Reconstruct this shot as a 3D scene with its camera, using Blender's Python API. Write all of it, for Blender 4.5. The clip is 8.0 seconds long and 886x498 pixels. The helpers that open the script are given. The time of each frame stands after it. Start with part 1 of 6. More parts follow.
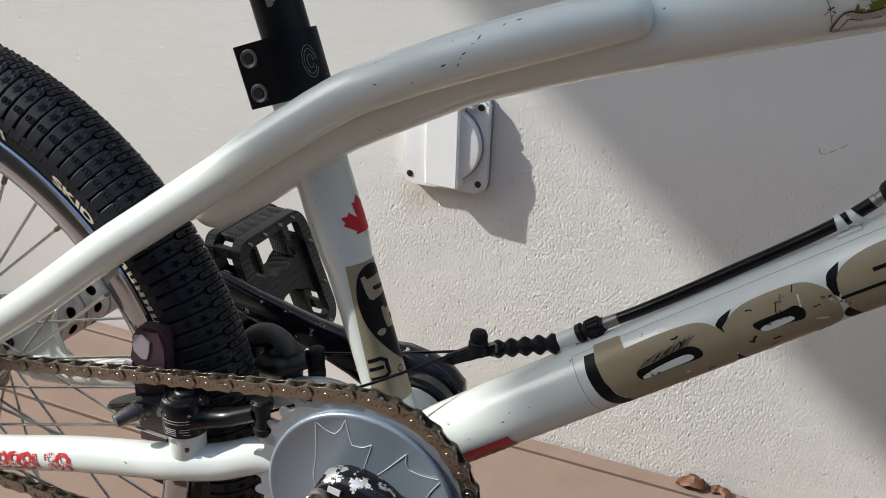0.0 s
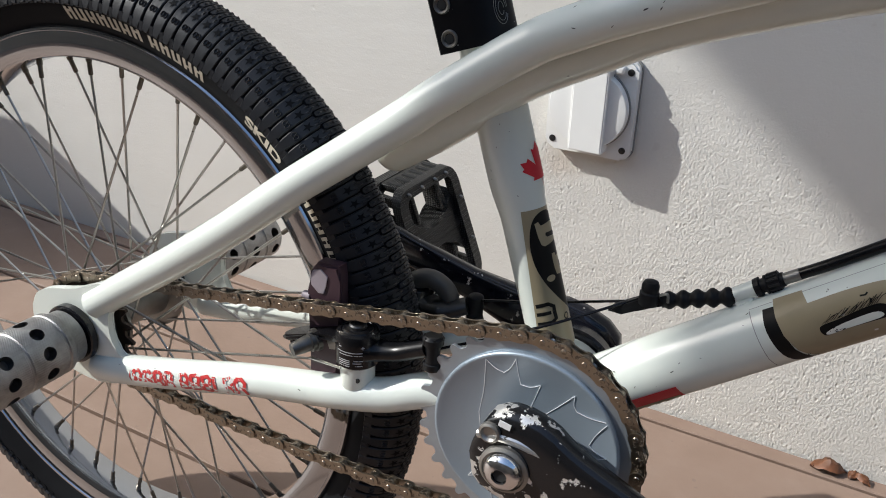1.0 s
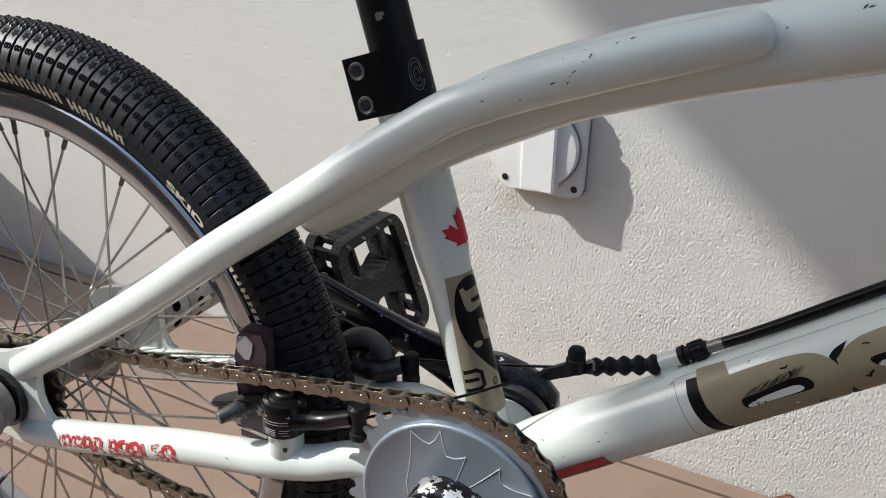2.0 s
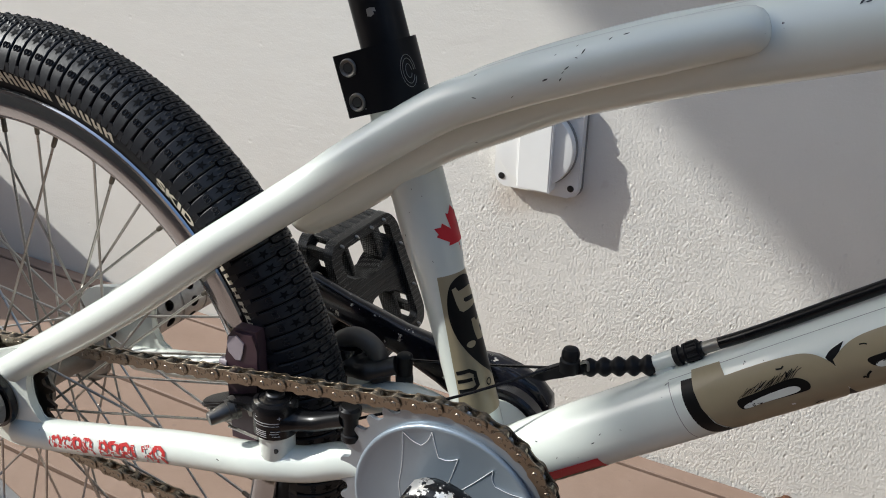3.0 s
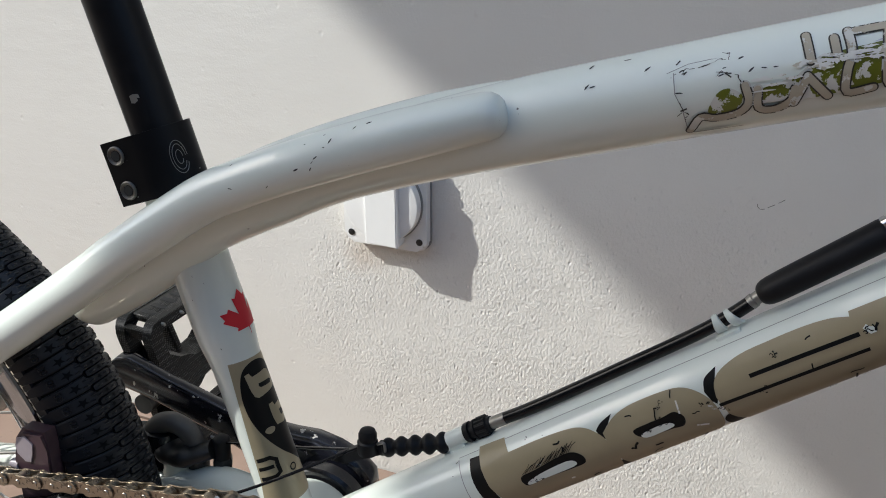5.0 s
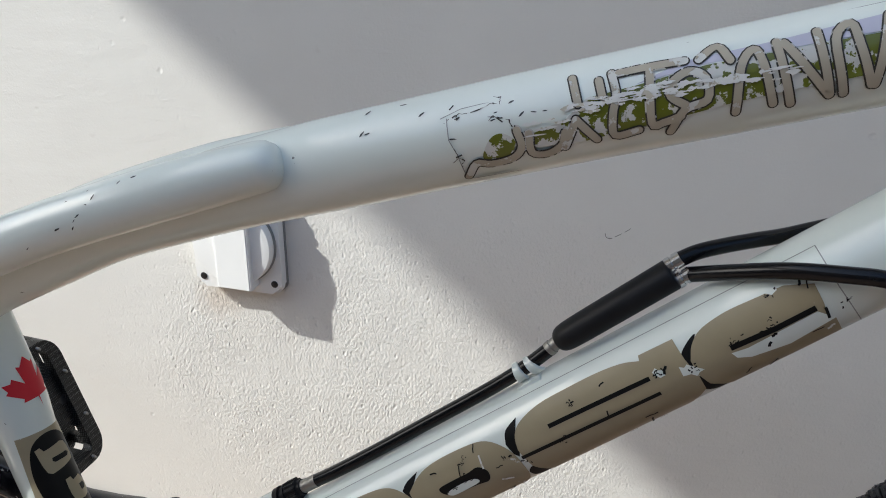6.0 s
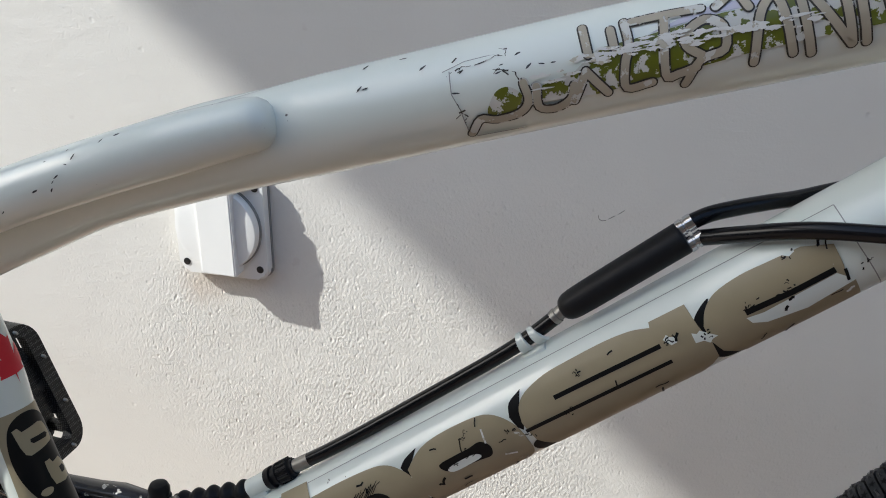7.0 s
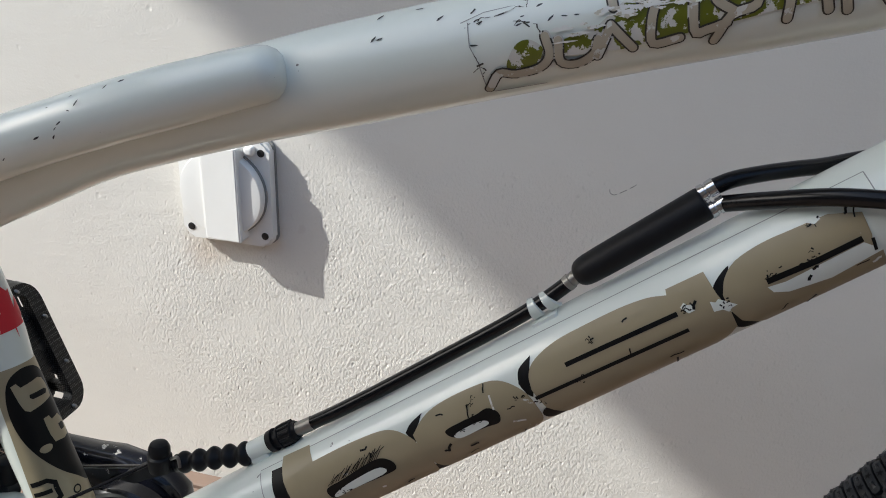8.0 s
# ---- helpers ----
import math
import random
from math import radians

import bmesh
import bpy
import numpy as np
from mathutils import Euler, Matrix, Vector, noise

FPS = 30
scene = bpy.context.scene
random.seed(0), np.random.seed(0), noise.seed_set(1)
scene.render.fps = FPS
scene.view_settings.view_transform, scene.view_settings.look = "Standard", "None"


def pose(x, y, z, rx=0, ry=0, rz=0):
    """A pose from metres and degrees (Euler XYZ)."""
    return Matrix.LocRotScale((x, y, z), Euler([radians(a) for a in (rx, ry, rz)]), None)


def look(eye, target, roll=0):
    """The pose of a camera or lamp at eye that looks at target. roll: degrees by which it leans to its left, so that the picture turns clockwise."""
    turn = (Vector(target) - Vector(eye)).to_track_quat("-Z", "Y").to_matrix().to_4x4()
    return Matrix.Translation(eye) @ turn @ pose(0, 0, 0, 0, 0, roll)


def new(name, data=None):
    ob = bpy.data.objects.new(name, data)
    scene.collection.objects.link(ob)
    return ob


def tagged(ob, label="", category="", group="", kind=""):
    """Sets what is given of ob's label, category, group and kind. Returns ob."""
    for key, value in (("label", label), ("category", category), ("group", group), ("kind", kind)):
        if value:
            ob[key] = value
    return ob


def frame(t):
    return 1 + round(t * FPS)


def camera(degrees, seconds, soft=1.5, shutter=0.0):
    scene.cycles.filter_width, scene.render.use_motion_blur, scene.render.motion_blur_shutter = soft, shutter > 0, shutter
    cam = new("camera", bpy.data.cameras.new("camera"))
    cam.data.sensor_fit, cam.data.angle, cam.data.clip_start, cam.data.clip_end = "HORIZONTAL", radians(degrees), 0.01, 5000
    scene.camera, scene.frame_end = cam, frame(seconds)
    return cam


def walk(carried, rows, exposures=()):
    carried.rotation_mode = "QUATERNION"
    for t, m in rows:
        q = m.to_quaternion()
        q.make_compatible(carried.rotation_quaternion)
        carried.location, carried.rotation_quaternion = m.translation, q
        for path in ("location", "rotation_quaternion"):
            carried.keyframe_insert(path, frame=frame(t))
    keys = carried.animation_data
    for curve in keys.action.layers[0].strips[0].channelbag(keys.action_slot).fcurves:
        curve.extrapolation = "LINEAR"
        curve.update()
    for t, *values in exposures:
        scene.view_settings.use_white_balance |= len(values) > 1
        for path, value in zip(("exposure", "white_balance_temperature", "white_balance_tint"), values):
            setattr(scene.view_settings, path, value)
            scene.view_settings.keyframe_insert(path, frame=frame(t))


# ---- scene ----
cam = camera(56.9, 8.0, 1.0)
PATH = [
    (0, (0.256, -0.767, 0.623), (-0.383, 0.912, -0.256), 1.8),
    (0.1, (0.2458, -0.7758, 0.6199), (-0.3988, 0.8016, -0.2206), 1.87),
    (0.2, (0.2382, -0.781, 0.6165), (-0.4398, 0.7775, -0.2328), 1.76),
    (0.3, (0.2341, -0.7861, 0.6137), (-0.4748, 0.754, -0.2441), 1.64),
    (0.5, (0.23, -0.794, 0.611), (-0.569, 0.793, -0.308), 1.2),
    (0.7, (0.2261, -0.8003, 0.6133), (-0.567, 0.6861, -0.2651), 1.1),
    (0.9, (0.2242, -0.8039, 0.6101), (-0.5783, 0.6762, -0.2706), 1.02),
    (1, (0.225, -0.803, 0.609), (-0.619, 0.756, -0.316), 1.1),
    (1.2, (0.2296, -0.7923, 0.6156), (-0.5757, 0.686, -0.2654), 1.03),
    (1.4, (0.2358, -0.7826, 0.6245), (-0.5669, 0.7007, -0.2505), 0.94),
    (1.5, (0.238, -0.779, 0.628), (-0.602, 0.787, -0.289), 1.0),
    (1.7, (0.2446, -0.7691, 0.6335), (-0.546, 0.7294, -0.2266), 0.66),
    (2, (0.246, -0.765, 0.633), (-0.578, 0.819, -0.267), 0.6),
    (2.2, (0.2458, -0.7622, 0.6317), (-0.5361, 0.743, -0.2245), 0.67),
    (3.3, (0.25, -0.7557, 0.6301), (-0.5337, 0.7493, -0.2249), 0.63),
    (3.5, (0.254, -0.752, 0.633), (-0.573, 0.831, -0.267), 0.6),
    (3.8, (0.2599, -0.7474, 0.6382), (-0.5108, 0.77, -0.2065), 0.46),
    (4, (0.269, -0.74, 0.643), (-0.52, 0.877, -0.23), 0.2),
    (4.2, (0.2741, -0.7375, 0.6437), (-0.4504, 0.8161, -0.1758), 0.29),
    (4.5, (0.281, -0.734, 0.643), (-0.463, 0.914, -0.213), 0.3),
    (4.8, (0.2956, -0.7211, 0.6485), (-0.3747, 0.8659, -0.1529), 0.12),
    (5, (0.304, -0.713, 0.651), (-0.356, 0.982, -0.18), 0.2),
    (5.2, (0.316, -0.702, 0.655), (-0.295, 1.018, -0.162), 0.2),
    (6.3, (0.347, -0.671, 0.653), (-0.08, 1.126, -0.114), 0.9),
    (6.5, (0.347, -0.668, 0.65), (-0.07, 1.131, -0.119), 1.0),
    (6.6, (0.346, -0.6681, 0.6459), (-0.0458, 1.0407, -0.0866), 1.01),
    (6.8, (0.3404, -0.6692, 0.6374), (-0.0517, 1.0397, -0.0946), 1.17),
    (7, (0.336, -0.67, 0.636), (-0.077, 1.127, -0.139), 1.1),
    (7.1, (0.3343, -0.6716, 0.6345), (-0.0593, 1.035, -0.1021), 1.17),
    (7.2, (0.3332, -0.6717, 0.6315), (-0.0604, 1.0337, -0.1079), 1.42),
    (7.3, (0.3315, -0.6712, 0.6277), (-0.0627, 1.0284, -0.1247), 1.48),
    (7.5, (0.326, -0.673, 0.62), (-0.099, 1.101, -0.2), 2.1),
    (7.6, (0.3218, -0.6747, 0.615), (-0.0867, 1.0079, -0.1673), 2.31),
    (7.7, (0.3201, -0.6739, 0.614), (-0.089, 1.0067, -0.1722), 2.32),
    (7.8, (0.3224, -0.6732, 0.6161), (-0.0841, 1.0095, -0.167), 2.72),
    (7.9, (0.3273, -0.6678, 0.6204), (-0.0752, 1.0154, -0.1638), 2.76),
    (8, (0.332, -0.665, 0.626), (-0.084, 1.11, -0.198), 2.5),
]
EXPOSURES = [(0.0, 0.88, 6120, 5.5), (1.5, 0.91, 6120, 5), (4.5, 0.89, 6120, 4), (5.0, 1.02, 6090, 4), (6.3, 1.20, 6030, 3), (7.0, 1.16, 6060, 3.5), (8.0, 1.08, 6140, 4)]
walk(cam, [(t, look(eye, target, roll)) for t, eye, target, roll in PATH], EXPOSURES)

# ---- light ----
SUN_WAY = Vector((2.4, 1.0, -2.1)).normalized()
world = bpy.data.worlds.new("sky")
scene.world = world
world.use_nodes = True
_wn = world.node_tree
_sky = _wn.nodes.new("ShaderNodeTexSky")
_sky.sky_type = "NISHITA"
_sky.sun_disc = False
_sky.dust_density = 2.0
_sky.ozone_density = 0.6
_sky.sun_elevation = math.asin(-SUN_WAY.z)
_sky.sun_rotation = math.atan2(-SUN_WAY.x, -SUN_WAY.y)
_wn.links.new(_sky.outputs[0], _wn.nodes["Background"].inputs[0])
_wn.nodes["Background"].inputs[1].default_value = 0.128
sun = new("sun", bpy.data.lights.new("sun", "SUN"))
sun.data.energy, sun.data.angle, sun.data.color = 2.75, radians(0.53), (1.0, 0.935, 0.875)
sun.rotation_euler = SUN_WAY.to_track_quat("-Z", "Y").to_euler()


# ---- materials ----
class Nodes:
    """A short way to write a node material."""

    def __init__(self, name):
        self.mat = bpy.data.materials.new(name)
        self.mat.use_nodes = True
        self.t = self.mat.node_tree
        self.b = self.t.nodes["Principled BSDF"]
        self.co = self.t.nodes.new("ShaderNodeTexCoord").outputs["Object"]

    def put(self, kind, **sockets):
        n = self.t.nodes.new(kind)
        for k, v in sockets.items():
            self.set(n, k.replace("_", " ").strip(), v)
        return n

    def set(self, n, key, v):
        s = n.inputs[int(key) if key.isdigit() else key]
        if isinstance(v, bpy.types.NodeSocket):
            self.t.links.new(v, s)
        else:
            s.default_value = v

    def noise(self, scale, detail=4.0, rough=0.55, co=None):
        return self.put("ShaderNodeTexNoise", Vector=co or self.co, Scale=scale, Detail=detail, Roughness=rough).outputs["Fac"]

    def ramp(self, fac, *stops):
        n = self.put("ShaderNodeValToRGB", Fac=fac)
        els = n.color_ramp.elements
        while len(els) < len(stops):
            els.new(0.5)
        for e, (p, c) in zip(els, stops):
            e.position, e.color = p, (*c, 1) if isinstance(c, tuple) else (c, c, c, 1)
        return n.outputs["Color"]

    def mix(self, fac, a, b):
        n = self.t.nodes.new("ShaderNodeMix")
        n.data_type = "RGBA"
        for s, v in ((n.inputs["Factor"], fac), (n.inputs["A"], a), (n.inputs["B"], b)):
            if isinstance(v, bpy.types.NodeSocket):
                self.t.links.new(v, s)
            else:
                s.default_value = (*v, 1) if isinstance(v, tuple) else v
        return [o for o in n.outputs if o.type == "RGBA"][0]

    def math(self, op, a, b=0.5):
        n = self.t.nodes.new("ShaderNodeMath")
        n.operation = op
        for s, v in zip(n.inputs, (a, b)):
            if isinstance(v, bpy.types.NodeSocket):
                self.t.links.new(v, s)
            else:
                s.default_value = v
        return n.outputs[0]

    def bump(self, height, strength, distance, normal=None):
        n = self.put("ShaderNodeBump", Height=height, Strength=strength, Distance=distance)
        if normal:
            self.t.links.new(normal, n.inputs["Normal"])
        return n.outputs["Normal"]

    def done(self, color=None, rough=0.5, metal=0.0, normal=None, coat=0.0, spec=None):
        for key, v in (("Base Color", color), ("Roughness", rough), ("Metallic", metal), ("Normal", normal), ("Coat Weight", coat), ("Specular IOR Level", spec)):
            if v is not None:
                if isinstance(v, tuple):
                    v = (*v, 1)
                self.set(self.b, key, v)
        return self.mat


def plain(name, color, rough=0.5, metal=0.0, vary=0.12, scale=60.0, coat=0.0, relief=0.0, spec=0.5):
    """One colour with mottling at two scales and a little relief."""
    n = Nodes(name)
    big, small = n.noise(scale * 0.15, 3), n.noise(scale, 5)
    f = n.math("ADD", n.math("MULTIPLY", big, 0.6), n.math("MULTIPLY", small, 0.4))
    dark = tuple(c * (1 - vary) for c in color)
    light = tuple(min(1, c * (1 + vary)) for c in color)
    col = n.ramp(f, (0.3, dark), (0.7, light))
    r = n.put("ShaderNodeMapRange", Value=small, To_Min=max(0.02, rough - 0.08), To_Max=min(1, rough + 0.1)).outputs[0]
    nor = n.bump(small, 0.3, relief) if relief else None
    return n.done(col, r, metal, nor, coat, spec)


def worn(name, color, under, rough, metal, amount, scale, under_rough=0.3, under_metal=1.0, coat=0.0, spec=0.5):
    """Paint that has chipped away in spots to what lies under it."""
    n = Nodes(name)
    chips = n.math("ADD", n.math("MULTIPLY", n.noise(scale, 6, 0.62), 0.75), n.math("MULTIPLY", n.noise(scale * 0.17, 2), 0.25))
    m = n.ramp(chips, (amount, 0.0), (amount + 0.012, 1.0))
    haze = n.noise(scale * 0.6, 3)
    col = n.mix(m, n.ramp(haze, (0.3, tuple(c * 0.92 for c in color)), (0.7, color)), under)
    r = n.mix(m, (rough,) * 3, (under_rough,) * 3)
    me = n.mix(m, (metal,) * 3, (under_metal,) * 3)
    nor = n.bump(n.math("SUBTRACT", 1.0, m), 0.5, 0.0004)
    return n.done(col, r, me, nor, coat, spec)


def wall_material():
    n = Nodes("rough_white_render")
    x = n.put("ShaderNodeSeparateXYZ", Vector=n.co).outputs["X"]
    lump = n.noise(6, 3, 0.5)
    grit = n.noise(430, 3, 0.6)
    mp = n.put("ShaderNodeMapping", Vector=n.co, Rotation=(0, 0.5, 0), Scale=(1.0, 1.0, 3.2)).outputs[0]
    trowel = n.noise(14, 4, 0.6, mp)
    # grains and pits stand out on one stretch, the rest is rubbed smooth
    stretch = n.put("ShaderNodeMapRange", Value=n.math("ADD", x, n.math("MULTIPLY", n.noise(4.0, 3, 0.6), 0.55)), From_Min=0.04, From_Max=0.24, To_Min=0.22, To_Max=1.0).outputs[0]
    patch = n.ramp(n.noise(7.0, 4, 0.65), (0.38, 0.42), (0.58, 1.0))
    calm = n.put("ShaderNodeMapRange", Value=n.math("ADD", x, n.math("MULTIPLY", n.noise(5.0, 3, 0.6), 0.16)), From_Min=0.34, From_Max=0.52, To_Min=1.0, To_Max=0.30).outputs[0]
    z = n.put("ShaderNodeSeparateXYZ", Vector=n.co).outputs["Z"]
    high = n.put("ShaderNodeMapRange", Value=n.math("ADD", z, n.math("MULTIPLY", n.noise(6.0, 3, 0.6), 0.14)), From_Min=0.30, From_Max=0.50, To_Min=1.0, To_Max=0.22).outputs[0]
    where = n.math("MULTIPLY", n.math("MULTIPLY", n.math("MULTIPLY", stretch, patch), calm), high)
    slant = n.put("ShaderNodeMapping", Vector=n.co, Rotation=(0, -0.75, 0), Scale=(1.0, 1.0, 0.62)).outputs[0]
    grains = n.noise(400, 4, 0.60, slant)
    holes = n.put("ShaderNodeTexVoronoi", Vector=slant, Scale=210.0, Randomness=1.0)
    chosen = n.ramp(n.put("ShaderNodeSeparateColor", Color=holes.outputs["Color"]).outputs[0], (0.45, 0.0), (0.95, 1.0))
    pits = n.math("MULTIPLY", n.ramp(holes.outputs["Distance"], (0.10, 1.0), (0.36, 0.0)), chosen)
    spots_far = n.put("ShaderNodeTexVoronoi", Vector=n.put("ShaderNodeMapping", Vector=n.co, Location=(0.31, 0.1, 0.17)).outputs[0], Scale=62.0, Randomness=1.0)
    lone = n.math("MULTIPLY", n.ramp(spots_far.outputs["Distance"], (0.05, 1.0), (0.20, 0.0)), n.ramp(n.put("ShaderNodeSeparateColor", Color=spots_far.outputs["Color"]).outputs[0], (0.80, 0.0), (0.95, 1.0)))
    score = n.put("ShaderNodeMapping", Vector=n.co, Rotation=(0, 0.30, 0), Scale=(1.0, 1.0, 9.0)).outputs[0]
    scored = n.math("MULTIPLY", n.ramp(n.noise(9, 5, 0.65, score), (0.60, 0.0), (0.68, 1.0)), n.ramp(n.noise(5, 3), (0.45, 0.0), (0.62, 1.0)))
    coarse = n.math("MULTIPLY", n.math("SUBTRACT", n.math("MULTIPLY", grains, 1.5), n.math("MULTIPLY", pits, 0.75)), where)
    h = n.math("SUBTRACT", n.math("ADD", coarse, n.math("MULTIPLY", grit, 0.22)), n.math("MULTIPLY", lone, 0.36))
    h = n.math("ADD", h, n.math("MULTIPLY", scored, 0.13))
    nor = n.bump(lump, 0.25, 0.005)
    nor = n.bump(trowel, 0.45, 0.0020, nor)
    nor = n.bump(h, 0.90, 0.00132, nor)
    stain = n.noise(3.1, 5, 0.6)
    col = n.ramp(stain, (0.3, (0.675, 0.653, 0.606)), (0.7, (0.730, 0.713, 0.667)))
    spots = n.ramp(n.noise(40, 2, 0.5), (0.74, 0.0), (0.78, 1.0))
    col = n.mix(n.math("MULTIPLY", spots, 0.2), col, (0.50, 0.44, 0.39))
    # a rusty run below one corner of the socket
    d = n.put("ShaderNodeVectorMath", _0=n.put("ShaderNodeMapping", Vector=n.co, Location=(0.066, 0, -0.280)).outputs[0])
    d.operation = "LENGTH"
    near = n.put("ShaderNodeMapRange", Value=n.math("ADD", d.outputs["Value"], n.math("MULTIPLY", n.noise(60, 4), 0.03)), From_Min=0.022, From_Max=0.045, To_Min=0.30, To_Max=0.0).outputs[0]
    col = n.mix(near, col, (0.42, 0.29, 0.19))
    return n.done(col, 0.9, 0, nor, 0, 0.2)


def floor_material():
    n = Nodes("brown_cast_floor")
    rnd = n.put("ShaderNodeObjectInfo").outputs["Random"]
    big, mid, fine = n.noise(3.0, 4), n.noise(22, 4), n.noise(210, 3)
    f = n.math("ADD", n.math("MULTIPLY", big, 0.55), n.math("MULTIPLY", mid, 0.45))
    col = n.ramp(f, (0.3, (0.215, 0.146, 0.108)), (0.55, (0.252, 0.177, 0.135)), (0.75, (0.285, 0.210, 0.165)))
    col = n.mix(n.math("MULTIPLY", rnd, 0.12), col, (0.21, 0.158, 0.131))
    specks = n.ramp(n.noise(75, 2), (0.70, 0.0), (0.74, 1.0))
    col = n.mix(n.math("MULTIPLY", specks, 0.4), col, (0.17, 0.12, 0.10))
    nor = n.bump(fine, 0.35, 0.0006, n.bump(mid, 0.2, 0.002))
    return n.done(col, 0.62, 0, nor, 0, 0.35)


def frame_paint():
    n = Nodes("chipped_cream_white_paint")
    col = n.ramp(n.noise(5, 3), (0.3, (0.664, 0.698, 0.634)), (0.7, (0.698, 0.732, 0.670)))
    chips = n.math("ADD", n.math("MULTIPLY", n.noise(210, 4, 0.6), 0.7), n.math("MULTIPLY", n.noise(24, 2), 0.3))
    m = n.ramp(chips, (0.695, 0.0), (0.71, 1.0))
    col = n.mix(m, col, (0.07, 0.06, 0.055))
    grime = n.ramp(n.noise(160, 5, 0.7), (0.62, 0.0), (0.85, 0.10))
    col = n.mix(grime, col, (0.42, 0.39, 0.33))
    nor = n.bump(n.math("SUBTRACT", 1.0, m), 0.4, 0.0003)
    return n.done(col, 0.30, 0, nor, 0.6, 0.5)


def brushed(name, color, rough, scale=(1, 1, 1), relief=0.0003):
    n = Nodes(name)
    mp = n.put("ShaderNodeMapping", Vector=n.co, Scale=scale).outputs[0]
    g = n.noise(40, 6, 0.7, mp)
    smear = n.noise(9, 4)
    col = n.ramp(smear, (0.3, tuple(c * 0.8 for c in color)), (0.7, color))
    r = n.put("ShaderNodeMapRange", Value=g, To_Min=rough * 0.7, To_Max=rough * 1.6).outputs[0]
    return n.done(col, r, 1.0, n.bump(g, 0.25, relief))


def knurled():
    n = Nodes("knurled_aluminium")
    sx = n.put("ShaderNodeSeparateXYZ", Vector=n.co)
    ang = n.math("MULTIPLY", n.math("ARCTAN2", sx.outputs["X"], sx.outputs["Z"]), 0.024)
    a = n.math("SINE", n.math("MULTIPLY", n.math("ADD", ang, sx.outputs["Y"]), 4200.0))
    b = n.math("SINE", n.math("MULTIPLY", n.math("SUBTRACT", ang, sx.outputs["Y"]), 4200.0))
    h = n.math("ADD", a, b)
    dirt = n.noise(60, 5)
    col = n.ramp(dirt, (0.3, (0.24, 0.235, 0.23)), (0.65, (0.44, 0.44, 0.435)))
    return n.done(col, 0.46, 1.0, n.bump(h, 0.30, 0.0002))


WALL = wall_material()
FLOOR = floor_material()
PAINT = frame_paint()
RUBBER = plain("dusty_black_rubber", (0.007, 0.0075, 0.009), 0.74, 0, 0.4, 70, relief=0.0006, spec=0.13)
TREAD = plain("worn_tread_rubber", (0.0085, 0.0095, 0.0125), 0.46, 0, 0.4, 190, relief=0.0008, spec=0.34)
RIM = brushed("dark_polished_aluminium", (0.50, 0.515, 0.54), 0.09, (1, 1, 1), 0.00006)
STEEL = brushed("spoke_steel", (0.48, 0.465, 0.44), 0.26)
NIPPLE = plain("dull_brass_nipple", (0.15, 0.135, 0.115), 0.4, 1.0, 0.25, 300)
CHAIN = worn("oily_brown_chain_steel", (0.34, 0.295, 0.235), (0.16, 0.13, 0.10), 0.30, 1.0, 0.56, 260, 0.45, 0.9)
CHAIN_DARK = plain("grimy_roller_steel", (0.07, 0.055, 0.045), 0.45, 0.8, 0.4, 200)
GREY_PAINT = plain("blue_grey_anodised_disc", (0.30, 0.355, 0.41), 0.33, 0.45, 0.06, 25)
TOOTH = plain("blue_grey_sprocket_metal", (0.36, 0.40, 0.44), 0.4, 0.7, 0.12, 80)
ETCH = plain("bright_engraved_line", (0.85, 0.87, 0.88), 0.4, 0.3, 0.05, 80)
BLACK_WORN = worn("scuffed_black_paint", (0.007, 0.007, 0.009), (0.62, 0.60, 0.57), 0.17, 0.0, 0.63, 75, 0.35, 0.6, 0.0, 0.5)


BLACK_SPECKED = worn("blue_black_paint_with_specks", (0.007, 0.0075, 0.012), (0.50, 0.48, 0.44), 0.16, 0.0, 0.605, 150, 0.4, 0.4, 0.0, 0.5)


def chipped_crank():
    """Glossy black paint, chipped to bare metal most of all round the axle."""
    n = Nodes("badly_chipped_black_paint")
    x = n.put("ShaderNodeSeparateXYZ", Vector=n.co).outputs["X"]
    much = n.put("ShaderNodeMapRange", Value=x, From_Min=0.336, From_Max=0.425, To_Min=0.085, To_Max=-0.07).outputs[0]
    chips = n.math("ADD", n.math("ADD", n.math("MULTIPLY", n.noise(95, 6, 0.66), 0.75), n.math("MULTIPLY", n.noise(30, 2), 0.25)), much)
    m = n.ramp(chips, (0.565, 0.0), (0.577, 1.0))
    col = n.mix(m, (0.007, 0.007, 0.008), (0.66, 0.65, 0.63))
    r = n.mix(m, (0.22,) * 3, (0.34,) * 3)
    me = n.mix(m, (0.0,) * 3, (0.7,) * 3)
    return n.done(col, r, me, n.bump(n.math("SUBTRACT", 1.0, m), 0.5, 0.0004), 0, 0.45)


BLACK_CHIPPED = chipped_crank()
BLACK = plain("satin_black_metal", (0.008, 0.008, 0.009), 0.34, 0.0, 0.3, 90, spec=0.16)
CLAMP_BLACK = worn("anodised_black_with_nicks", (0.006, 0.006, 0.007), (0.45, 0.44, 0.42), 0.36, 0.0, 0.645, 130, 0.35, 0.7, 0.0, 0.14)
CABLE = plain("black_cable_sheath", (0.006, 0.006, 0.007), 0.2, 0, 0.25, 80, spec=0.25)
PLASTIC = plain("matt_black_plastic", (0.010, 0.010, 0.011), 0.45, 0, 0.3, 140, relief=0.0003, spec=0.18)
GREY_ALLOY = plain("dull_grey_alloy", (0.30, 0.29, 0.27), 0.45, 0.9, 0.3, 90)
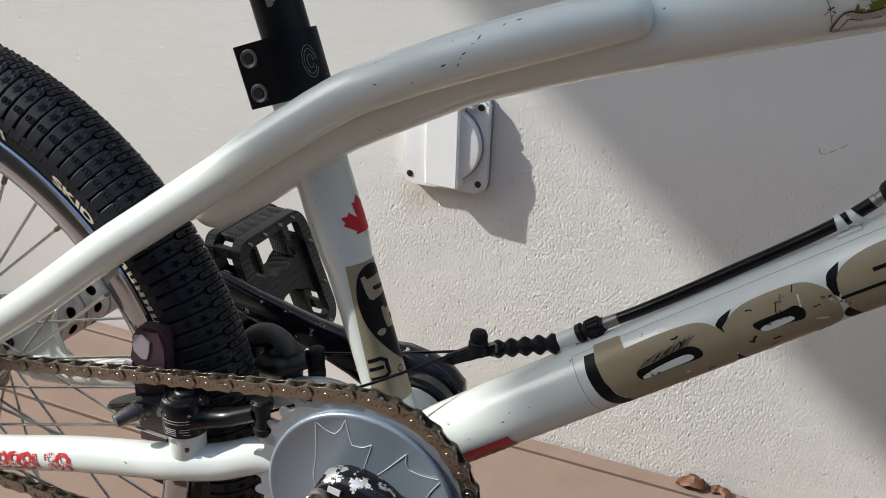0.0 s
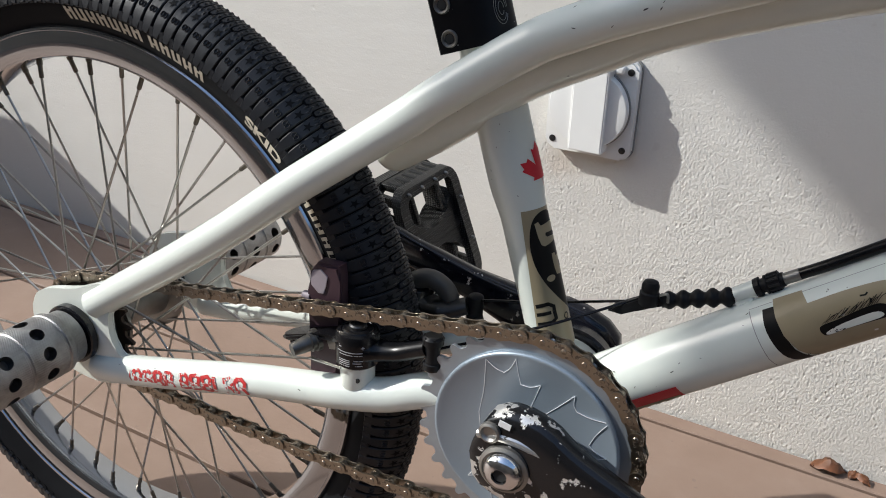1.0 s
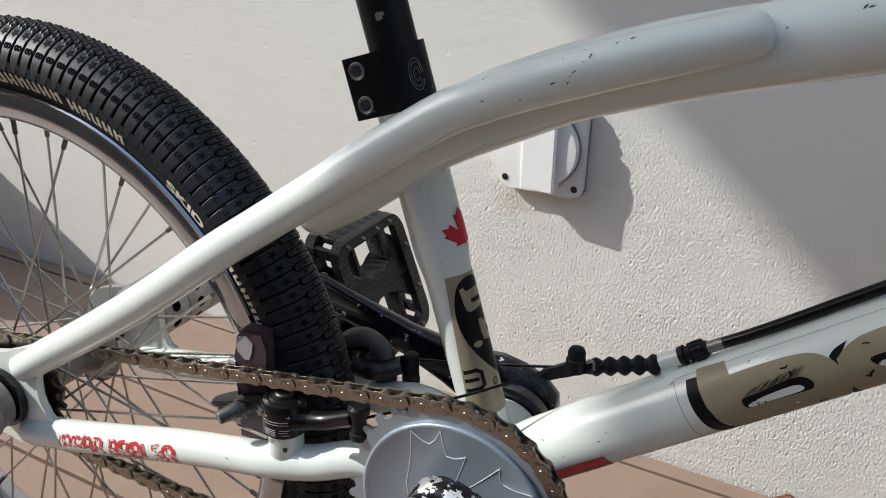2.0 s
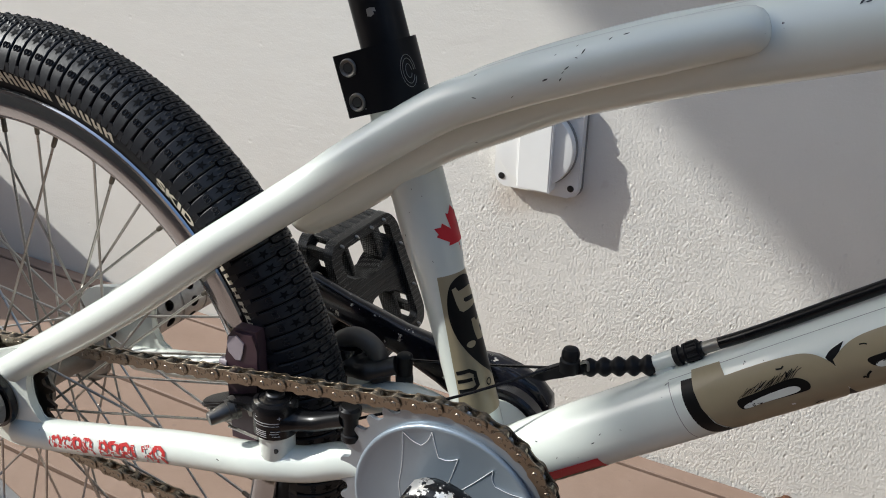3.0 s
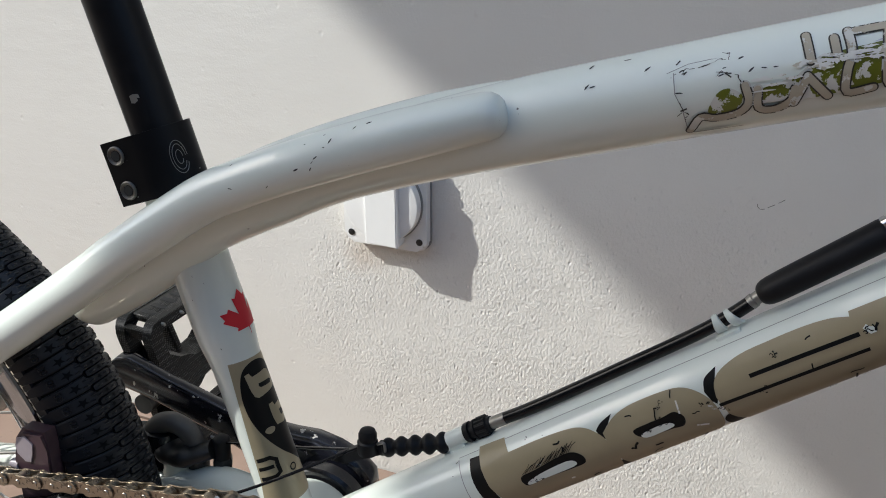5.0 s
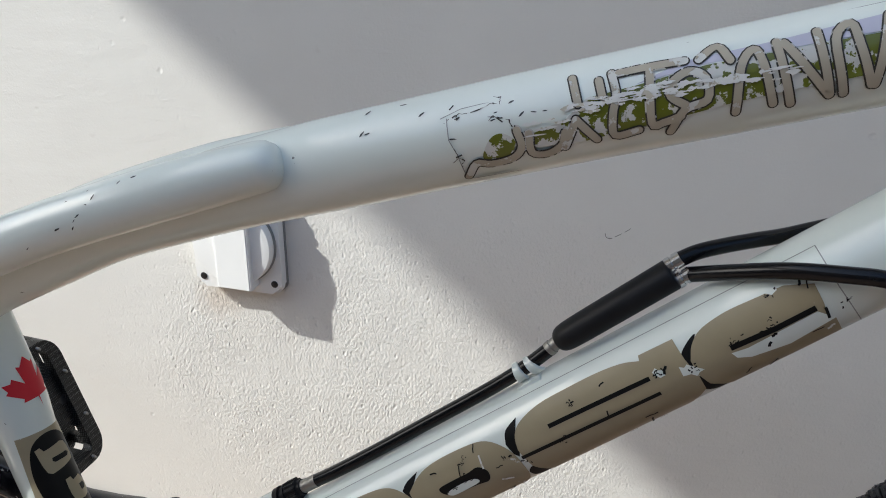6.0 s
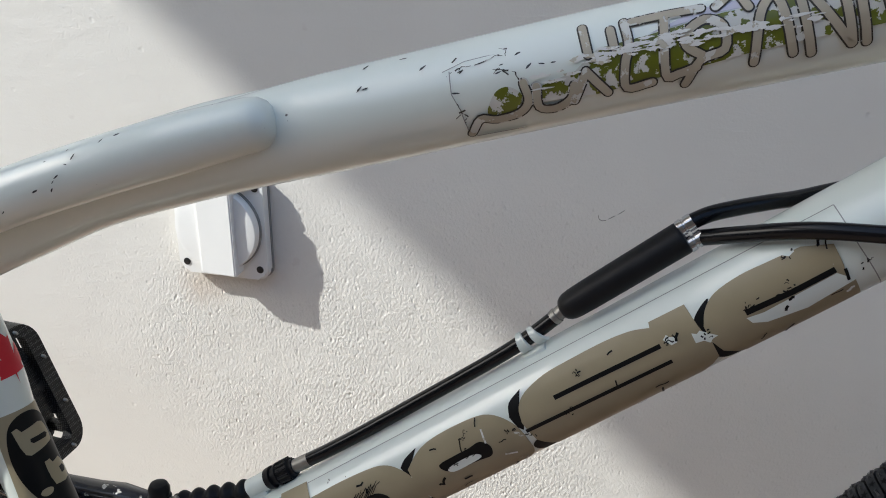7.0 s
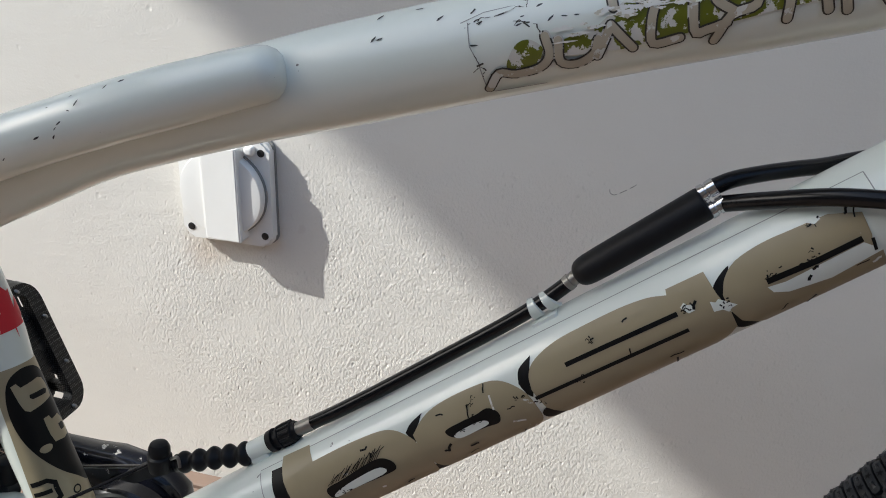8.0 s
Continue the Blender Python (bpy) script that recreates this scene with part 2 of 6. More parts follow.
DARK_ALLOY = plain("dark_grey_alloy", (0.055, 0.055, 0.056), 0.42, 0.85, 0.35, 120)
STUD_GREY = plain("worn_grey_steel", (0.11, 0.105, 0.098), 0.42, 0.85, 0.3, 200)
CHROME = brushed("chromed_steel", (0.75, 0.75, 0.76), 0.12)
KNURL = knurled()


def pitted():
    """Black alloy with rows of small bright-edged pits."""
    n = Nodes("pitted_black_alloy")
    v = n.put("ShaderNodeTexVoronoi", Vector=n.co, Scale=600.0, Randomness=0.22).outputs["Distance"]
    m = n.ramp(v, (0.20, 1.0), (0.42, 0.0))
    wear = n.noise(45, 4)
    col = n.mix(n.math("MULTIPLY", m, n.ramp(wear, (0.4, 0.10), (0.65, 0.7))), (0.008, 0.008, 0.008), (0.17, 0.165, 0.155))
    return n.done(col, 0.34, 0.25, n.bump(m, 0.9, 0.0008), 0, 0.3)


PITTED = pitted()
# dark colour puts the shade of a sunk star on a flat one
STAR_BLACK = plain("star_shade_rubber", (0.0045, 0.0050, 0.0062), 0.7, 0, 0.2, 100, spec=0.08)
# black, also set in hole and slot marks for their inner shade
DARK = plain("hollow_black", (0.01, 0.01, 0.01), 0.8)
TAN = worn("tan_decal_film", (0.320, 0.265, 0.165), (0.55, 0.54, 0.50), 0.36, 0.0, 0.66, 120, 0.35, 0.0, 0.0, 0.35)
INK = worn("black_decal_film", (0.007, 0.007, 0.007), (0.5, 0.5, 0.47), 0.42, 0.0, 0.68, 140, 0.35, 0.0, 0.0, 0.15)
RED = worn("red_decal_film", (0.58, 0.016, 0.030), (0.7, 0.69, 0.65), 0.42, 0.0, 0.66, 170, 0.35, 0.0, 0.0, 0.3)
RED_FADED = worn("scraped_red_lettering", (0.50, 0.035, 0.035), (0.66, 0.65, 0.61), 0.4, 0.0, 0.545, 300, 0.35, 0.0)
RUBBED = worn("rubbed_white_paint", (0.70, 0.69, 0.64), (0.50, 0.46, 0.36), 0.35, 0.0, 0.56, 260, 0.35, 0.0)
GREEN = worn("scraped_green_decal", (0.125, 0.140, 0.008), (0.56, 0.55, 0.50), 0.32, 0.0, 0.515, 150, 0.35, 0.0, 0.2)
SCRAWL_INK = worn("broken_dark_outline", (0.055, 0.05, 0.042), (0.52, 0.51, 0.47), 0.4, 0.0, 0.575, 170, 0.35, 0.0, 0.0, 0.2)
SCRAWL = worn("greige_decal_film", (0.42, 0.37, 0.28), (0.58, 0.57, 0.52), 0.33, 0.0, 0.545, 110, 0.35, 0.0, 0.0, 0.35)
LILAC = plain("grey_lilac_decal", (0.48, 0.47, 0.55), 0.35, 0, 0.1)
BEIGE_INK = plain("cream_tyre_lettering", (0.50, 0.455, 0.37), 0.6, 0, 0.25, 200)
SOCKET = plain("white_switch_plastic", (0.80, 0.80, 0.78), 0.32, 0, 0.03, 40, coat=0.1)
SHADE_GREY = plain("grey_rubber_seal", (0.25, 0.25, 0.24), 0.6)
LEAF_BROWN = plain("dry_brown_leaf", (0.150, 0.058, 0.024), 0.5, 0, 0.7, 110, relief=0.002)
LIGHT_BLOCK = plain("dark_light_block", (0.17, 0.155, 0.135), 0.9, 0, 0.3, 6, relief=0.002)
CONCRETE = plain("grey_concrete", (0.42, 0.40, 0.37), 0.85, 0, 0.15, 8, relief=0.002)
EARTH = plain("brown_yard_ground", (0.18, 0.15, 0.12), 0.9, 0, 0.2, 3)


# ---- mesh helpers ----
def mesh_of(name, bm, material, smooth=True, angle=35.0):
    me = bpy.data.meshes.new(name)
    bmesh.ops.recalc_face_normals(bm, faces=bm.faces)
    if smooth:
        lim = radians(angle)
        for f in bm.faces:
            f.smooth = True
        for e in bm.edges:
            if len(e.link_faces) == 2 and e.calc_face_angle(0.0) > lim:
                e.smooth = False
    bm.to_mesh(me)
    bm.free()
    me.materials.append(material)
    return me


def part(name, bm, material, parent=None, label="", smooth=True, angle=35.0):
    """Links a bmesh as one mesh object under a thing or a part."""
    ob = new(name, mesh_of(name, bm, material, smooth, angle))
    ob.parent = parent
    if label:
        tagged(ob, label)
    return ob


def piece(name, mesh, parent, m=None):
    ob = new(name, mesh)
    ob.parent = parent
    if m is not None:
        ob.matrix_basis = m
    return ob


def curve_points(pts, per=8):
    """Points of a smooth line through pts (Catmull-Rom)."""
    p = [Vector(q) for q in pts]
    if len(p) < 3:
        return p
    p = [2 * p[0] - p[1]] + p + [2 * p[-1] - p[-2]]
    out = []
    for i in range(1, len(p) - 2):
        a, b, c, d = p[i - 1 : i + 3]
        for k in range(per):
            t = k / per
            out.append(0.5 * (2 * b + (c - a) * t + (2 * a - 5 * b + 4 * c - d) * t * t + (3 * b - a - 3 * c + d) * t**3))
    return out + [p[-2]]


def sweep(bm, pts, r, segs=20, cap=True, squash=1.0):
    """A tube of radius r (a number or one for each point) along pts, with domed or flat ends."""
    n = len(pts)
    rs = r if isinstance(r, (list, tuple)) else [r] * n
    up = Vector((0, 1, 0)) if abs((pts[-1] - pts[0]).normalized().y) < 0.9 else Vector((1, 0, 0))
    rings = []
    for i, p in enumerate(pts):
        t = (pts[min(i + 1, n - 1)] - pts[max(i - 1, 0)]).normalized()
        side = (up - t * up.dot(t)).normalized()
        nor = t.cross(side)
        rings.append([bm.verts.new(p + rs[i] * (math.cos(2 * math.pi * k / segs) * side + squash * math.sin(2 * math.pi * k / segs) * nor)) for k in range(segs)])
    for a, b in zip(rings, rings[1:]):
        for k in range(segs):
            bm.faces.new((a[k], a[(k + 1) % segs], b[(k + 1) % segs], b[k]))
    if cap:
        bm.faces.new(rings[0][::-1])
        bm.faces.new(rings[-1])
    return rings


def tube(pts, r, segs=20, per=8, cap=True, squash=1.0):
    bm = bmesh.new()
    sweep(bm, curve_points(pts, per), r, segs, cap, squash)
    return bm


def domed(p0, p1, r, segs=20, dome=0.5):
    """A straight round bar with rounded ends."""
    p0, p1 = Vector(p0), Vector(p1)
    t = (p1 - p0).normalized()
    steps = (0.0, 0.15, 0.35, 0.65, 1.0)
    ends = [(r * dome * s, max(0.02, math.sqrt(1 - (1 - s) ** 2)) * r) for s in steps]
    pts = [p0 + t * d for d, _ in ends] + [p1 - t * d for d, _ in reversed(ends)]
    rs = [q for _, q in ends] + [q for _, q in reversed(ends)]
    bm = bmesh.new()
    sweep(bm, pts, rs, segs)
    return bm


def lathe(bm, profile, segs=48, axis="Y", at=(0, 0, 0), closed=False):
    """Turns a profile of (radius, along) about an axis through at."""
    at = Vector(at)
    rings = []
    for r, h in profile:
        ring = []
        for k in range(segs):
            a = 2 * math.pi * k / segs
            u, v = r * math.cos(a), r * math.sin(a)
            p = {"Y": (u, h, v), "Z": (u, v, h), "X": (h, u, v)}[axis]
            ring.append(bm.verts.new(at + Vector(p)))
        rings.append(ring)
    pairs = list(zip(rings, rings[1:])) + ([(rings[-1], rings[0])] if closed else [])
    for a, b in pairs:
        for k in range(segs):
            bm.faces.new((a[k], a[(k + 1) % segs], b[(k + 1) % segs], b[k]))
    if not closed:
        for ring in (rings[0], rings[-1]):
            bm.faces.new(ring)
    return bm


def slab(bm, size, m=None, bevel=0.0, steps=2):
    """A box of that size about the origin, moved by m, with rounded edges."""
    made = bmesh.ops.create_cube(bm, size=1.0, matrix=Matrix.Diagonal((*size, 1)))["verts"]
    if bevel:
        edges = list({e for v in made for e in v.link_edges})
        res = bmesh.ops.bevel(bm, geom=edges, offset=bevel, segments=steps, affect="EDGES", profile=0.6)
        made = list({v for f in res["faces"] for v in f.verts} | {v for v in made if v.is_valid})
        seen = set(made)
        for v in list(made):
            for e in v.link_edges:
                for w in e.verts:
                    if w not in seen:
                        seen.add(w)
                        made.append(w)
    if m is not None:
        bmesh.ops.transform(bm, matrix=m, verts=[v for v in made if v.is_valid])
    return bm


def plate(bm, outline, thick, m=None, bevel=0.0):
    """A flat plate: an outline in x, z, thick along y about 0."""
    f0 = [bm.verts.new((x, -thick / 2, z)) for x, z in outline]
    f1 = [bm.verts.new((x, thick / 2, z)) for x, z in outline]
    n = len(outline)
    faces = [bm.faces.new(f0), bm.faces.new(f1[::-1])]
    for k in range(n):
        faces.append(bm.faces.new((f0[k], f1[k], f1[(k + 1) % n], f0[(k + 1) % n])))
    verts = f0 + f1
    if bevel:
        edges = [e for f in faces[:2] for e in f.edges]
        res = bmesh.ops.bevel(bm, geom=edges, offset=bevel, segments=2, affect="EDGES")
        verts = list({v for v in verts if v.is_valid} | {v for f in res["faces"] for v in f.verts})
    if m is not None:
        bmesh.ops.transform(bm, matrix=m, verts=verts)
    return bm


def blob(pts, per=6):
    """A smooth closed outline through 2D points."""
    n = len(pts)
    out = []
    for i in range(n):
        a, b, c, d = (Vector((*pts[(i + k) % n], 0)) for k in (-1, 0, 1, 2))
        for k in range(per):
            t = k / per
            q = 0.5 * (2 * b + (c - a) * t + (2 * a - 5 * b + 4 * c - d) * t * t + (3 * b - a - 3 * c + d) * t**3)
            out.append((q.x, q.y))
    return out


def stroke(pts, width):
    """The outline of a line of that width through 2D points."""
    left, right = [], []
    for i, p in enumerate(pts):
        a, b = Vector(pts[max(i - 1, 0)]), Vector(pts[min(i + 1, len(pts) - 1)])
        d = (b - a).normalized()
        n = Vector((-d.y, d.x)) * width / 2
        left.append(tuple(Vector(p) + n))
        right.append(tuple(Vector(p) - n))
    return left + right[::-1]


def on_tube(shapes, p0, way, r, lift):
    """Thin film laid round a straight tube: outlines in (along, round) metres; round 0 faces the drive side, up is positive."""
    p0, way = Vector(p0), Vector(way).normalized()
    side = Vector((0, -1, 0))
    side = (side - way * side.dot(way)).normalized()
    up = way.cross(side)
    if up.z < 0:
        up = -up
    bm = bmesh.new()
    for outline in shapes:
        vs = [bm.verts.new((s, v, 0)) for s, v in outline]
        bm.faces.new(vs)
    bm.normal_update()
    bmesh.ops.triangulate(bm, faces=bm.faces[:])
    for k in range(-14, 15):
        bmesh.ops.bisect_plane(bm, geom=bm.verts[:] + bm.edges[:] + bm.faces[:], plane_co=(0, k * r * 0.2, 0), plane_no=(0, 1, 0))
    for v in bm.verts:
        a = v.co.y / r
        v.co = p0 + way * v.co.x + (r + lift) * (math.cos(a) * side + math.sin(a) * up)
    return bm


# ---- setting ----
def structure(name, bm, material, label, smooth=False):
    return tagged(part(name, bm, material, None, label, smooth), kind="structure")


bm = bmesh.new()
slab(bm, (9.0, 0.22, 3.3), pose(0.0, 0.11, 1.64))
structure("wall_north", bm, WALL, "rough off-white rendered outside wall")

# unseen slab added beyond the view to cast the shade edge on the wall
bm = bmesh.new()
EDGE_A, EDGE_B = Vector((-3.8660, -1.6140, 3.85)), Vector((-3.8605, -1.7786, 3.85))
run = (EDGE_B - EDGE_A).normalized()
corners = [EDGE_A - run * 1.50, EDGE_B + run * 5.0]
corners += [corners[1] + Vector((1.35, 0, 0)), corners[0] + Vector((1.35, 0, 0))]
low = [bm.verts.new(c) for c in corners]
high = [bm.verts.new(c + Vector((0, 0, 0.18))) for c in corners]
bm.faces.new(low[::-1])
bm.faces.new(high)
for k in range(4):
    bm.faces.new((low[k], low[(k + 1) % 4], high[(k + 1) % 4], high[k]))
structure("roof_overhang", bm, CONCRETE, "unseen slab added to shade part of the wall")

# unseen low block added beside the view to cast shade on wall and floor
bm = bmesh.new()
pts = [(-1.277, -0.12), (-1.125, -0.30), (-1.60, -0.42), (-1.75, -0.12)]
low = [bm.verts.new((x, y, 0.0)) for x, y in pts]
high = [bm.verts.new((x, y, 0.41)) for x, y in pts]
bm.faces.new(low)
bm.faces.new(high[::-1])
for k in range(4):
    bm.faces.new((low[k], low[(k + 1) % 4], high[(k + 1) % 4], high[k]))
structure("low_wall", bm, CONCRETE, "unseen low block added to shade wall and floor")

bm = bmesh.new()
bm.faces.new([bm.verts.new(p) for p in ((-60, -60, -0.03), (60, -60, -0.03), (60, 0, -0.03), (-60, 0, -0.03))])
structure("ground", bm, EARTH, "brown bare ground of the yard")

# unseen walls added behind the camera, dark so that they cut low fill light
bm = bmesh.new()
slab(bm, (13.0, 0.2, 2.0), pose(-1.5, -2.75, 0.97))
structure("wall_south", bm, LIGHT_BLOCK, "unseen dark wall added to block light from the front")
bm = bmesh.new()
slab(bm, (0.2, 2.60, 2.0), pose(3.6, -1.34, 0.97))
structure("wall_east", bm, LIGHT_BLOCK, "unseen dark end wall added to block side light")

floor = tagged(new("floor"), "brown cast floor in long strips with narrow dark joints", kind="structure")
JOINTS = [-0.002, -0.0265] + [-0.178 - 0.159 * k for k in range(16)]
for y1, y0 in zip(JOINTS, JOINTS[1:]):
    bm = bmesh.new()
    slab(bm, (7.0, (y1 - y0) - 0.0045, 0.03), pose(-0.4, (y0 + y1) / 2, -0.0165), 0.0012, 1)
    part("strip", bm, FLOOR, floor, smooth=True)


# ---- wall switch ----
def switch_box():
    box = tagged(new("switch_box"), "white plastic outdoor socket with a raised lid on the wall", "socket")
    box.location = (-0.0330, 0.0, 0.3515)
    w, h = 0.095, 0.106

    def rounded(w, h, r, n=5):
        out = []
        for cx, cy, a0 in ((w / 2 - r, h / 2 - r, 0), (-w / 2 + r, h / 2 - r, 90), (-w / 2 + r, -h / 2 + r, 180), (w / 2 - r, -h / 2 + r, 270)):
            out += [(cx + r * math.cos(radians(a0 + 90 * k / n)), cy + r * math.sin(radians(a0 + 90 * k / n))) for k in range(n + 1)]
        return out

    bm = bmesh.new()
    plate(bm, rounded(w, h, 0.011), 0.003, pose(0, -0.0015, 0))
    part("seal", bm, SHADE_GREY, box, "thin grey rubber seal")
    bm = bmesh.new()
    plate(bm, rounded(w - 0.002, h - 0.002, 0.010), 0.010, pose(0, -0.008, 0), 0.0025)
    part("base", bm, SOCKET, box, angle=50)
    bm = bmesh.new()
    lathe(bm, [(0.0432, 0), (0.0432, -0.0030)], 56, "Y", (0.0, -0.0126, 0))
    part("gap_line", bm, SHADE_GREY, box)
    bm = bmesh.new()
    lathe(bm, [(0.0418, 0), (0.0418, -0.0092), (0.0408, -0.0112), (0.036, -0.0120)], 64, "Y", (0.0, -0.0126, 0))
    part("turret", bm, SOCKET, box, "round white raised turret")
    # the flap with straight sides
    bm = bmesh.new()
    prof = [(-0.0165, -0.012), (-0.0165, -0.0265), (-0.0150, -0.0280), (0.0205, -0.0300), (0.0220, -0.0287), (0.0220, -0.012)]
    lo = [bm.verts.new((x, y, -0.044)) for x, y in prof]
    hi = [bm.verts.new((x, y, 0.047)) for x, y in prof]
    bm.faces.new(lo)
    bm.faces.new(hi[::-1])
    for k in range(len(prof)):
        bm.faces.new((lo[k], lo[(k + 1) % 6], hi[(k + 1) % 6], hi[k]))
    bmesh.ops.bevel(bm, geom=bm.edges[:], offset=0.0009, segments=2, affect="EDGES")
    part("lid", bm, SOCKET, box, "raised white hinged lid", angle=25)
    for x in (-0.0245, 0.0290):
        bm = bmesh.new()
        slab(bm, (0.0090, 0.0085, 0.0085), pose(x, -0.0165, 0.0435), 0.0028, 3)
        part("hinge_lug", bm, SOCKET, box, angle=60)
    for x in (-0.0385, 0.0385):
        for z in (-0.0410, 0.0410):
            bm = bmesh.new()
            lathe(bm, [(0.0044, 0), (0.0044, -0.0003), (0.0040, -0.0005), (0.0030, -0.0003)], 20, "Y", (x, -0.0126, z))
            s = part("screw_well", bm, SOCKET, box)
            bm = bmesh.new()
            lathe(bm, [(0.0036, 0), (0.0036, -0.0006), (0.0027, -0.0009)], 16, "Y", (x, -0.0130, z))
            slab(bm, (0.0056, 0.0006, 0.0009), pose(x, -0.0139, z, 0, 30, 0))
            part("screw", bm, DARK_ALLOY, s, "dark steel screw")
    return box


switch_box()

# a hair-thin curled fibre, broken in three
bm = bmesh.new()
for run in (((0.318, 0.394), (0.3187, 0.3912), (0.3212, 0.3896), (0.3245, 0.3902)), ((0.3265, 0.3916), (0.3320, 0.3952)), ((0.3345, 0.3970), (0.3375, 0.3992), (0.3392, 0.4008))):
    sweep(bm, curve_points([Vector((x, -0.0010, z)) for x, z in run], 5), 0.00020, 6)
tagged(part("fibre", bm, DARK, None), "thin dark curled fibre stuck on the wall", "fibre")


def dry_leaf(x, y, size, turn, seed):
    rnd = random.Random(seed)
    bm = bmesh.new()
    nx, ny = 10, 6
    grid = []
    for i in range(nx + 1):
        u = i / nx
        w = 0.5 * math.sin(math.pi * min(1, u * 1.04 + 0.0)) ** 0.75 * (1 + 0.15 * rnd.uniform(-1, 1))
        row = []
        for j in range(ny + 1):
            v = (j / ny - 0.5) * 2
            z = 0.30 * (1 - v * v * 0.55) * math.sin(math.pi * u) + 0.05 * rnd.uniform(-1, 1) + 0.03
            row.append(bm.verts.new((size * (u - 0.5), size * w * v * 0.62, max(0.0, size * z))))
        grid.append(row)
    for i in range(nx):
        for j in range(ny):
            bm.faces.new((grid[i][j], grid[i + 1][j], grid[i + 1][j + 1], grid[i][j + 1]))
    bmesh.ops.remove_doubles(bm, verts=bm.verts, dist=1e-5)
    bmesh.ops.solidify(bm, geom=bm.faces[:], thickness=0.0006)
    ob = part("dry_leaf", bm, LEAF_BROWN)
    ob.matrix_basis = pose(x, y, 0.0, 0, 0, turn)
    return tagged(ob, "curled dry brown leaf lying at the wall's foot", "leaf", "fallen leaves")


dry_leaf(0.272, -0.0125, 0.036, 8, 2)
dry_leaf(0.297, -0.0095, 0.017, 60, 5)
dry_leaf(0.305, -0.0125, 0.022, -35, 9)

# ---- bicycle ----
YAW, LEAN_IN = radians(3.455), radians(4.5)
_x = Vector((math.cos(YAW), math.sin(YAW), 0))
_y = Vector((-math.sin(YAW) * math.cos(LEAN_IN), math.cos(YAW) * math.cos(LEAN_IN), -math.sin(LEAN_IN)))
_z = _x.cross(_y)
HUB = Vector((-0.2629, -0.4306, 0.2623))
bike = tagged(new("bicycle"), "cream-white freestyle bicycle with chipped paint leaning beside the wall", "bicycle")
bike.matrix_basis = Matrix.Translation(HUB) @ Matrix((_x, _y, _z)).transposed().to_4x4()

BB = Vector((0.3525, 0.0, 0.0266))
FRONT = Vector((0.914, 0.0, 0.0))
DT0, DT1 = Vector((0.3525, 0.0, 0.0236)), Vector((0.786, 0.0, 0.3425))
DT_WAY = (DT1 - DT0).normalized()
ST_TOP, ST_LOW = Vector((0.2828, 0.008, 0.2592)), Vector((0.3593, 0.004, 0.0322))
ST_WAY = (ST_LOW - ST_TOP).normalized()
STEER = Vector((-0.276, 0.0, 0.961))
STEER0 = Vector((0.883, 0.0, -0.009))

frame_part = new("frame")
frame_part.parent = bike

part("down_tube", tube([DT0, DT1], 0.0192, 40), PAINT, frame_part)
bm = bmesh.new()
sweep(bm, [ST_TOP + ST_WAY * d for d in (0.0, 0.05, 0.100, 0.106, 0.112, 0.118, 0.123, 0.237)], [0.0160, 0.0160, 0.0160, 0.0157, 0.0150, 0.0143, 0.0138, 0.0138], 36)
part("seat_tube", bm, PAINT, frame_part)
TT = [(0.2365, 0, 0.1722), (0.262, 0, 0.1882), (0.286, 0, 0.2056), (0.3158, 0, 0.2274), (0.3559, 0, 0.2480), (0.387, 0, 0.2629), (0.430, 0, 0.2784), (0.4685, 0, 0.2905),
      (0.515, 0, 0.3035), (0.5845, 0, 0.3225), (0.691, 0, 0.3505), (0.775, 0, 0.3725)]
bm = bmesh.new()
pts = curve_points(TT, 6)
sweep(bm, pts, [0.0167 + 0.0023 * max(0.0, min(1.0, (p.x - 0.39) / 0.095)) for p in pts], 36)
part("top_tube", bm, PAINT, frame_part)
bm = bmesh.new()
lathe(bm, [(0.002, -0.002), (0.0110, -0.0012), (0.0146, 0.0015), (0.0164, 0.005), (0.0167, 0.009)], 32, "X", (0, 0, 0))
bmesh.ops.transform(bm, matrix=Matrix.Translation((0.2300, 0, 0.1680)) @ pose(0, 0, 0, 0, -33, 0).to_4x4(), verts=bm.verts)
part("tube_plug", bm, PAINT, frame_part)
bm = bmesh.new()
head0, head1 = STEER0 + STEER * 0.335, STEER0 + STEER * 0.450
sweep(bm, [head0, head0 + STEER * 0.008, head0 + STEER * 0.009, head1 - STEER * 0.009, head1 - STEER * 0.008, head1], [0.0225, 0.0225, 0.0195, 0.0195, 0.0225, 0.0225], 32)
part("head_tube", bm, PAINT, frame_part)
bm = bmesh.new()
lathe(bm, [(0.0185, -0.037), (0.0265, -0.036), (0.027, -0.034), (0.027, 0.034), (0.0265, 0.036), (0.0185, 0.037)], 40, "Y", BB)
part("bottom_bracket_shell", bm, PAINT, frame_part)

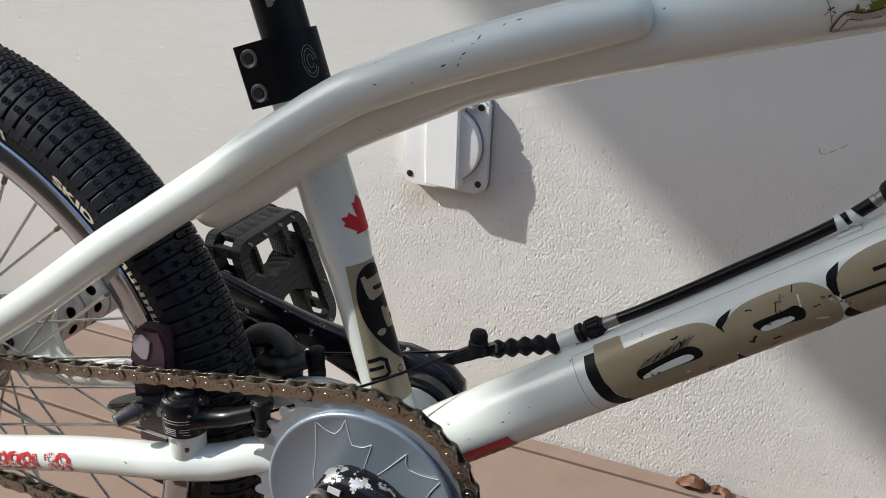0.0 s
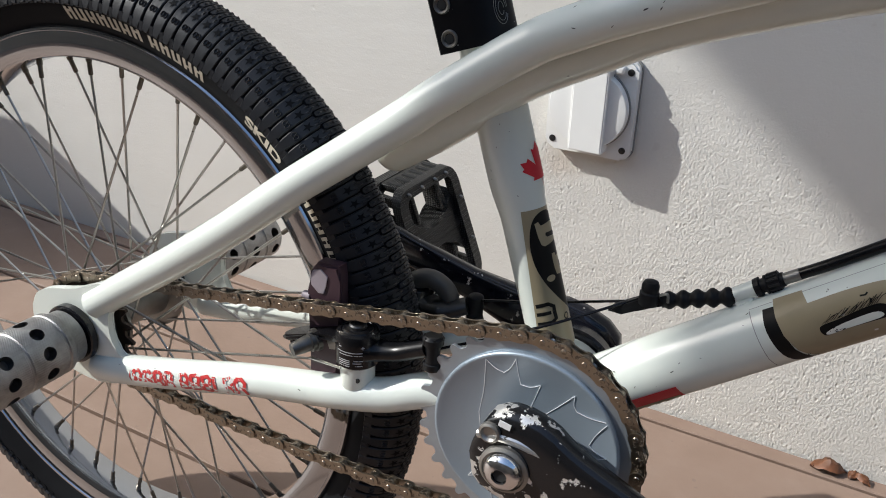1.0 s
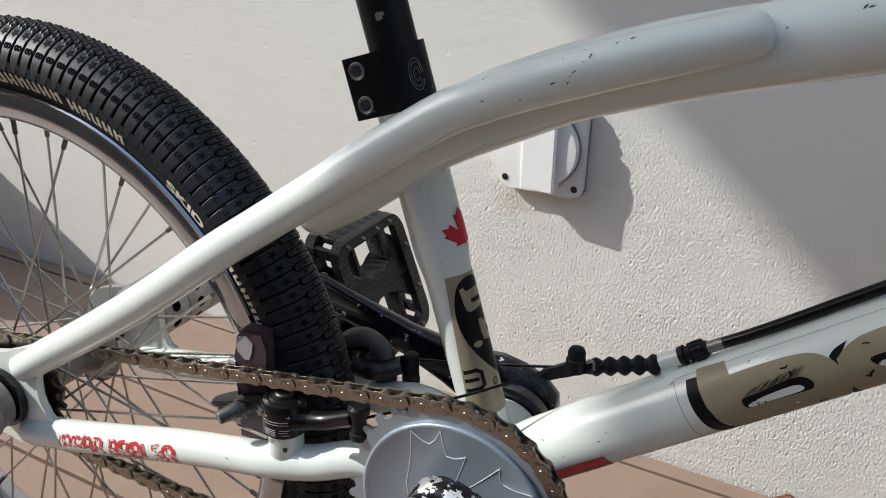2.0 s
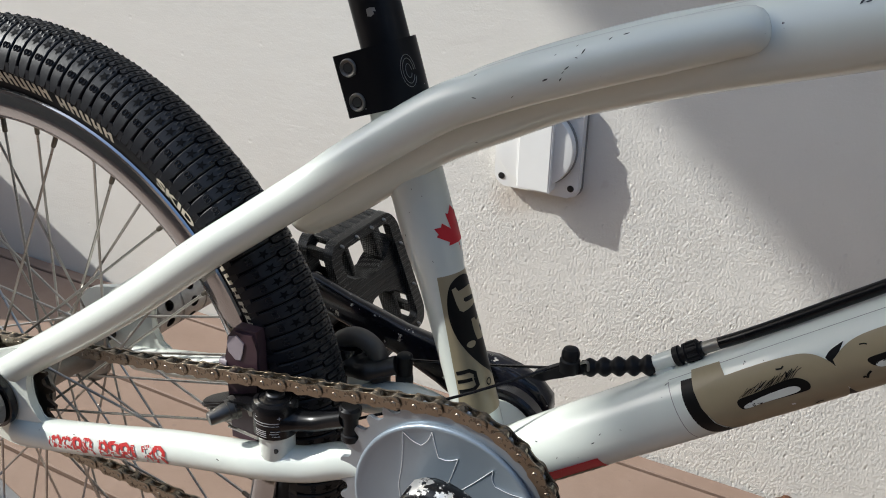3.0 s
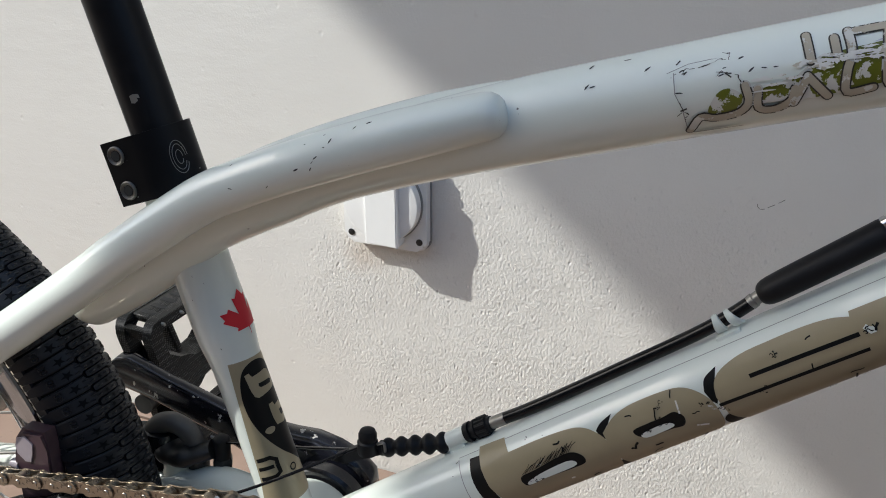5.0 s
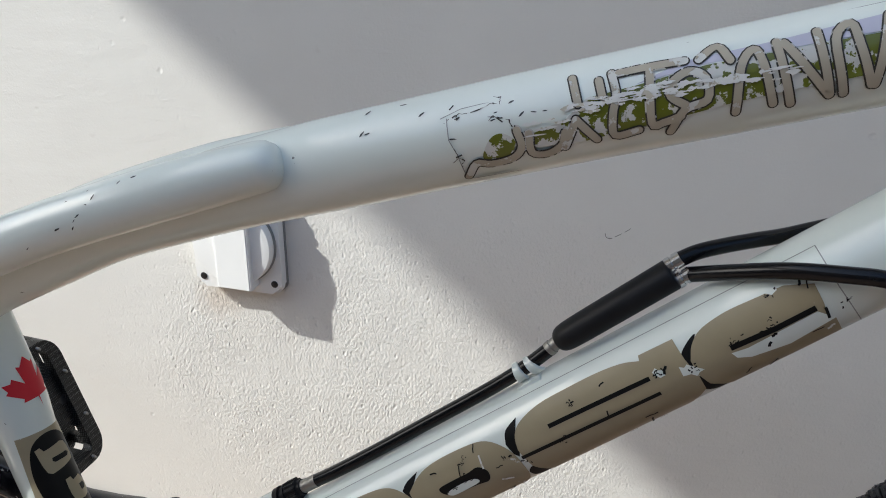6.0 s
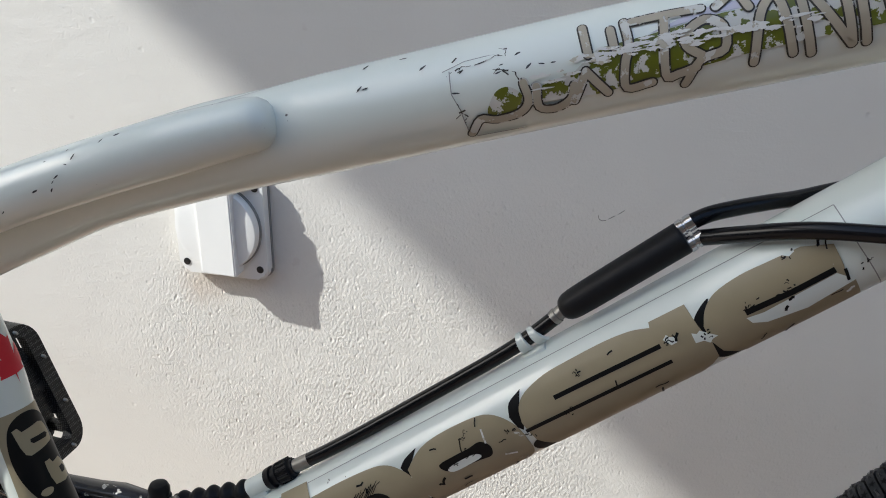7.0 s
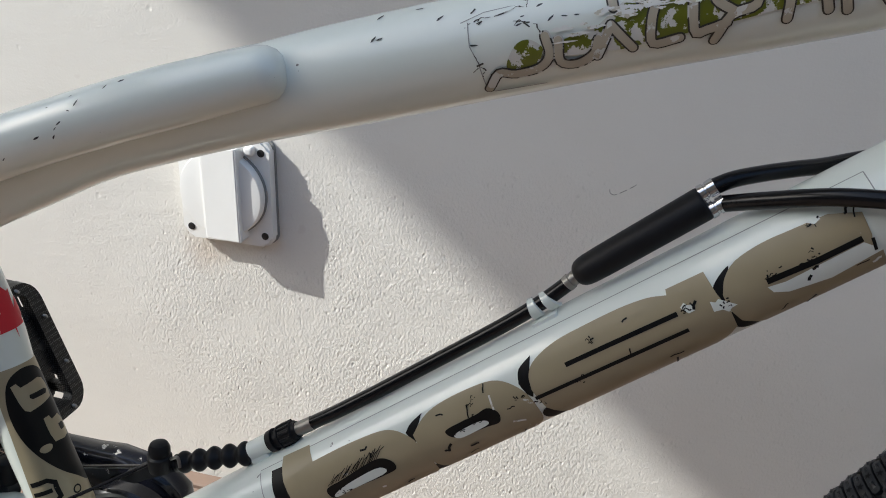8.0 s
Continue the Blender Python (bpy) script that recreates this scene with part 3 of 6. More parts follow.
STAY = [(0.018, -0.056, 0.033), (0.050, -0.056, 0.0555), (0.107, -0.053, 0.0945), (0.143, -0.047, 0.119), (0.190, -0.0415, 0.1515), (0.222, -0.034, 0.1725), (0.260, -0.028, 0.1990),
        (0.2800, -0.027, 0.2137), (0.3265, -0.026, 0.2455), (0.351, -0.026, 0.2576), (0.3741, -0.0258, 0.2673), (0.4011, -0.0242, 0.2772), (0.4264, -0.0218, 0.2857), (0.4503, -0.0192, 0.2931), (0.4640, -0.0172, 0.2970)]
CSTAY = [(0.028, -0.0585, -0.0175), (0.060, -0.0575, -0.0135), (0.110, -0.0555, -0.0035), (0.161, -0.0525, 0.0075), (0.205, -0.049, 0.0145), (0.2306, -0.046, 0.018), (0.258, -0.0415, 0.0225),
         (0.291, -0.036, 0.033), (0.330, -0.030, 0.030)]
NEAR_STAY = [(0.018, -0.046, 0.0255), (0.050, -0.046, 0.0470), (0.0973, -0.0458, 0.0785), (0.143, -0.0435, 0.1110), (0.190, -0.040, 0.1475), (0.222, -0.034, 0.1708), (0.260, -0.028, 0.1985)] + STAY[7:]
NEAR_CSTAY = [(0.016, -0.0475, -0.0265), (0.0495, -0.0485, -0.0205), (0.103, -0.048, -0.0085), (0.1565, -0.0475, 0.0045), (0.203, -0.0465, 0.0130)] + CSTAY[5:]
DROPOUT = [(-0.030, 0.020), (-0.024, 0.031), (-0.010, 0.0385), (0.020, 0.046), (0.050, 0.058), (0.060, 0.050), (0.047, 0.030), (0.049, 0.010), (0.055, -0.001), (0.062, -0.004),
           (0.060, -0.022), (0.030, -0.030), (0.002, -0.027), (-0.020, -0.018), (-0.030, 0.0)]
NEAR_Y, FAR_Y = -0.0490, 0.0605
for s in (1, -1):
    stay, cstay = (NEAR_STAY, NEAR_CSTAY) if s > 0 else ([(x, -y, z) for x, y, z in STAY], [(x, -y, z) for x, y, z in CSTAY])
    pts = curve_points(stay, 8)
    rs = [0.0116 - 0.0012 * max(0.0, min(1.0, (p.x - 0.43) / 0.033)) for p in pts]
    tip, last = (pts[-1] - pts[-2]).normalized(), pts[-1].copy()
    for d, q in ((0.004, 0.0096), (0.0070, 0.0076), (0.0086, 0.0050), (0.0092, 0.0014)):
        pts.append(last + tip * d)
        rs.append(q)
    bm = bmesh.new()
    sweep(bm, pts, rs, 28)
    part("seat_stay", bm, PAINT, frame_part)
    part("chain_stay", tube(cstay, 0.0113, 28, 8), PAINT, frame_part)
    # dropout plate
    shift = (-0.0135, -0.0090) if s > 0 else (0.0, 0.0)
    bm = bmesh.new()
    plate(bm, blob([(x + shift[0], z + shift[1]) for x, z in DROPOUT], 3), 0.006, pose(0, NEAR_Y if s > 0 else FAR_Y, 0), 0.0009)
    part("dropout", bm, PAINT, frame_part, angle=50)
    # brake boss
    bm = bmesh.new()
    bx, by = (0.2386, -0.0432) if s > 0 else (0.2445, 0.0470)
    sweep(bm, [Vector((bx, by, 0.0205)), Vector((bx, by, 0.0235)), Vector((bx, by, 0.0275)), Vector((bx, by, 0.047))], [0.0070, 0.0096, 0.0112, 0.0110], 28)
    part("brake_boss", bm, PAINT, frame_part)
    # black disc on the boss for the shade of its spring hole
    bm = bmesh.new()
    lathe(bm, [(0.0016, -0.0006), (0.0016, 0.0006)], 12, "Y", (bx + 0.0055, by - 0.0095 * s, 0.0345))
    part("spring_hole", bm, DARK, frame_part)

# cable stop and its small bridge
bm = bmesh.new()
sweep(bm, [Vector((0.4472, 0.003, 0.1232)), Vector((0.4566, 0.003, 0.1300))], 0.0045, 20)
slab(bm, (0.010, 0.005, 0.010), pose(0.4530, 0.002, 0.1205, 0, -36, 0), 0.001)
part("cable_stop", bm, PAINT, frame_part)
# the guide: a small saddle with two flat claws that close over the cable
GW = Vector((0.795, 0.0, 0.606))
GN = Vector((-0.606, 0.0, 0.795))
bm = bmesh.new()
for at0, lean in ((0.5682, 0.0), (0.5722, 0.0030)):
    c = Vector((at0, 0, 0.2116 + (at0 - 0.5672) * 0.76))
    rows = []
    for k in range(13):
        u = k / 12
        a = radians(-62 + 196 * u)
        half = 0.0021 * (1 - u) ** 0.8 + 0.0007
        out = Vector((0, -1, 0)) * math.cos(a) + GN * math.sin(a)
        mid = c + GW * (lean * (1 - u) ** 1.5)
        rows.append([bm.verts.new(mid + out * r + GW * q) for r, q in ((0.0032, -half), (0.0043, -half * 0.8), (0.0043, half * 0.8), (0.0032, half))])
    for p, q in zip(rows, rows[1:]):
        for k in range(4):
            bm.faces.new((p[k], p[(k + 1) % 4], q[(k + 1) % 4], q[k]))
    bm.faces.new(rows[0])
    bm.faces.new(rows[-1][::-1])
bmesh.ops.recalc_face_normals(bm, faces=bm.faces)
slab(bm, (0.0115, 0.0080, 0.0040), Matrix.Translation(Vector((0.5712, -0.001, 0.2112)) - GN * 0.0034) @ pose(0, 0, 0, 0, -37.3, 0), 0.0012)
part("cable_guide", bm, PAINT, frame_part, angle=50)

# ---- seat post and clamp ----
UP = -ST_WAY
post0 = Vector((0.2850, 0.010, 0.2580))
bm = bmesh.new()
sweep(bm, [post0, post0 + UP * 0.25], 0.0137, 36)
post = part("seat_post", bm, BLACK, bike, "black seat post with a scraped spot")
bm = on_tube([[(0.0, 0.0012), (-0.0006, 0.0030), (0.0004, 0.0050), (0.0018, 0.0048), (0.0014, 0.0062), (0.0034, 0.0060), (0.0040, 0.0034), (0.0036, 0.0014)]], post0 + UP * 0.028, UP, 0.0137, 0.0002)
part("scrape", bm, GREY_ALLOY, post, "bare metal scrape")
clamp_mid = Vector((0.2824, 0.010, 0.2534))
fwd = Vector((UP.z, 0, -UP.x))
MC = Matrix((fwd, Vector((0, 1, 0)), UP)).transposed().to_4x4()
MC.translation = clamp_mid
bm = bmesh.new()
outline = []
for k in range(25):
    a = radians(88 - 176 * k / 24)
    outline.append((0.0205 * math.cos(a), 0.0195 * math.sin(a)))
outline += [(-0.0185, -0.0190), (-0.0195, -0.0180), (-0.0195, 0.0180), (-0.0185, 0.0190)]
lo = [bm.verts.new((x, y, -0.0168)) for x, y in outline]
hi = [bm.verts.new((x, y, 0.0168)) for x, y in outline]
bm.faces.new(lo)
bm.faces.new(hi[::-1])
for k in range(len(outline)):
    j = (k + 1) % len(outline)
    bm.faces.new((lo[k], lo[j], hi[j], hi[k]))
bmesh.ops.bevel(bm, geom=[e for e in bm.edges if e.calc_face_angle(0) > 0.5], offset=0.0008, segments=2, affect="EDGES")
bmesh.ops.transform(bm, matrix=MC, verts=bm.verts)
clamp = part("seat_clamp", bm, CLAMP_BLACK, bike, "square-cut black seat clamp with two bolts")
for h in (0.0092, -0.0092):
    bm = bmesh.new()
    lathe(bm, [(0.0050, 0.002), (0.0050, -0.0008), (0.0044, -0.0014), (0.0038, -0.0010), (0.0030, -0.0008), (0.0026, 0.0012)], 24, "Y", (-0.0110, -0.0190, h))
    bmesh.ops.transform(bm, matrix=MC, verts=bm.verts)
    bolt = part("bolt", bm, STUD_GREY, clamp, "dark grey hex bolt")
    # black hexagon for the dark inside of the bolt's hole
    bm = bmesh.new()
    lathe(bm, [(0.0029, 0.0), (0.0029, -0.0003)], 6, "Y", (-0.0110, -0.0197, h))
    bmesh.ops.transform(bm, matrix=MC, verts=bm.verts)
    part("hex_hole", bm, DARK, bolt)
bm = bmesh.new()
for k, (rx, rz) in enumerate(((0.0046, 0.0085), (0.0034, 0.0066), (0.0018, 0.0036))):
    ring = []
    for q in range(25):
        a = 2 * math.pi * q / 24 * 0.93
        th = radians(-27) + (rx * math.cos(a)) / 0.0205
        ring.append(Vector((0.0207 * math.cos(th), 0.0207 * math.sin(th), rz * math.sin(a))))
    sweep(bm, ring, 0.00013, 6)
bmesh.ops.transform(bm, matrix=MC, verts=bm.verts)
part("engraving", bm, GREY_ALLOY, clamp, "thin engraved oval mark")


# ---- wheels ----
R_RIM, R_TYRE = 0.2185, 0.2612
SPOKES = 48
LETTER_RUNS = ((90.3, 7), (72.3, 5), (38.5, 8), (16.0, 7), (-70.0, 12), (215.0, 12))


def tyre_section(y):
    """Outer radius of the tyre's carcass at a sideways place y."""
    return 0.2345 + 0.0265 * math.sqrt(max(0.0, 1 - (y / 0.0255) ** 2))


def make_wheel(name, label, rear):
    wheel = new(name)
    wheel.parent = bike
    tagged(wheel, label)
    # tyre carcass
    bm = bmesh.new()
    prof = [(R_RIM - 0.004, -0.0135), (R_RIM, -0.0150), (R_RIM + 0.006, -0.0195), (R_RIM + 0.013, -0.0240)]
    prof += [(tyre_section(y), y) for y in [-0.0254 + 0.0508 * k / 16 for k in range(17)]]
    prof += [(r, -y) for r, y in reversed(prof[:4])]
    lathe(bm, prof, 128, "Y", closed=True)
    tyre = part("tyre", bm, RUBBER, wheel, "black tyre with block tread and cream lettering", angle=60)
    # tread: two rows of long blocks that interlock on the crown, with small lugs at the shoulders
    bm, marks, stars = bmesh.new(), bmesh.new(), bmesh.new()
    blocks = 176
    pitch = 2 * math.pi / blocks
    shape = ((-0.0257, 0.20, 0.72), (-0.0253, 0.10, 0.82), (-0.0243, 0.05, 0.87), (-0.0225, 0.03, 0.89), (-0.0180, 0.02, 0.91), (-0.0125, 0.03, 0.94), (-0.0092, 0.05, 0.95), (-0.0078, 0.20, 0.69), (-0.0030, 0.215, 0.675), (0.0020, 0.215, 0.675), (0.0064, 0.23, 0.66), (0.0074, 0.33, 0.56))

    def at(a, y, lift):
        slope = y / 0.0258
        r = tyre_section(y) - 0.0003 + lift * (1 - 0.45 * slope * slope)
        return Vector((r * math.cos(a), y + 0.8 * lift * slope, r * math.sin(a)))

    for i in range(blocks):
        for flip, turn in ((1, 0.0), (-1, 0.5)):
            a0 = pitch * (i + turn)
            rows = []
            for y, f0, f1 in shape:
                y *= flip
                b = 0.08 * (f1 - f0)
                rows.append([bm.verts.new(at(a0 + pitch * f, y, q)) for f, q in ((f0, 0.0), (f0, 0.0015), (f0 + b, 0.0021), (f1 - b, 0.0021), (f1, 0.0015), (f1, 0.0))])
            for p, q in zip(rows, rows[1:]):
                for k in range(5):
                    bm.faces.new((p[k], p[k + 1], q[k + 1], q[k]))
            for row in (rows[0], rows[-1]):
                bm.faces.new(row)
            # flat stars darkened as if sunk, raised looped mark and dashes on each block
            for y, kind in ((-0.0150, 1), (-0.0212, 0), (-0.0012, 2)):
                y *= flip
                mid = a0 + pitch * 0.455
                if kind:
                    size = 0.6 if kind == 2 else 1.0
                    stars.faces.new([stars.verts.new(at(mid + r * size * math.cos(b) / 0.252, y + r * size * math.sin(b), 0.0023)) for r, b in [(0.0030 if k % 2 else 0.0012, math.pi * k / 5 + 0.2) for k in range(10)]])
                else:
                    for cx, cy, ro in ((-0.0012, 0.0, 0.0014), (0.0012, 0.0, 0.0014)):
                        loops = [[marks.verts.new(at(mid + (cx + r * math.cos(2 * math.pi * k / 10)) / 0.247, y + (cy + r * math.sin(2 * math.pi * k / 10)) * 0.85, q)) for k in range(10)] for r, q in ((ro, 0.0020), (ro - 0.0003, 0.0026), (ro - 0.0007, 0.0020))]
                        for p, q in zip(loops, loops[1:]):
                            for k in range(10):
                                marks.faces.new((p[k], p[(k + 1) % 10], q[(k + 1) % 10], q[k]))
            for f, y in ((0.30, -0.0105), (0.66, -0.0092), (0.45, -0.0062), (0.45, 0.0035)):
                ring = [marks.verts.new(at(a0 + pitch * f + u / 0.257, flip * (y + v), 0.0020)) for u, v in ((-0.0007, -0.0018), (0.0007, -0.0018), (0.0007, 0.0018), (-0.0007, 0.0018))]
                tip = marks.verts.new(at(a0 + pitch * f, flip * y, 0.0031))
                for k in range(4):
                    marks.faces.new((ring[k], ring[(k + 1) % 4], tip))
            # shoulder lug
            m = Matrix.Rotation(-(a0 + pitch * 0.97), 4, "Y") @ Matrix.Translation((0.2375, flip * -0.0257, 0))
            slab(bm, (0.0062, 0.0022, 0.0030), m)
    tagged(part("tread", bm, TREAD, tyre, "worn black tread blocks", angle=32), kind="stuff")
    tagged(part("tread_relief", marks, TREAD, tyre, "small raised loops and dashes on the tread", smooth=False), kind="stuff")
    tagged(part("tread_star", stars, STAR_BLACK, tyre, "small flat stars darkened to look sunk in the tread", smooth=False), kind="stuff")
    # lettering on the sidewalls as plain cream bars
    if rear:
        bm = bmesh.new()
        for start, count in LETTER_RUNS:
            for k in range(count):
                a = start - 2.4 * k
                for q0, q1 in ((a, a - 0.62), (a - 1.18, a - 1.85)):
                    rows = [[bm.verts.new((r * math.cos(radians(q)), y - 0.0005, r * math.sin(radians(q)))) for q in (q0, q1)] for r, y in ((R_RIM + 0.0060, -0.0195), (R_RIM + 0.0130, -0.0240), (R_RIM + 0.0148, -0.0249))]
                    for p, q in zip(rows, rows[1:]):
                        bm.faces.new((p[0], p[1], q[1], q[0]))
                # a bridge at one end of the letter or the other
                r0, y0, r1, y1 = ((0.0060, -0.0195, 0.0078, -0.0207), (0.0112, -0.0229, 0.0130, -0.0240), (0.0088, -0.0214, 0.0104, -0.0224))[(k * 5 + count) % 3]
                bm.faces.new([bm.verts.new(((R_RIM + r) * math.cos(radians(q)), y - 0.0005, (R_RIM + r) * math.sin(radians(q)))) for r, y, q in ((r0, y0, a - 0.55), (r0, y0, a - 1.25), (r1, y1, a - 1.25), (r1, y1, a - 0.55))])
        # the one word that can be read, bent along the sidewall
        text = bpy.data.curves.new("word", "FONT")
        text.body, text.size = "SKID", 0.0128
        text.offset = 0.0005
        flat = new("word", text)
        word = bpy.data.meshes.new_from_object(flat.evaluated_get(bpy.context.evaluated_depsgraph_get()))
        bpy.data.objects.remove(flat)
        letters = bmesh.new()
        letters.from_mesh(word)
        wide = max(v.co.x for v in letters.verts)
        for v in letters.verts:
            a = radians(51.3 - 8.9 * v.co.x / wide)
            h = max(0.0, min(1.0, v.co.y / 0.0093))
            r, y = (R_RIM + 0.0056 + 0.0074 * h / 0.75, -0.0193 - 0.0047 * h / 0.75) if h < 0.75 else (R_RIM + 0.0130 + 0.0022 * (h - 0.75) * 4, -0.0240 - 0.0011 * (h - 0.75) * 4)
            v.co = (r * math.cos(a), y - 0.0005, r * math.sin(a))
        part("word", letters, BEIGE_INK, tyre, "cream word moulded on the tyre", smooth=False)
        tagged(part("lettering", bm, BEIGE_INK, tyre, "row of small cream lettering bars", smooth=False), kind="stuff")
        bm = bmesh.new()
        for k in range(22):
            a = radians(232 + k * 2.2)
            m = Matrix.Rotation(-a, 4, "Y") @ Matrix.Translation((R_RIM + 0.0175, -0.0252, 0)) @ pose(0, 0, 0, 0, 0, -14)
            slab(bm, (0.0075, 0.0012, 0.0042), m)
        tagged(part("raised_lettering", bm, RUBBER, tyre, "raised black moulded lettering bars", smooth=False), kind="stuff")
    # rim
    bm = bmesh.new()
    half = [(R_RIM, -0.0160), (R_RIM - 0.0012, -0.0172), (R_RIM - 0.003, -0.0172), (R_RIM - 0.0036, -0.0163), (R_RIM - 0.0070, -0.0167), (R_RIM - 0.0105, -0.0169), (R_RIM - 0.0140, -0.0168), (R_RIM - 0.0172, -0.0163), (R_RIM - 0.0195, -0.0152), (R_RIM - 0.0215, -0.0135), (R_RIM - 0.0225, -0.0100), (R_RIM - 0.0228, -0.0004)]
    prof = half + [(r, -y) for r, y in reversed(half)] + [(R_RIM - 0.004, 0.013), (R_RIM - 0.010, 0.0), (R_RIM - 0.004, -0.013)]
    lathe(bm, prof, 144, "Y", closed=True)
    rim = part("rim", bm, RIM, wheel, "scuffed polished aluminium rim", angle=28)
    # hub
    bm = bmesh.new()
    w = 0.028
    lathe(bm, [(0.006, -w - 0.012), (0.012, -w - 0.011), (0.0125, -w - 0.003), (0.0305, -w - 0.0015), (0.0305, -w + 0.0015), (0.019, -w + 0.004), (0.0165, -0.01), (0.0165, 0.01), (0.019, w - 0.004),
               (0.0305, w - 0.0015), (0.0305, w + 0.0015), (0.0125, w + 0.003), (0.012, w + 0.011), (0.006, w + 0.012)], 40)
    hub = part("hub", bm, GREY_ALLOY, wheel, "dull grey alloy hub")
    bm = bmesh.new()
    ax = 0.068 if rear else 0.058
    lathe(bm, [(0.0065, -ax), (0.0069, -ax + 0.001), (0.0069, ax - 0.001), (0.0065, ax)], 20)
    part("axle", bm, DARK_ALLOY, hub)
    # spokes, crossing three
    bm = bmesh.new()
    sweep(bm, [Vector((0, 0, 0)), Vector((1, 0, 0))], 0.00098, 8)
    spoke_mesh = mesh_of("spoke", bm, STEEL)
    bm = bmesh.new()
    lathe(bm, [(0.0022, 0.0), (0.0022, 0.0035), (0.0017, 0.004), (0.0017, 0.0125), (0.0013, 0.0132)], 10, "X")
    nip_mesh = mesh_of("nipple", bm, NIPPLE)
    step = 2 * math.pi / SPOKES
    for k in range(SPOKES):
        side = 1 if k % 2 else -1
        a = step * k + radians(2.5)
        lead = 1 if (k // 2) % 2 else -1
        ah = a + lead * radians(68)
        top = Vector(((R_RIM - 0.0225) * math.cos(a), 0.0025 * side, (R_RIM - 0.0225) * math.sin(a)))
        low = Vector((0.0265 * math.cos(ah), side * (w + (0.0016 if lead > 0 else -0.0016)), 0.0265 * math.sin(ah)))
        d = top - low
        m = d.to_track_quat("X", "Z").to_matrix().to_4x4()
        s = piece("spoke", spoke_mesh, wheel, Matrix.Translation(low) @ m @ Matrix.Diagonal((d.length, 1, 1, 1)))
        n = piece("nipple", nip_mesh, rim, Matrix.Translation(top) @ (-d).to_track_quat("X", "Z").to_matrix().to_4x4())
    return wheel


rear_wheel = make_wheel("rear_wheel", "rear wheel with a polished rim and thin steel spokes", True)
front_wheel = make_wheel("front_wheel", "front wheel with a black tyre", False)
front_wheel.location = FRONT

# fork
fork = part("fork", tube([STEER0 + STEER * 0.300, STEER0 + STEER * 0.345], 0.021, 28), PAINT, bike, "white front fork")
for s in (1, -1):
    crown = STEER0 + STEER * 0.318
    part("fork_leg", tube([crown + Vector((0, 0.004 * s, 0)), crown + Vector((0.006, 0.042 * s, -0.018)), STEER0 + STEER * 0.20 + Vector((0, 0.056 * s, 0)), FRONT + Vector((-0.006, 0.054 * s, 0.006))], 0.0135, 20), PAINT, fork)
    bm = bmesh.new()
    lathe(bm, [(0.012, -0.003), (0.012, 0.003)], 20, "Y", FRONT + Vector((0, 0.056 * s, 0)))
    part("fork_end", bm, PAINT, fork)

# ---- pegs on the rear axle ----
for s in (-1, 1):
    bm = bmesh.new()
    r = 0.0238
    inset = 0.0115 if s < 0 else 0.0
    prof = [(0.0105, 0.0705), (0.0185, 0.0710), (0.0205, 0.0725), (0.0207, 0.0800), (0.0225, 0.0830), (r, 0.0850)]
    for k in range(3):
        y0 = 0.0885 + k * 0.0305
        prof += [(r, y0), (r - 0.0010, y0 + 0.0008), (r - 0.0010, y0 + 0.0026), (r, y0 + 0.0034)]
    prof += [(r, 0.174), (r - 0.0015, 0.1765), (0.0105, 0.177)]
    lathe(bm, [(q, s * (y - inset)) for q, y in prof], 72)
    peg = part("axle_peg", bm, KNURL, bike, "knurled silver aluminium foot peg with round holes", angle=40)
    bm = bmesh.new()
    lathe(bm, [(q, s * (y - inset)) for q, y in ((0.0220, 0.0640), (0.0230, 0.0646), (0.0230, 0.0696), (0.0220, 0.0703))], 32)
    part("washer", bm, BLACK_WORN, peg, "scuffed black washer")
    # the round holes, bored through the wall of the peg
    bm = bmesh.new()
    for row in range(3):
        for k in range(9):
            a = 2 * math.pi * (k + 0.5 * (row % 2)) / 9 + 0.35
            c = Vector((math.cos(a), 0, math.sin(a)))
            at = Vector((0, s * (0.1050 - inset + row * 0.0305), 0))
            sweep(bm, [at + c * (r - 0.0085), at + c * (r + 0.004)], 0.0050, 20)
    tool = new("tool", mesh_of("tool", bm, STUD_GREY, False))
    bore = peg.modifiers.new("bore", "BOOLEAN")
    bore.operation, bore.object, bore.solver = "DIFFERENCE", tool, "EXACT"
    bore.material_mode = "TRANSFER"
    tool.parent = bike
    bpy.context.view_layer.update()
    cut = bpy.data.meshes.new_from_object(peg.evaluated_get(bpy.context.evaluated_depsgraph_get()))
    peg.modifiers.clear()
    peg.data = cut
    bpy.data.objects.remove(tool)

# ---- sprocket, cranks, pedals ----
TEETH, PITCH = 33, 0.0127
R_PIN = PITCH / (2 * math.sin(math.pi / TEETH))
CHAIN_Y, COG_Y = -0.0450, -0.0365
bm = bmesh.new()
outline = []
for k in range(TEETH):
    a = 2 * math.pi * k / TEETH
    for f, r in ((-0.24, R_PIN - 0.0030), (-0.12, R_PIN - 0.0035), (0.0, R_PIN - 0.0036), (0.12, R_PIN - 0.0033), (0.22, R_PIN - 0.0026), (0.30, R_PIN - 0.0006), (0.37, R_PIN + 0.0012), (0.45, R_PIN + 0.0018), (0.55, R_PIN + 0.0018), (0.63, R_PIN + 0.0012), (0.70, R_PIN - 0.0006)):
        q = a + f * 2 * math.pi / TEETH
        outline.append((r * math.cos(q), r * math.sin(q)))
plate(bm, outline, 0.0026, Matrix.Translation((BB.x, CHAIN_Y, BB.z)))
sprocket = part("sprocket", bm, TOOTH, bike, "toothed grey chainring behind a smooth disc", angle=40)
bm = bmesh.new()
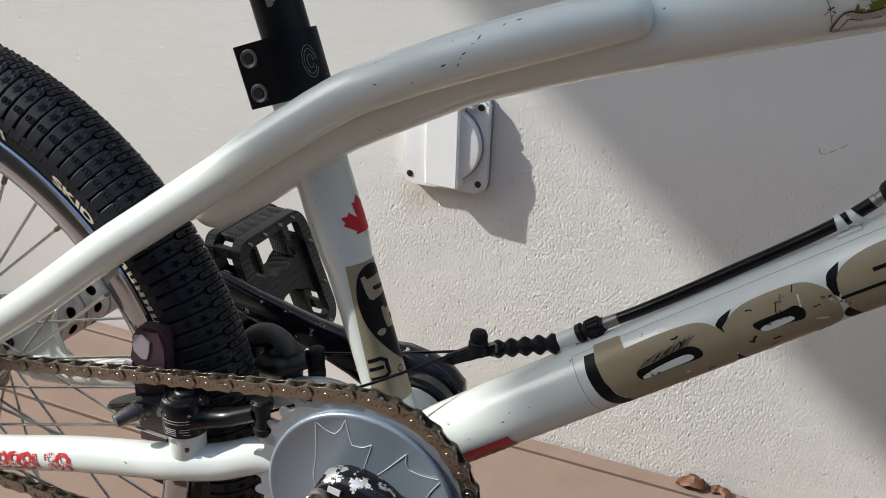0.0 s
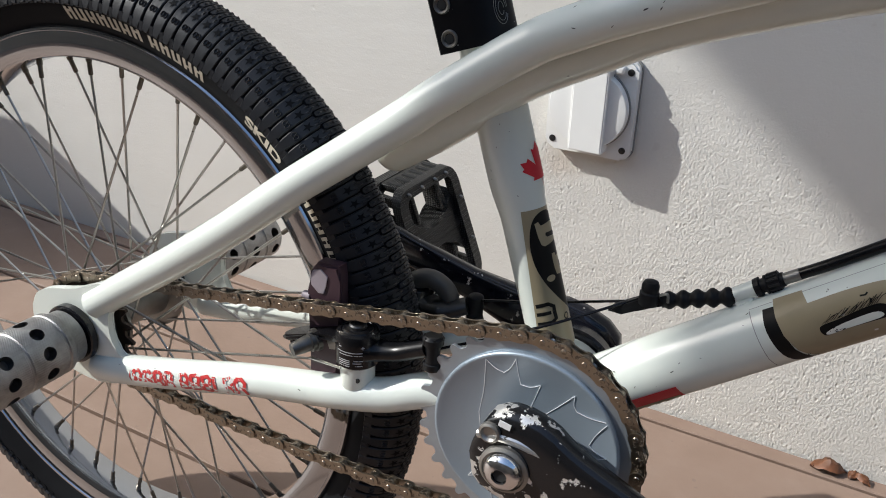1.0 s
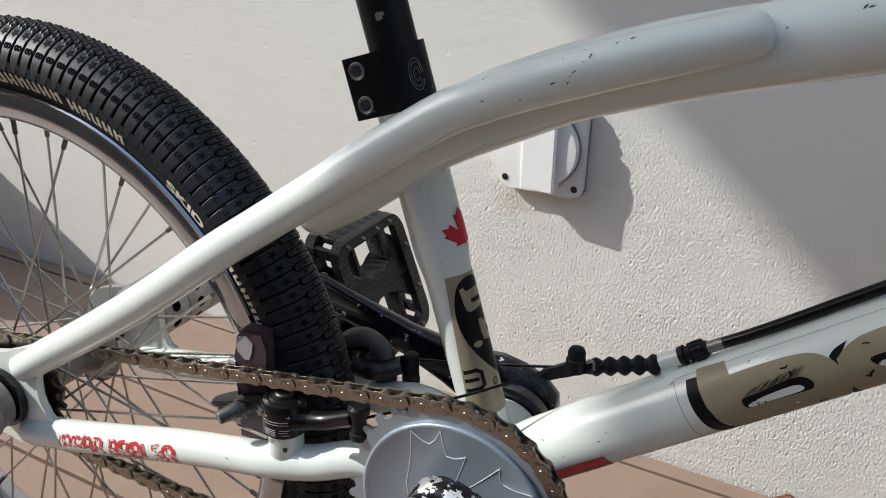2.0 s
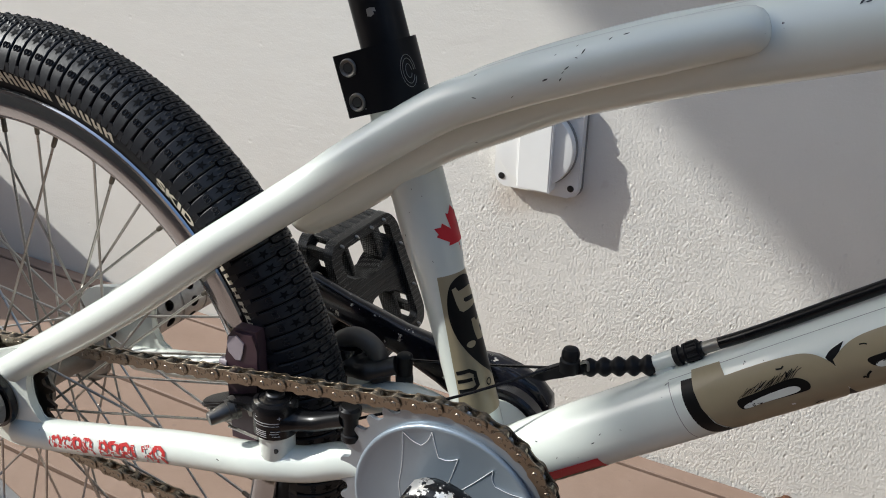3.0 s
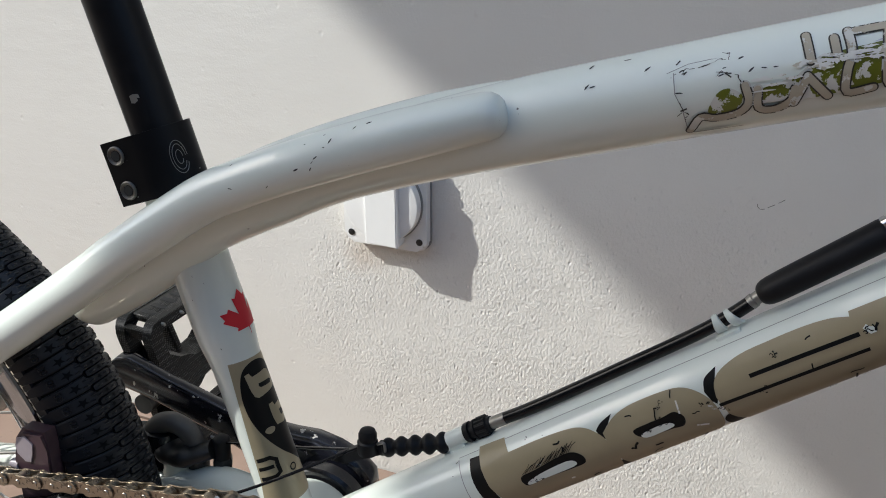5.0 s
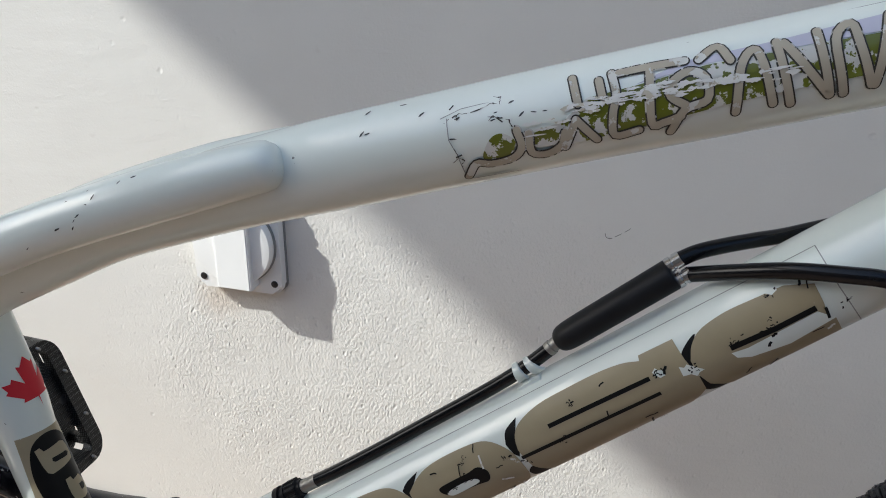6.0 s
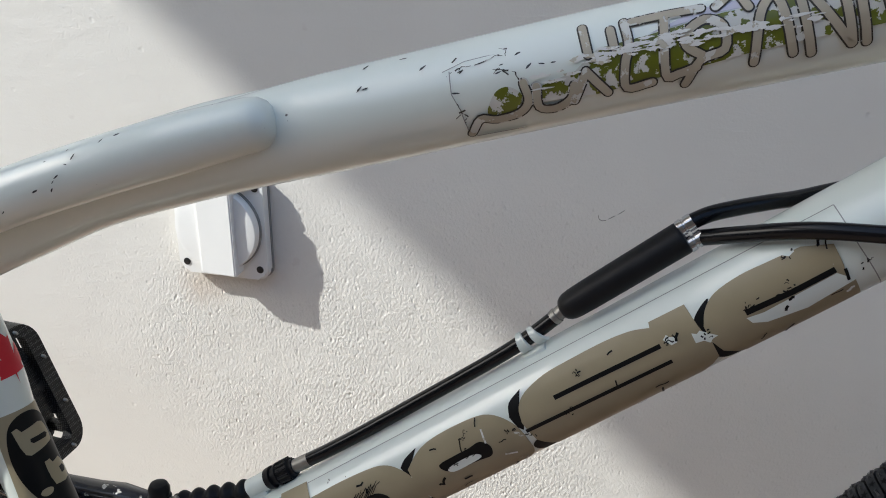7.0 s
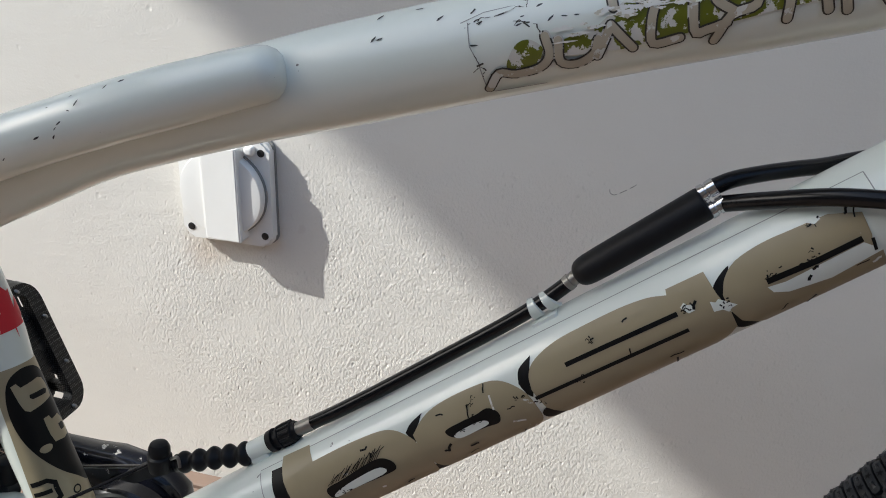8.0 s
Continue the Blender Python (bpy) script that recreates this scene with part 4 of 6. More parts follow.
lathe(bm, [(0.010, 0.0), (0.0560, 0.0), (0.0566, -0.0008), (0.0566, -0.0022), (0.0558, -0.0031), (0.0546, -0.0032), (0.0532, -0.0022), (0.010, -0.0026)], 96, "Y", (BB.x, CHAIN_Y - 0.0013, BB.z))
disc = part("guard_disc", bm, GREY_PAINT, sprocket, "smooth blue-grey disc engraved with a leaf outline", angle=50)
LEAF = [(0.0, -0.80), (0.03, -0.42), (0.58, -0.40), (0.52, -0.28), (1.00, 0.08), (0.90, 0.16), (1.02, 0.42), (0.74, 0.40), (0.66, 0.54), (0.30, 0.20), (0.40, 0.86), (0.26, 0.80), (0.0, 1.10)]
LEAF = LEAF + [(-x, z) for x, z in reversed(LEAF[1:-1])]
# engraved scalloped leaf, five points about the axle
bm = bmesh.new()
LOBE_A = ((0.0301, 159), (0.0536, 119.8), (0.0439, 110), (0.0526, 99.7), (0.0369, 97), (0.0402, 80), (0.0184, 87))
LOBE_B = ((0.0226, 63.8), (0.0475, 55.5), (0.0414, 45.5), (0.0553, 30.6), (0.0398, 15.4), (0.049, 5.7), (0.0374, 0.9))
yq = CHAIN_Y - 0.00385
polar = list(LOBE_A) + list(LOBE_B) + [(r, a - 68) for r, a in LOBE_B] + [(r, a - 136) for r, a in LOBE_B] + [LOBE_A[0]]
line = [Vector((BB.x + r * math.cos(radians(a)), yq, BB.z + r * math.sin(radians(a)))) for r, a in polar]
for a, b in zip(line, line[1:]):
    mid = (a + b) / 2
    c = Vector((BB.x, yq, BB.z))
    mid = mid + (c - mid).normalized() * 0.0015
    sweep(bm, curve_points([a, mid, b], 4), 0.00019, 5)
part("engraving", bm, ETCH, disc, "bright engraved leaf outline")

RIDGE = worn("bare_ridge_metal", (0.55, 0.55, 0.54), (0.01, 0.01, 0.01), 0.3, 0.8, 0.60, 150, 0.3, 0.0)
CRANK = Vector((0.985, 0, -0.171)).normalized()


def crank_arm(side, material, label):
    """A forged arm from the axle to the pedal; side -1 is the drive side."""
    way = CRANK if side < 0 else Vector((-0.976, 0, 0.217))
    root = BB if side < 0 else BB + Vector((0, 0, 0.008))
    nor = Vector((-way.z, 0, way.x))
    y0, y1 = side * 0.066, side * 0.083
    bm = bmesh.new()
    if side < 0:
        # the root carries a hump that drives the sprocket
        stations = ((-0.0225, 0.008, 0.004, 0.018), (-0.0205, 0.0165, 0.010, 0.020), (-0.0175, 0.0250, 0.019, 0.021), (-0.012, 0.0298, 0.0235, 0.022), (-0.0064, 0.0328, 0.0255, 0.022), (0.0025, 0.0342, 0.0265, 0.022), (0.0113, 0.0340, 0.0265, 0.022),
                    (0.020, 0.0318, 0.026, 0.0215), (0.0304, 0.0272, 0.0245, 0.020), (0.040, 0.0245, 0.022, 0.019), (0.0478, 0.0228, 0.020, 0.018), (0.0604, 0.0205, 0.0165, 0.0165), (0.090, 0.0145, 0.0125, 0.0140), (0.140, 0.0120, 0.0115, 0.0130))
    else:
        stations = ((-0.026, 0.008, 0.008, 0.018), (-0.023, 0.0165, 0.0165, 0.020), (-0.012, 0.0235, 0.0235, 0.022), (0.004, 0.0265, 0.0265, 0.022), (0.020, 0.0255, 0.0255, 0.021), (0.036, 0.0205, 0.0205, 0.019), (0.056, 0.0160, 0.0160, 0.0160), (0.090, 0.0120, 0.0120, 0.0135), (0.140, 0.0115, 0.0115, 0.0130))
    stations += ((0.160, 0.0125, 0.0125, 0.0130), (0.172, 0.0135, 0.0135, 0.0130), (0.182, 0.0105, 0.0105, 0.0125), (0.186, 0.005, 0.005, 0.012))
    rings = []
    for s, up, low, th in stations:
        yc = y0 + (y1 - y0) * max(0, min(1, s / 0.17))
        ring = []
        for k in range(20):
            a = 2 * math.pi * k / 20
            ca, sa = math.cos(a), math.sin(a)
            u = (up if ca > 0 else low) * math.copysign(abs(ca) ** 0.6, ca)
            v = th / 2 * math.copysign(abs(sa) ** 0.5, sa)
            ring.append(bm.verts.new(root + way * s + nor * u + Vector((0, yc + v, 0))))
        rings.append(ring)
    for a, b in zip(rings, rings[1:]):
        for k in range(20):
            bm.faces.new((a[k], a[(k + 1) % 20], b[(k + 1) % 20], b[k]))
    bm.faces.new(rings[0])
    bm.faces.new(rings[-1])
    arm = part("crank_arm", bm, material, bike, label, angle=50)
    bm = bmesh.new()
    lathe(bm, [(0.0145, 0.0), (0.0145, side * 0.003), (0.0125, side * 0.0042), (0.0120, side * 0.0030)], 32, "Y", BB + Vector((0, side * 0.0765, 0)))
    part("bolt_ring", bm, GREY_ALLOY, arm, "silver ring round the crank bolt")
    bm = bmesh.new()
    lathe(bm, [(0.0112, 0.0), (0.0112, side * 0.0030), (0.0098, side * 0.0056), (0.0070, side * 0.0072), (0.0046, side * 0.0078), (0.0042, side * 0.0050)], 36, "Y", BB + Vector((0, side * 0.0785, 0)))
    bolt = part("crank_bolt", bm, CHROME, arm, "domed chrome crank bolt with a hex hole")
    # black hexagon gives the crank bolt's hole its inner shade
    bm = bmesh.new()
    lathe(bm, [(0.0043, 0.0), (0.0043, side * 0.0004)], 6, "Y", BB + Vector((0, side * 0.0845, 0)))
    part("hex_hole", bm, DARK, bolt)
    return arm


near_arm = crank_arm(-1, BLACK_CHIPPED, "black forged crank arm chipped to bare metal")
crank_arm(1, BLACK_SPECKED, "black forged crank arm with small chips")
# sprocket bolt in the hump of the drive arm, above the axle, and a scraped corner
bm = bmesh.new()
lathe(bm, [(0.0062, 0), (0.0062, -0.0024), (0.0048, -0.0032), (0.0036, -0.0014)], 22, "Y", Vector((0.3420, -0.0758, 0.0465)))
part("sprocket_bolt", bm, GREY_ALLOY, near_arm, "grey sprocket bolt")
bm = bmesh.new()
slab(bm, (0.0070, 0.0008, 0.0036), Matrix.Translation((0.3500, -0.0765, 0.0535)) @ pose(0, 0, 0, 0, 12, 0))
part("scrape", bm, ETCH, near_arm, "bare scraped rectangle")
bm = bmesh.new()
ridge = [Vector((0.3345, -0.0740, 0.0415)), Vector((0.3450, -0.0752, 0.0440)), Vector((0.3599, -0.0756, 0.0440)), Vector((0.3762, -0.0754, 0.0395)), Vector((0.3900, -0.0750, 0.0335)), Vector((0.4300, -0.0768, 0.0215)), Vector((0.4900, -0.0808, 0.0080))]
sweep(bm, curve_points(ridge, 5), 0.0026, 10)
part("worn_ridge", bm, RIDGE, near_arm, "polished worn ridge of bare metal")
bm = bmesh.new()
lathe(bm, [(0.008, -0.066), (0.008, 0.066)], 24, "Y", BB)
part("crank_axle", bm, DARK_ALLOY, bike)
# far-side bearing cup: broad black curved flange
bm = bmesh.new()
lathe(bm, [(0.012, 0.0375), (0.030, 0.0378), (0.0315, 0.0400), (0.0300, 0.0500), (0.022, 0.058), (0.012, 0.060)], 40, "Y", BB)
part("bearing_cup", bm, BLACK_WORN, bike, "black bottom bracket cup with chips")


def pedal(side, end):
    way = CRANK if side < 0 else -CRANK
    c = BB + way * 0.172 + Vector((0, side * 0.150, 0))
    if side > 0:
        c = Vector((0.1940, 0.150, 0.0475))
    d2, nor = Vector((0.36, 0, -0.933)), Vector((0.933, 0, 0.36))
    m = Matrix((d2, Vector((0, 1, 0)), nor)).transposed().to_4x4()
    m.translation = c
    # the two faces are offset along the pedal, so its ends slope
    lean = Matrix.Identity(4)
    lean[0][2], lean[0][3] = 0.52, -0.0053
    m = m @ lean
    bm = bmesh.new()
    lathe(bm, [(0.0095, -0.049), (0.0105, -0.046), (0.0085, -0.028), (0.0085, 0.028), (0.0105, 0.046), (0.0095, 0.049)], 24)
    bmesh.ops.transform(bm, matrix=m, verts=bm.verts)
    body = part("pedal", bm, DARK_ALLOY, bike, "black platform pedal cage with metal studs")

    def ring_of(outer, inner, th, lift=0.0):
        """A flat ring between two outlines of equal count, th thick."""
        b = bmesh.new()
        loops = [[b.verts.new((u, v, z)) for u, v in path] for path, z in ((outer, -th / 2), (outer, th / 2), (inner, th / 2), (inner, -th / 2))]
        n = len(outer)
        for p, q in zip(loops, loops[1:] + loops[:1]):
            for k in range(n):
                b.faces.new((p[k], p[(k + 1) % n], q[(k + 1) % n], q[k]))
        sharp = [e for e in b.edges if e.calc_face_angle(0) > 0.9]
        bmesh.ops.bevel(b, geom=sharp, offset=0.0010, segments=2, affect="EDGES")
        bmesh.ops.transform(b, matrix=m @ pose(0, 0, lift), verts=b.verts)
        return b

    def rounded(hu, hv, r, n=6):
        out = []
        for cu, cv, a0 in ((hu - r, hv - r, 0), (-hu + r, hv - r, 90), (-hu + r, -hv + r, 180), (hu - r, -hv + r, 270)):
            out += [(cu + r * math.cos(radians(a0 + 90 * k / n)), cv + r * math.sin(radians(a0 + 90 * k / n))) for k in range(n + 1)]
        return out

    # two rims joined by solid ends and by posts, so that the flanks stand open
    for lift in (-0.0102, 0.0102):
        part("cage", ring_of(rounded(0.0520, 0.0535, 0.0170), rounded(0.0440, 0.0400, 0.0070), 0.0066, lift), PITTED, body, "stippled black cage", angle=50)
    for u in (-0.0484, 0.0484):
        bm = bmesh.new()
        slab(bm, (0.0064, 0.0740, 0.0150), m @ pose(u, 0, 0), 0.001, 1)
        part("cage_end", bm, PITTED, body, angle=50)
    for u in (-0.0420, 0.0, 0.0420):
        for v in (-0.0470, 0.0470):
            bm = bmesh.new()
            slab(bm, (0.0085 if u else 0.0120, 0.0068, 0.0150), m @ pose(u, v, 0), 0.0015, 2)
            part("cage_post", bm, PITTED, body, angle=50)
    # waisted middle with concave flanks
    web = []
    for sg in (1, -1):
        for k in range(11):
            v = (-0.043 + 0.0086 * k) * sg
            web.append(((0.0085 + 0.020 * min(1.0, abs(v) / 0.043) ** 2.2) * sg, v))
    bm = bmesh.new()
    plate(bm, web, 0.018, m @ pose(0, 0, 0, 90, 0, 0), 0.0015)
    part("cage_web", bm, PITTED, body, angle=50)
    for u, v in ((-0.030, 0.0215), (0.030, 0.0215), (-0.030, -0.0215), (0.030, -0.0215)):
        bm = bmesh.new()
        slab(bm, (0.028, 0.0062, 0.014), m @ pose(u, v, 0.001), 0.002, 2)
        part("cage_bar", bm, PITTED, body, angle=50)
    # black strips laid on the end faces, coloured as the shade in slots
    for v in (-0.030, -0.018, -0.006, 0.006, 0.018, 0.030):
        for u in (-0.0517, 0.0517):
            bm = bmesh.new()
            slab(bm, (0.0008, 0.0055, 0.0110), m @ pose(u, v, 0.002), 0.0002, 1)
            part("slot", bm, DARK, body)
    for x, y in ((-0.0480, -0.035), (-0.0480, -0.012), (-0.0480, 0.012), (-0.0480, 0.033), (0.0480, -0.035), (0.0480, 0.0), (0.0480, 0.035), (-0.022, 0.0475), (0.0, -0.0475), (0.016, 0.0475)):
        bm = bmesh.new()
        lathe(bm, [(0.0015, 0.0115), (0.0015, 0.0150), (0.0010, 0.0158)], 10, "Z", (x, y, 0))
        bmesh.ops.transform(bm, matrix=m, verts=bm.verts)
        part("stud", bm, GREY_ALLOY, body)
    bm = bmesh.new()
    a = Vector((c.x, 0, c.z))
    sweep(bm, [a + Vector((0, side * 0.080, 0)), a + Vector((0, side * 0.104, 0))], 0.0075, 16)
    part("spindle", bm, DARK_ALLOY, body)


pedal(1, 0)
pedal(-1, 0)

# ---- freewheel and chain ----
COG_T = 19
R_COG = PITCH / (2 * math.sin(math.pi / COG_T))
bm = bmesh.new()
outline = []
for k in range(COG_T):
    a = 2 * math.pi * k / COG_T
    for f, r in ((-0.2, R_COG - 0.0042), (0.0, R_COG - 0.0048), (0.2, R_COG - 0.0042), (0.42, R_COG + 0.0032), (0.58, R_COG + 0.0032)):
        q = a + f * 2 * math.pi / COG_T
        outline.append((r * math.cos(q), r * math.sin(q)))
plate(bm, outline, 0.0024, Matrix.Translation((0, COG_Y, 0)))
cog = part("freewheel", bm, CHAIN_DARK, bike, "small dark freewheel cog")
bm = bmesh.new()
lathe(bm, [(0.014, -0.0430), (0.024, -0.0425), (0.0265, -0.0395), (0.0265, -0.030), (0.014, -0.029)], 32)
part("cog_body", bm, DARK_ALLOY, cog)


def chain_line():
    """The closed line of the pins, in the plane of the chain."""
    d = Vector((BB.x, BB.z))
    dist = d.length
    tilt = math.atan2(d.y, d.x)
    off = math.asin((R_PIN - R_COG) / dist)
    up = tilt + math.pi / 2 + off
    dn = tilt - math.pi / 2 - off
    pts = []
    # upper run from the cog to the ring
    a0 = Vector((R_COG * math.cos(up), R_COG * math.sin(up)))
    a1 = d + R_PIN * Vector((math.cos(up), math.sin(up)))
    b1 = d + R_PIN * Vector((math.cos(dn), math.sin(dn)))
    b0 = Vector((R_COG * math.cos(dn), R_COG * math.sin(dn)))
    n = 60
    pts += [a0.lerp(a1, k / n) for k in range(n)]
    sweep_a = (up - dn) % (2 * math.pi)
    pts += [d + R_PIN * Vector((math.cos(up - sweep_a * k / n), math.sin(up - sweep_a * k / n))) for k in range(n)]
    for k in range(n):
        t = k / n
        p = b1.lerp(b0, t)
        pts.append(p + Vector((0, -0.004 * math.sin(math.pi * t))))
    rest = 2 * math.pi - sweep_a
    pts += [R_COG * Vector((math.cos(dn - rest * k / n), math.sin(dn - rest * k / n))) for k in range(n + 1)]
    return pts


def along(pts, count):
    lens = [0]
    for a, b in zip(pts, pts[1:]):
        lens.append(lens[-1] + (b - a).length)
    out, i = [], 0
    for k in range(count):
        want = lens[-1] * k / count
        while lens[i + 1] < want:
            i += 1
        t = (want - lens[i]) / max(1e-9, lens[i + 1] - lens[i])
        out.append(pts[i].lerp(pts[i + 1], t))
    return out, lens[-1]


line = chain_line()
_, total = along(line, 2)
LINKS = 2 * round(total / PITCH / 2)
pins, _ = along(line, LINKS)


def link_plate(thick, y, waist):
    """One figure-of-eight side plate."""
    out = []
    for k in range(13):
        a = radians(90 + 180 * k / 12)
        out.append((-PITCH / 2 + 0.0043 * math.cos(a), 0.0043 * math.sin(a)))
    out += [(-0.0030, -waist - 0.0006), (0.0, -waist), (0.0030, -waist - 0.0006)]
    for k in range(13):
        a = radians(-90 + 180 * k / 12)
        out.append((PITCH / 2 + 0.0043 * math.cos(a), 0.0043 * math.sin(a)))
    out += [(0.0030, waist + 0.0006), (0.0, waist), (-0.0030, waist + 0.0006)]
    bm = bmesh.new()
    plate(bm, out, thick, pose(0, y, 0), 0.00025)
    return bm


def joined(*bms):
    out = bmesh.new()
    for b in bms:
        me = bpy.data.meshes.new("tmp")
        b.to_mesh(me)
        b.free()
        out.from_mesh(me)
        bpy.data.meshes.remove(me)
    return out


outer = joined(link_plate(0.0011, -0.0034, 0.0030), link_plate(0.0011, 0.0034, 0.0030))
for x in (-PITCH / 2, PITCH / 2):
    lathe(outer, [(0.0008, -0.0043), (0.0014, -0.0044), (0.0017, -0.0041), (0.0017, 0.0041), (0.0014, 0.0044)], 12, "Y", (x, 0, 0))
outer_mesh = mesh_of("outer_link", outer, CHAIN, True, 45)
inner = joined(link_plate(0.0011, -0.0021, 0.0032), link_plate(0.0011, 0.0021, 0.0032))
for x in (-PITCH / 2, PITCH / 2):
    lathe(inner, [(0.0039, -0.0015), (0.0039, 0.0015)], 14, "Y", (x, 0, 0))
inner_mesh = mesh_of("inner_link", inner, CHAIN, True, 45)
chain = new("chain")
chain.parent = bike
tagged(chain, "brown oily roller chain")
for k in range(LINKS):
    a, b = pins[k], pins[(k + 1) % LINKS]
    mid, d = (a + b) / 2, b - a
    m = Matrix.Translation((mid.x, COG_Y + (CHAIN_Y - COG_Y) * max(0.0, min(1.0, mid.x / 0.30)), mid.y)) @ Matrix.Rotation(-math.atan2(d.y, d.x), 4, "Y") @ Matrix.Diagonal((d.length / PITCH, 1, 1, 1))
    piece("outer_link" if k % 2 else "inner_link", outer_mesh if k % 2 else inner_mesh, chain, m)


# ---- rear brake on the chain stays ----
PAD_PURPLE = plain("dark_purple_pad", (0.050, 0.026, 0.034), 0.45, 0, 0.35, 90, spec=0.4)
PAD_PALE = plain("pale_purple_grey", (0.30, 0.26, 0.28), 0.4, 0, 0.2, 60)
CAST_BLACK = worn("glossy_black_casting", (0.005, 0.005, 0.006), (0.55, 0.54, 0.52), 0.27, 0.0, 0.655, 110, 0.35, 0.6, 0.0, 0.32)
CAST_GREY = plain("dusty_grey_casting", (0.085, 0.080, 0.074), 0.5, 0.4, 0.35, 90, relief=0.0006)
RUST = plain("rusty_brown_bore", (0.16, 0.085, 0.05), 0.6, 0.3, 0.3, 150)
FAINT_WHITE = worn("rubbed_white_print", (0.45, 0.45, 0.46), (0.008, 0.008, 0.009), 0.4, 0.0, 0.56, 500, 0.25, 0.0)


def brake_arm():
    """A cast arm that turns on the boss, with a pad post behind and a cable anchor in front."""
    side = -1
    piv = Vector((0.2325, 0.0475, -0.0125))
    alloy = DARK_ALLOY
    bm = bmesh.new()
    sweep(bm, [piv + Vector((-0.001, 0, 0.0445)), piv + Vector((0, 0, 0.0465)), piv + Vector((0.0005, 0, 0.0655)), piv + Vector((0.001, 0, 0.0695)), piv + Vector((0.001, 0, 0.0705))], [0.0125, 0.0138, 0.0138, 0.0118, 0.007], 28)
    arm = part("brake_arm", bm, BLACK_WORN, bike, "black cast brake arm on the far stay")
    # flat upper cheek that runs back to the pad, and the thinner lower one
    for z0, z1, th, wide in ((0.0640, 0.0555, 0.0050, 1.0), (0.0500, 0.0440, 0.0038, 0.7)):
        bm = bmesh.new()
        outline = [(-0.062, 0.002), (-0.060, 0.0075), (-0.050, 0.0095), (-0.020, 0.0105), (0.002, 0.0125), (0.002, -0.0125), (-0.020, -0.0105), (-0.042, -0.0085), (-0.056, -0.0065), (-0.061, -0.003)]
        tilt = math.degrees(math.atan2(z0 - z1, 0.060))
        plate(bm, [(x, v * wide) for x, v in outline], th, Matrix.Translation(piv + Vector((0, 0, z0))) @ pose(0, 0, 0, 0, -tilt, 0) @ pose(0, 0, 0, 90, 0, 0), 0.0012)
        part("rear_cheek", bm, alloy, arm, angle=50)
    bm = bmesh.new()
    sweep(bm, curve_points([piv + Vector((-0.0575, 0.003 * side, 0.0570)), piv + Vector((-0.0605, 0.003 * side, 0.0500)), piv + Vector((-0.0575, 0.003 * side, 0.0435))], 5), 0.0042, 14)
    part("cheek_end", bm, alloy, arm)
    # return spring wire
    bm = bmesh.new()
    sweep(bm, [piv + Vector((-0.046, -0.006 * side, 0.0395)), piv + Vector((-0.010, -0.012 * side, 0.0455))], 0.0009, 8)
    part("spring", bm, STEEL, arm, "thin steel return spring")
    # arm towards the cable
    bm = bmesh.new()
    pts = [piv + Vector((0.004, 0, 0.058)), piv + Vector((0.016, 0.006 * side, 0.057)), piv + Vector((0.030, 0.008 * side, 0.0600)), piv + Vector((0.043, 0.004 * side, 0.0650))]
    sweep(bm, curve_points(pts, 5), [0.0120] * 5 + [0.0105] * 5 + [0.0085] * 6, 16, True, 0.7)
    part("front_arm", bm, alloy, arm)
    bm = domed(piv + Vector((0.0475, 0.001 * side, 0.0520)), piv + Vector((0.0475, 0.001 * side, 0.0740)), 0.0056, 20, 0.5)
    anchor = part("cable_anchor", bm, PLASTIC, arm, "black cable anchor")
    bm = bmesh.new()
    lathe(bm, [(0.0064, 0.0), (0.0069, 0.0015), (0.0069, 0.005), (0.0064, 0.0065)], 6, "Z", piv + Vector((0.0475, 0.001 * side, 0.0515)))
    part("anchor_nut", bm, DARK_ALLOY, anchor)
    # pivot bolt
    bm = bmesh.new()
    lathe(bm, [(0.0082, 0.0), (0.0082, 0.0022), (0.0072, 0.0034), (0.0034, 0.0034), (0.0030, 0.0020)], 24, "Z", piv + Vector((0.001, 0, 0.0700)))
    part("pivot_bolt", bm, DARK_ALLOY, arm, "dark hex pivot bolt")
    # pad post: threaded stub outside, pad inside
    p0 = piv + Vector((-0.037, -0.003 * side, 0.0530))
    out = Vector((-0.10, -side, -0.10)).normalized()
    bm = bmesh.new()
    reach = (0.0, 0.0030, 0.0031, 0.0050, 0.0150, 0.0158, 0.0156, 0.0110)
    sweep(bm, [p0 + out * d for d in reach], [0.0078, 0.0078, 0.0058, 0.0056, 0.0042, 0.0039, 0.0029, 0.0027], 22)
    pts = [p0 + out * 0.0118]
    stud = part("pad_stud", bm, STUD_GREY, arm, "hollow grey tapered brake pad stud")
    # floor of the stud's hollow blackened as shade
    bm = bmesh.new()
    lathe(bm, [(0.0028, 0.0), (0.0028, 0.0006)], 6, "X", (0, 0, 0))
    bmesh.ops.transform(bm, matrix=Matrix.Translation(pts[-1]) @ out.to_track_quat("X", "Z").to_matrix().to_4x4(), verts=bm.verts)
    part("hex_hole", bm, DARK, stud)
    bm = bmesh.new()
    slab(bm, (0.0125, 0.0120, 0.0620), Matrix.Translation((0.2045, -0.0320 * side, 0.0510)) @ pose(0, 0, 0, 0, -6, 0), 0.0030, 2)
    part("brake_pad", bm, PAD_PURPLE, arm, "dark purple brake pad")
    # the far arm rises in a broad arch before it meets the cable
    bm = bmesh.new()
    arch = curve_points([(0.2281, 0.0450, 0.0418), (0.2311, 0.0450, 0.0575), (0.2442, 0.0450, 0.0650), (0.2580, 0.0450, 0.0590), (0.2625, 0.0455, 0.0422), (0.2603, 0.0460, 0.0220)], 6)
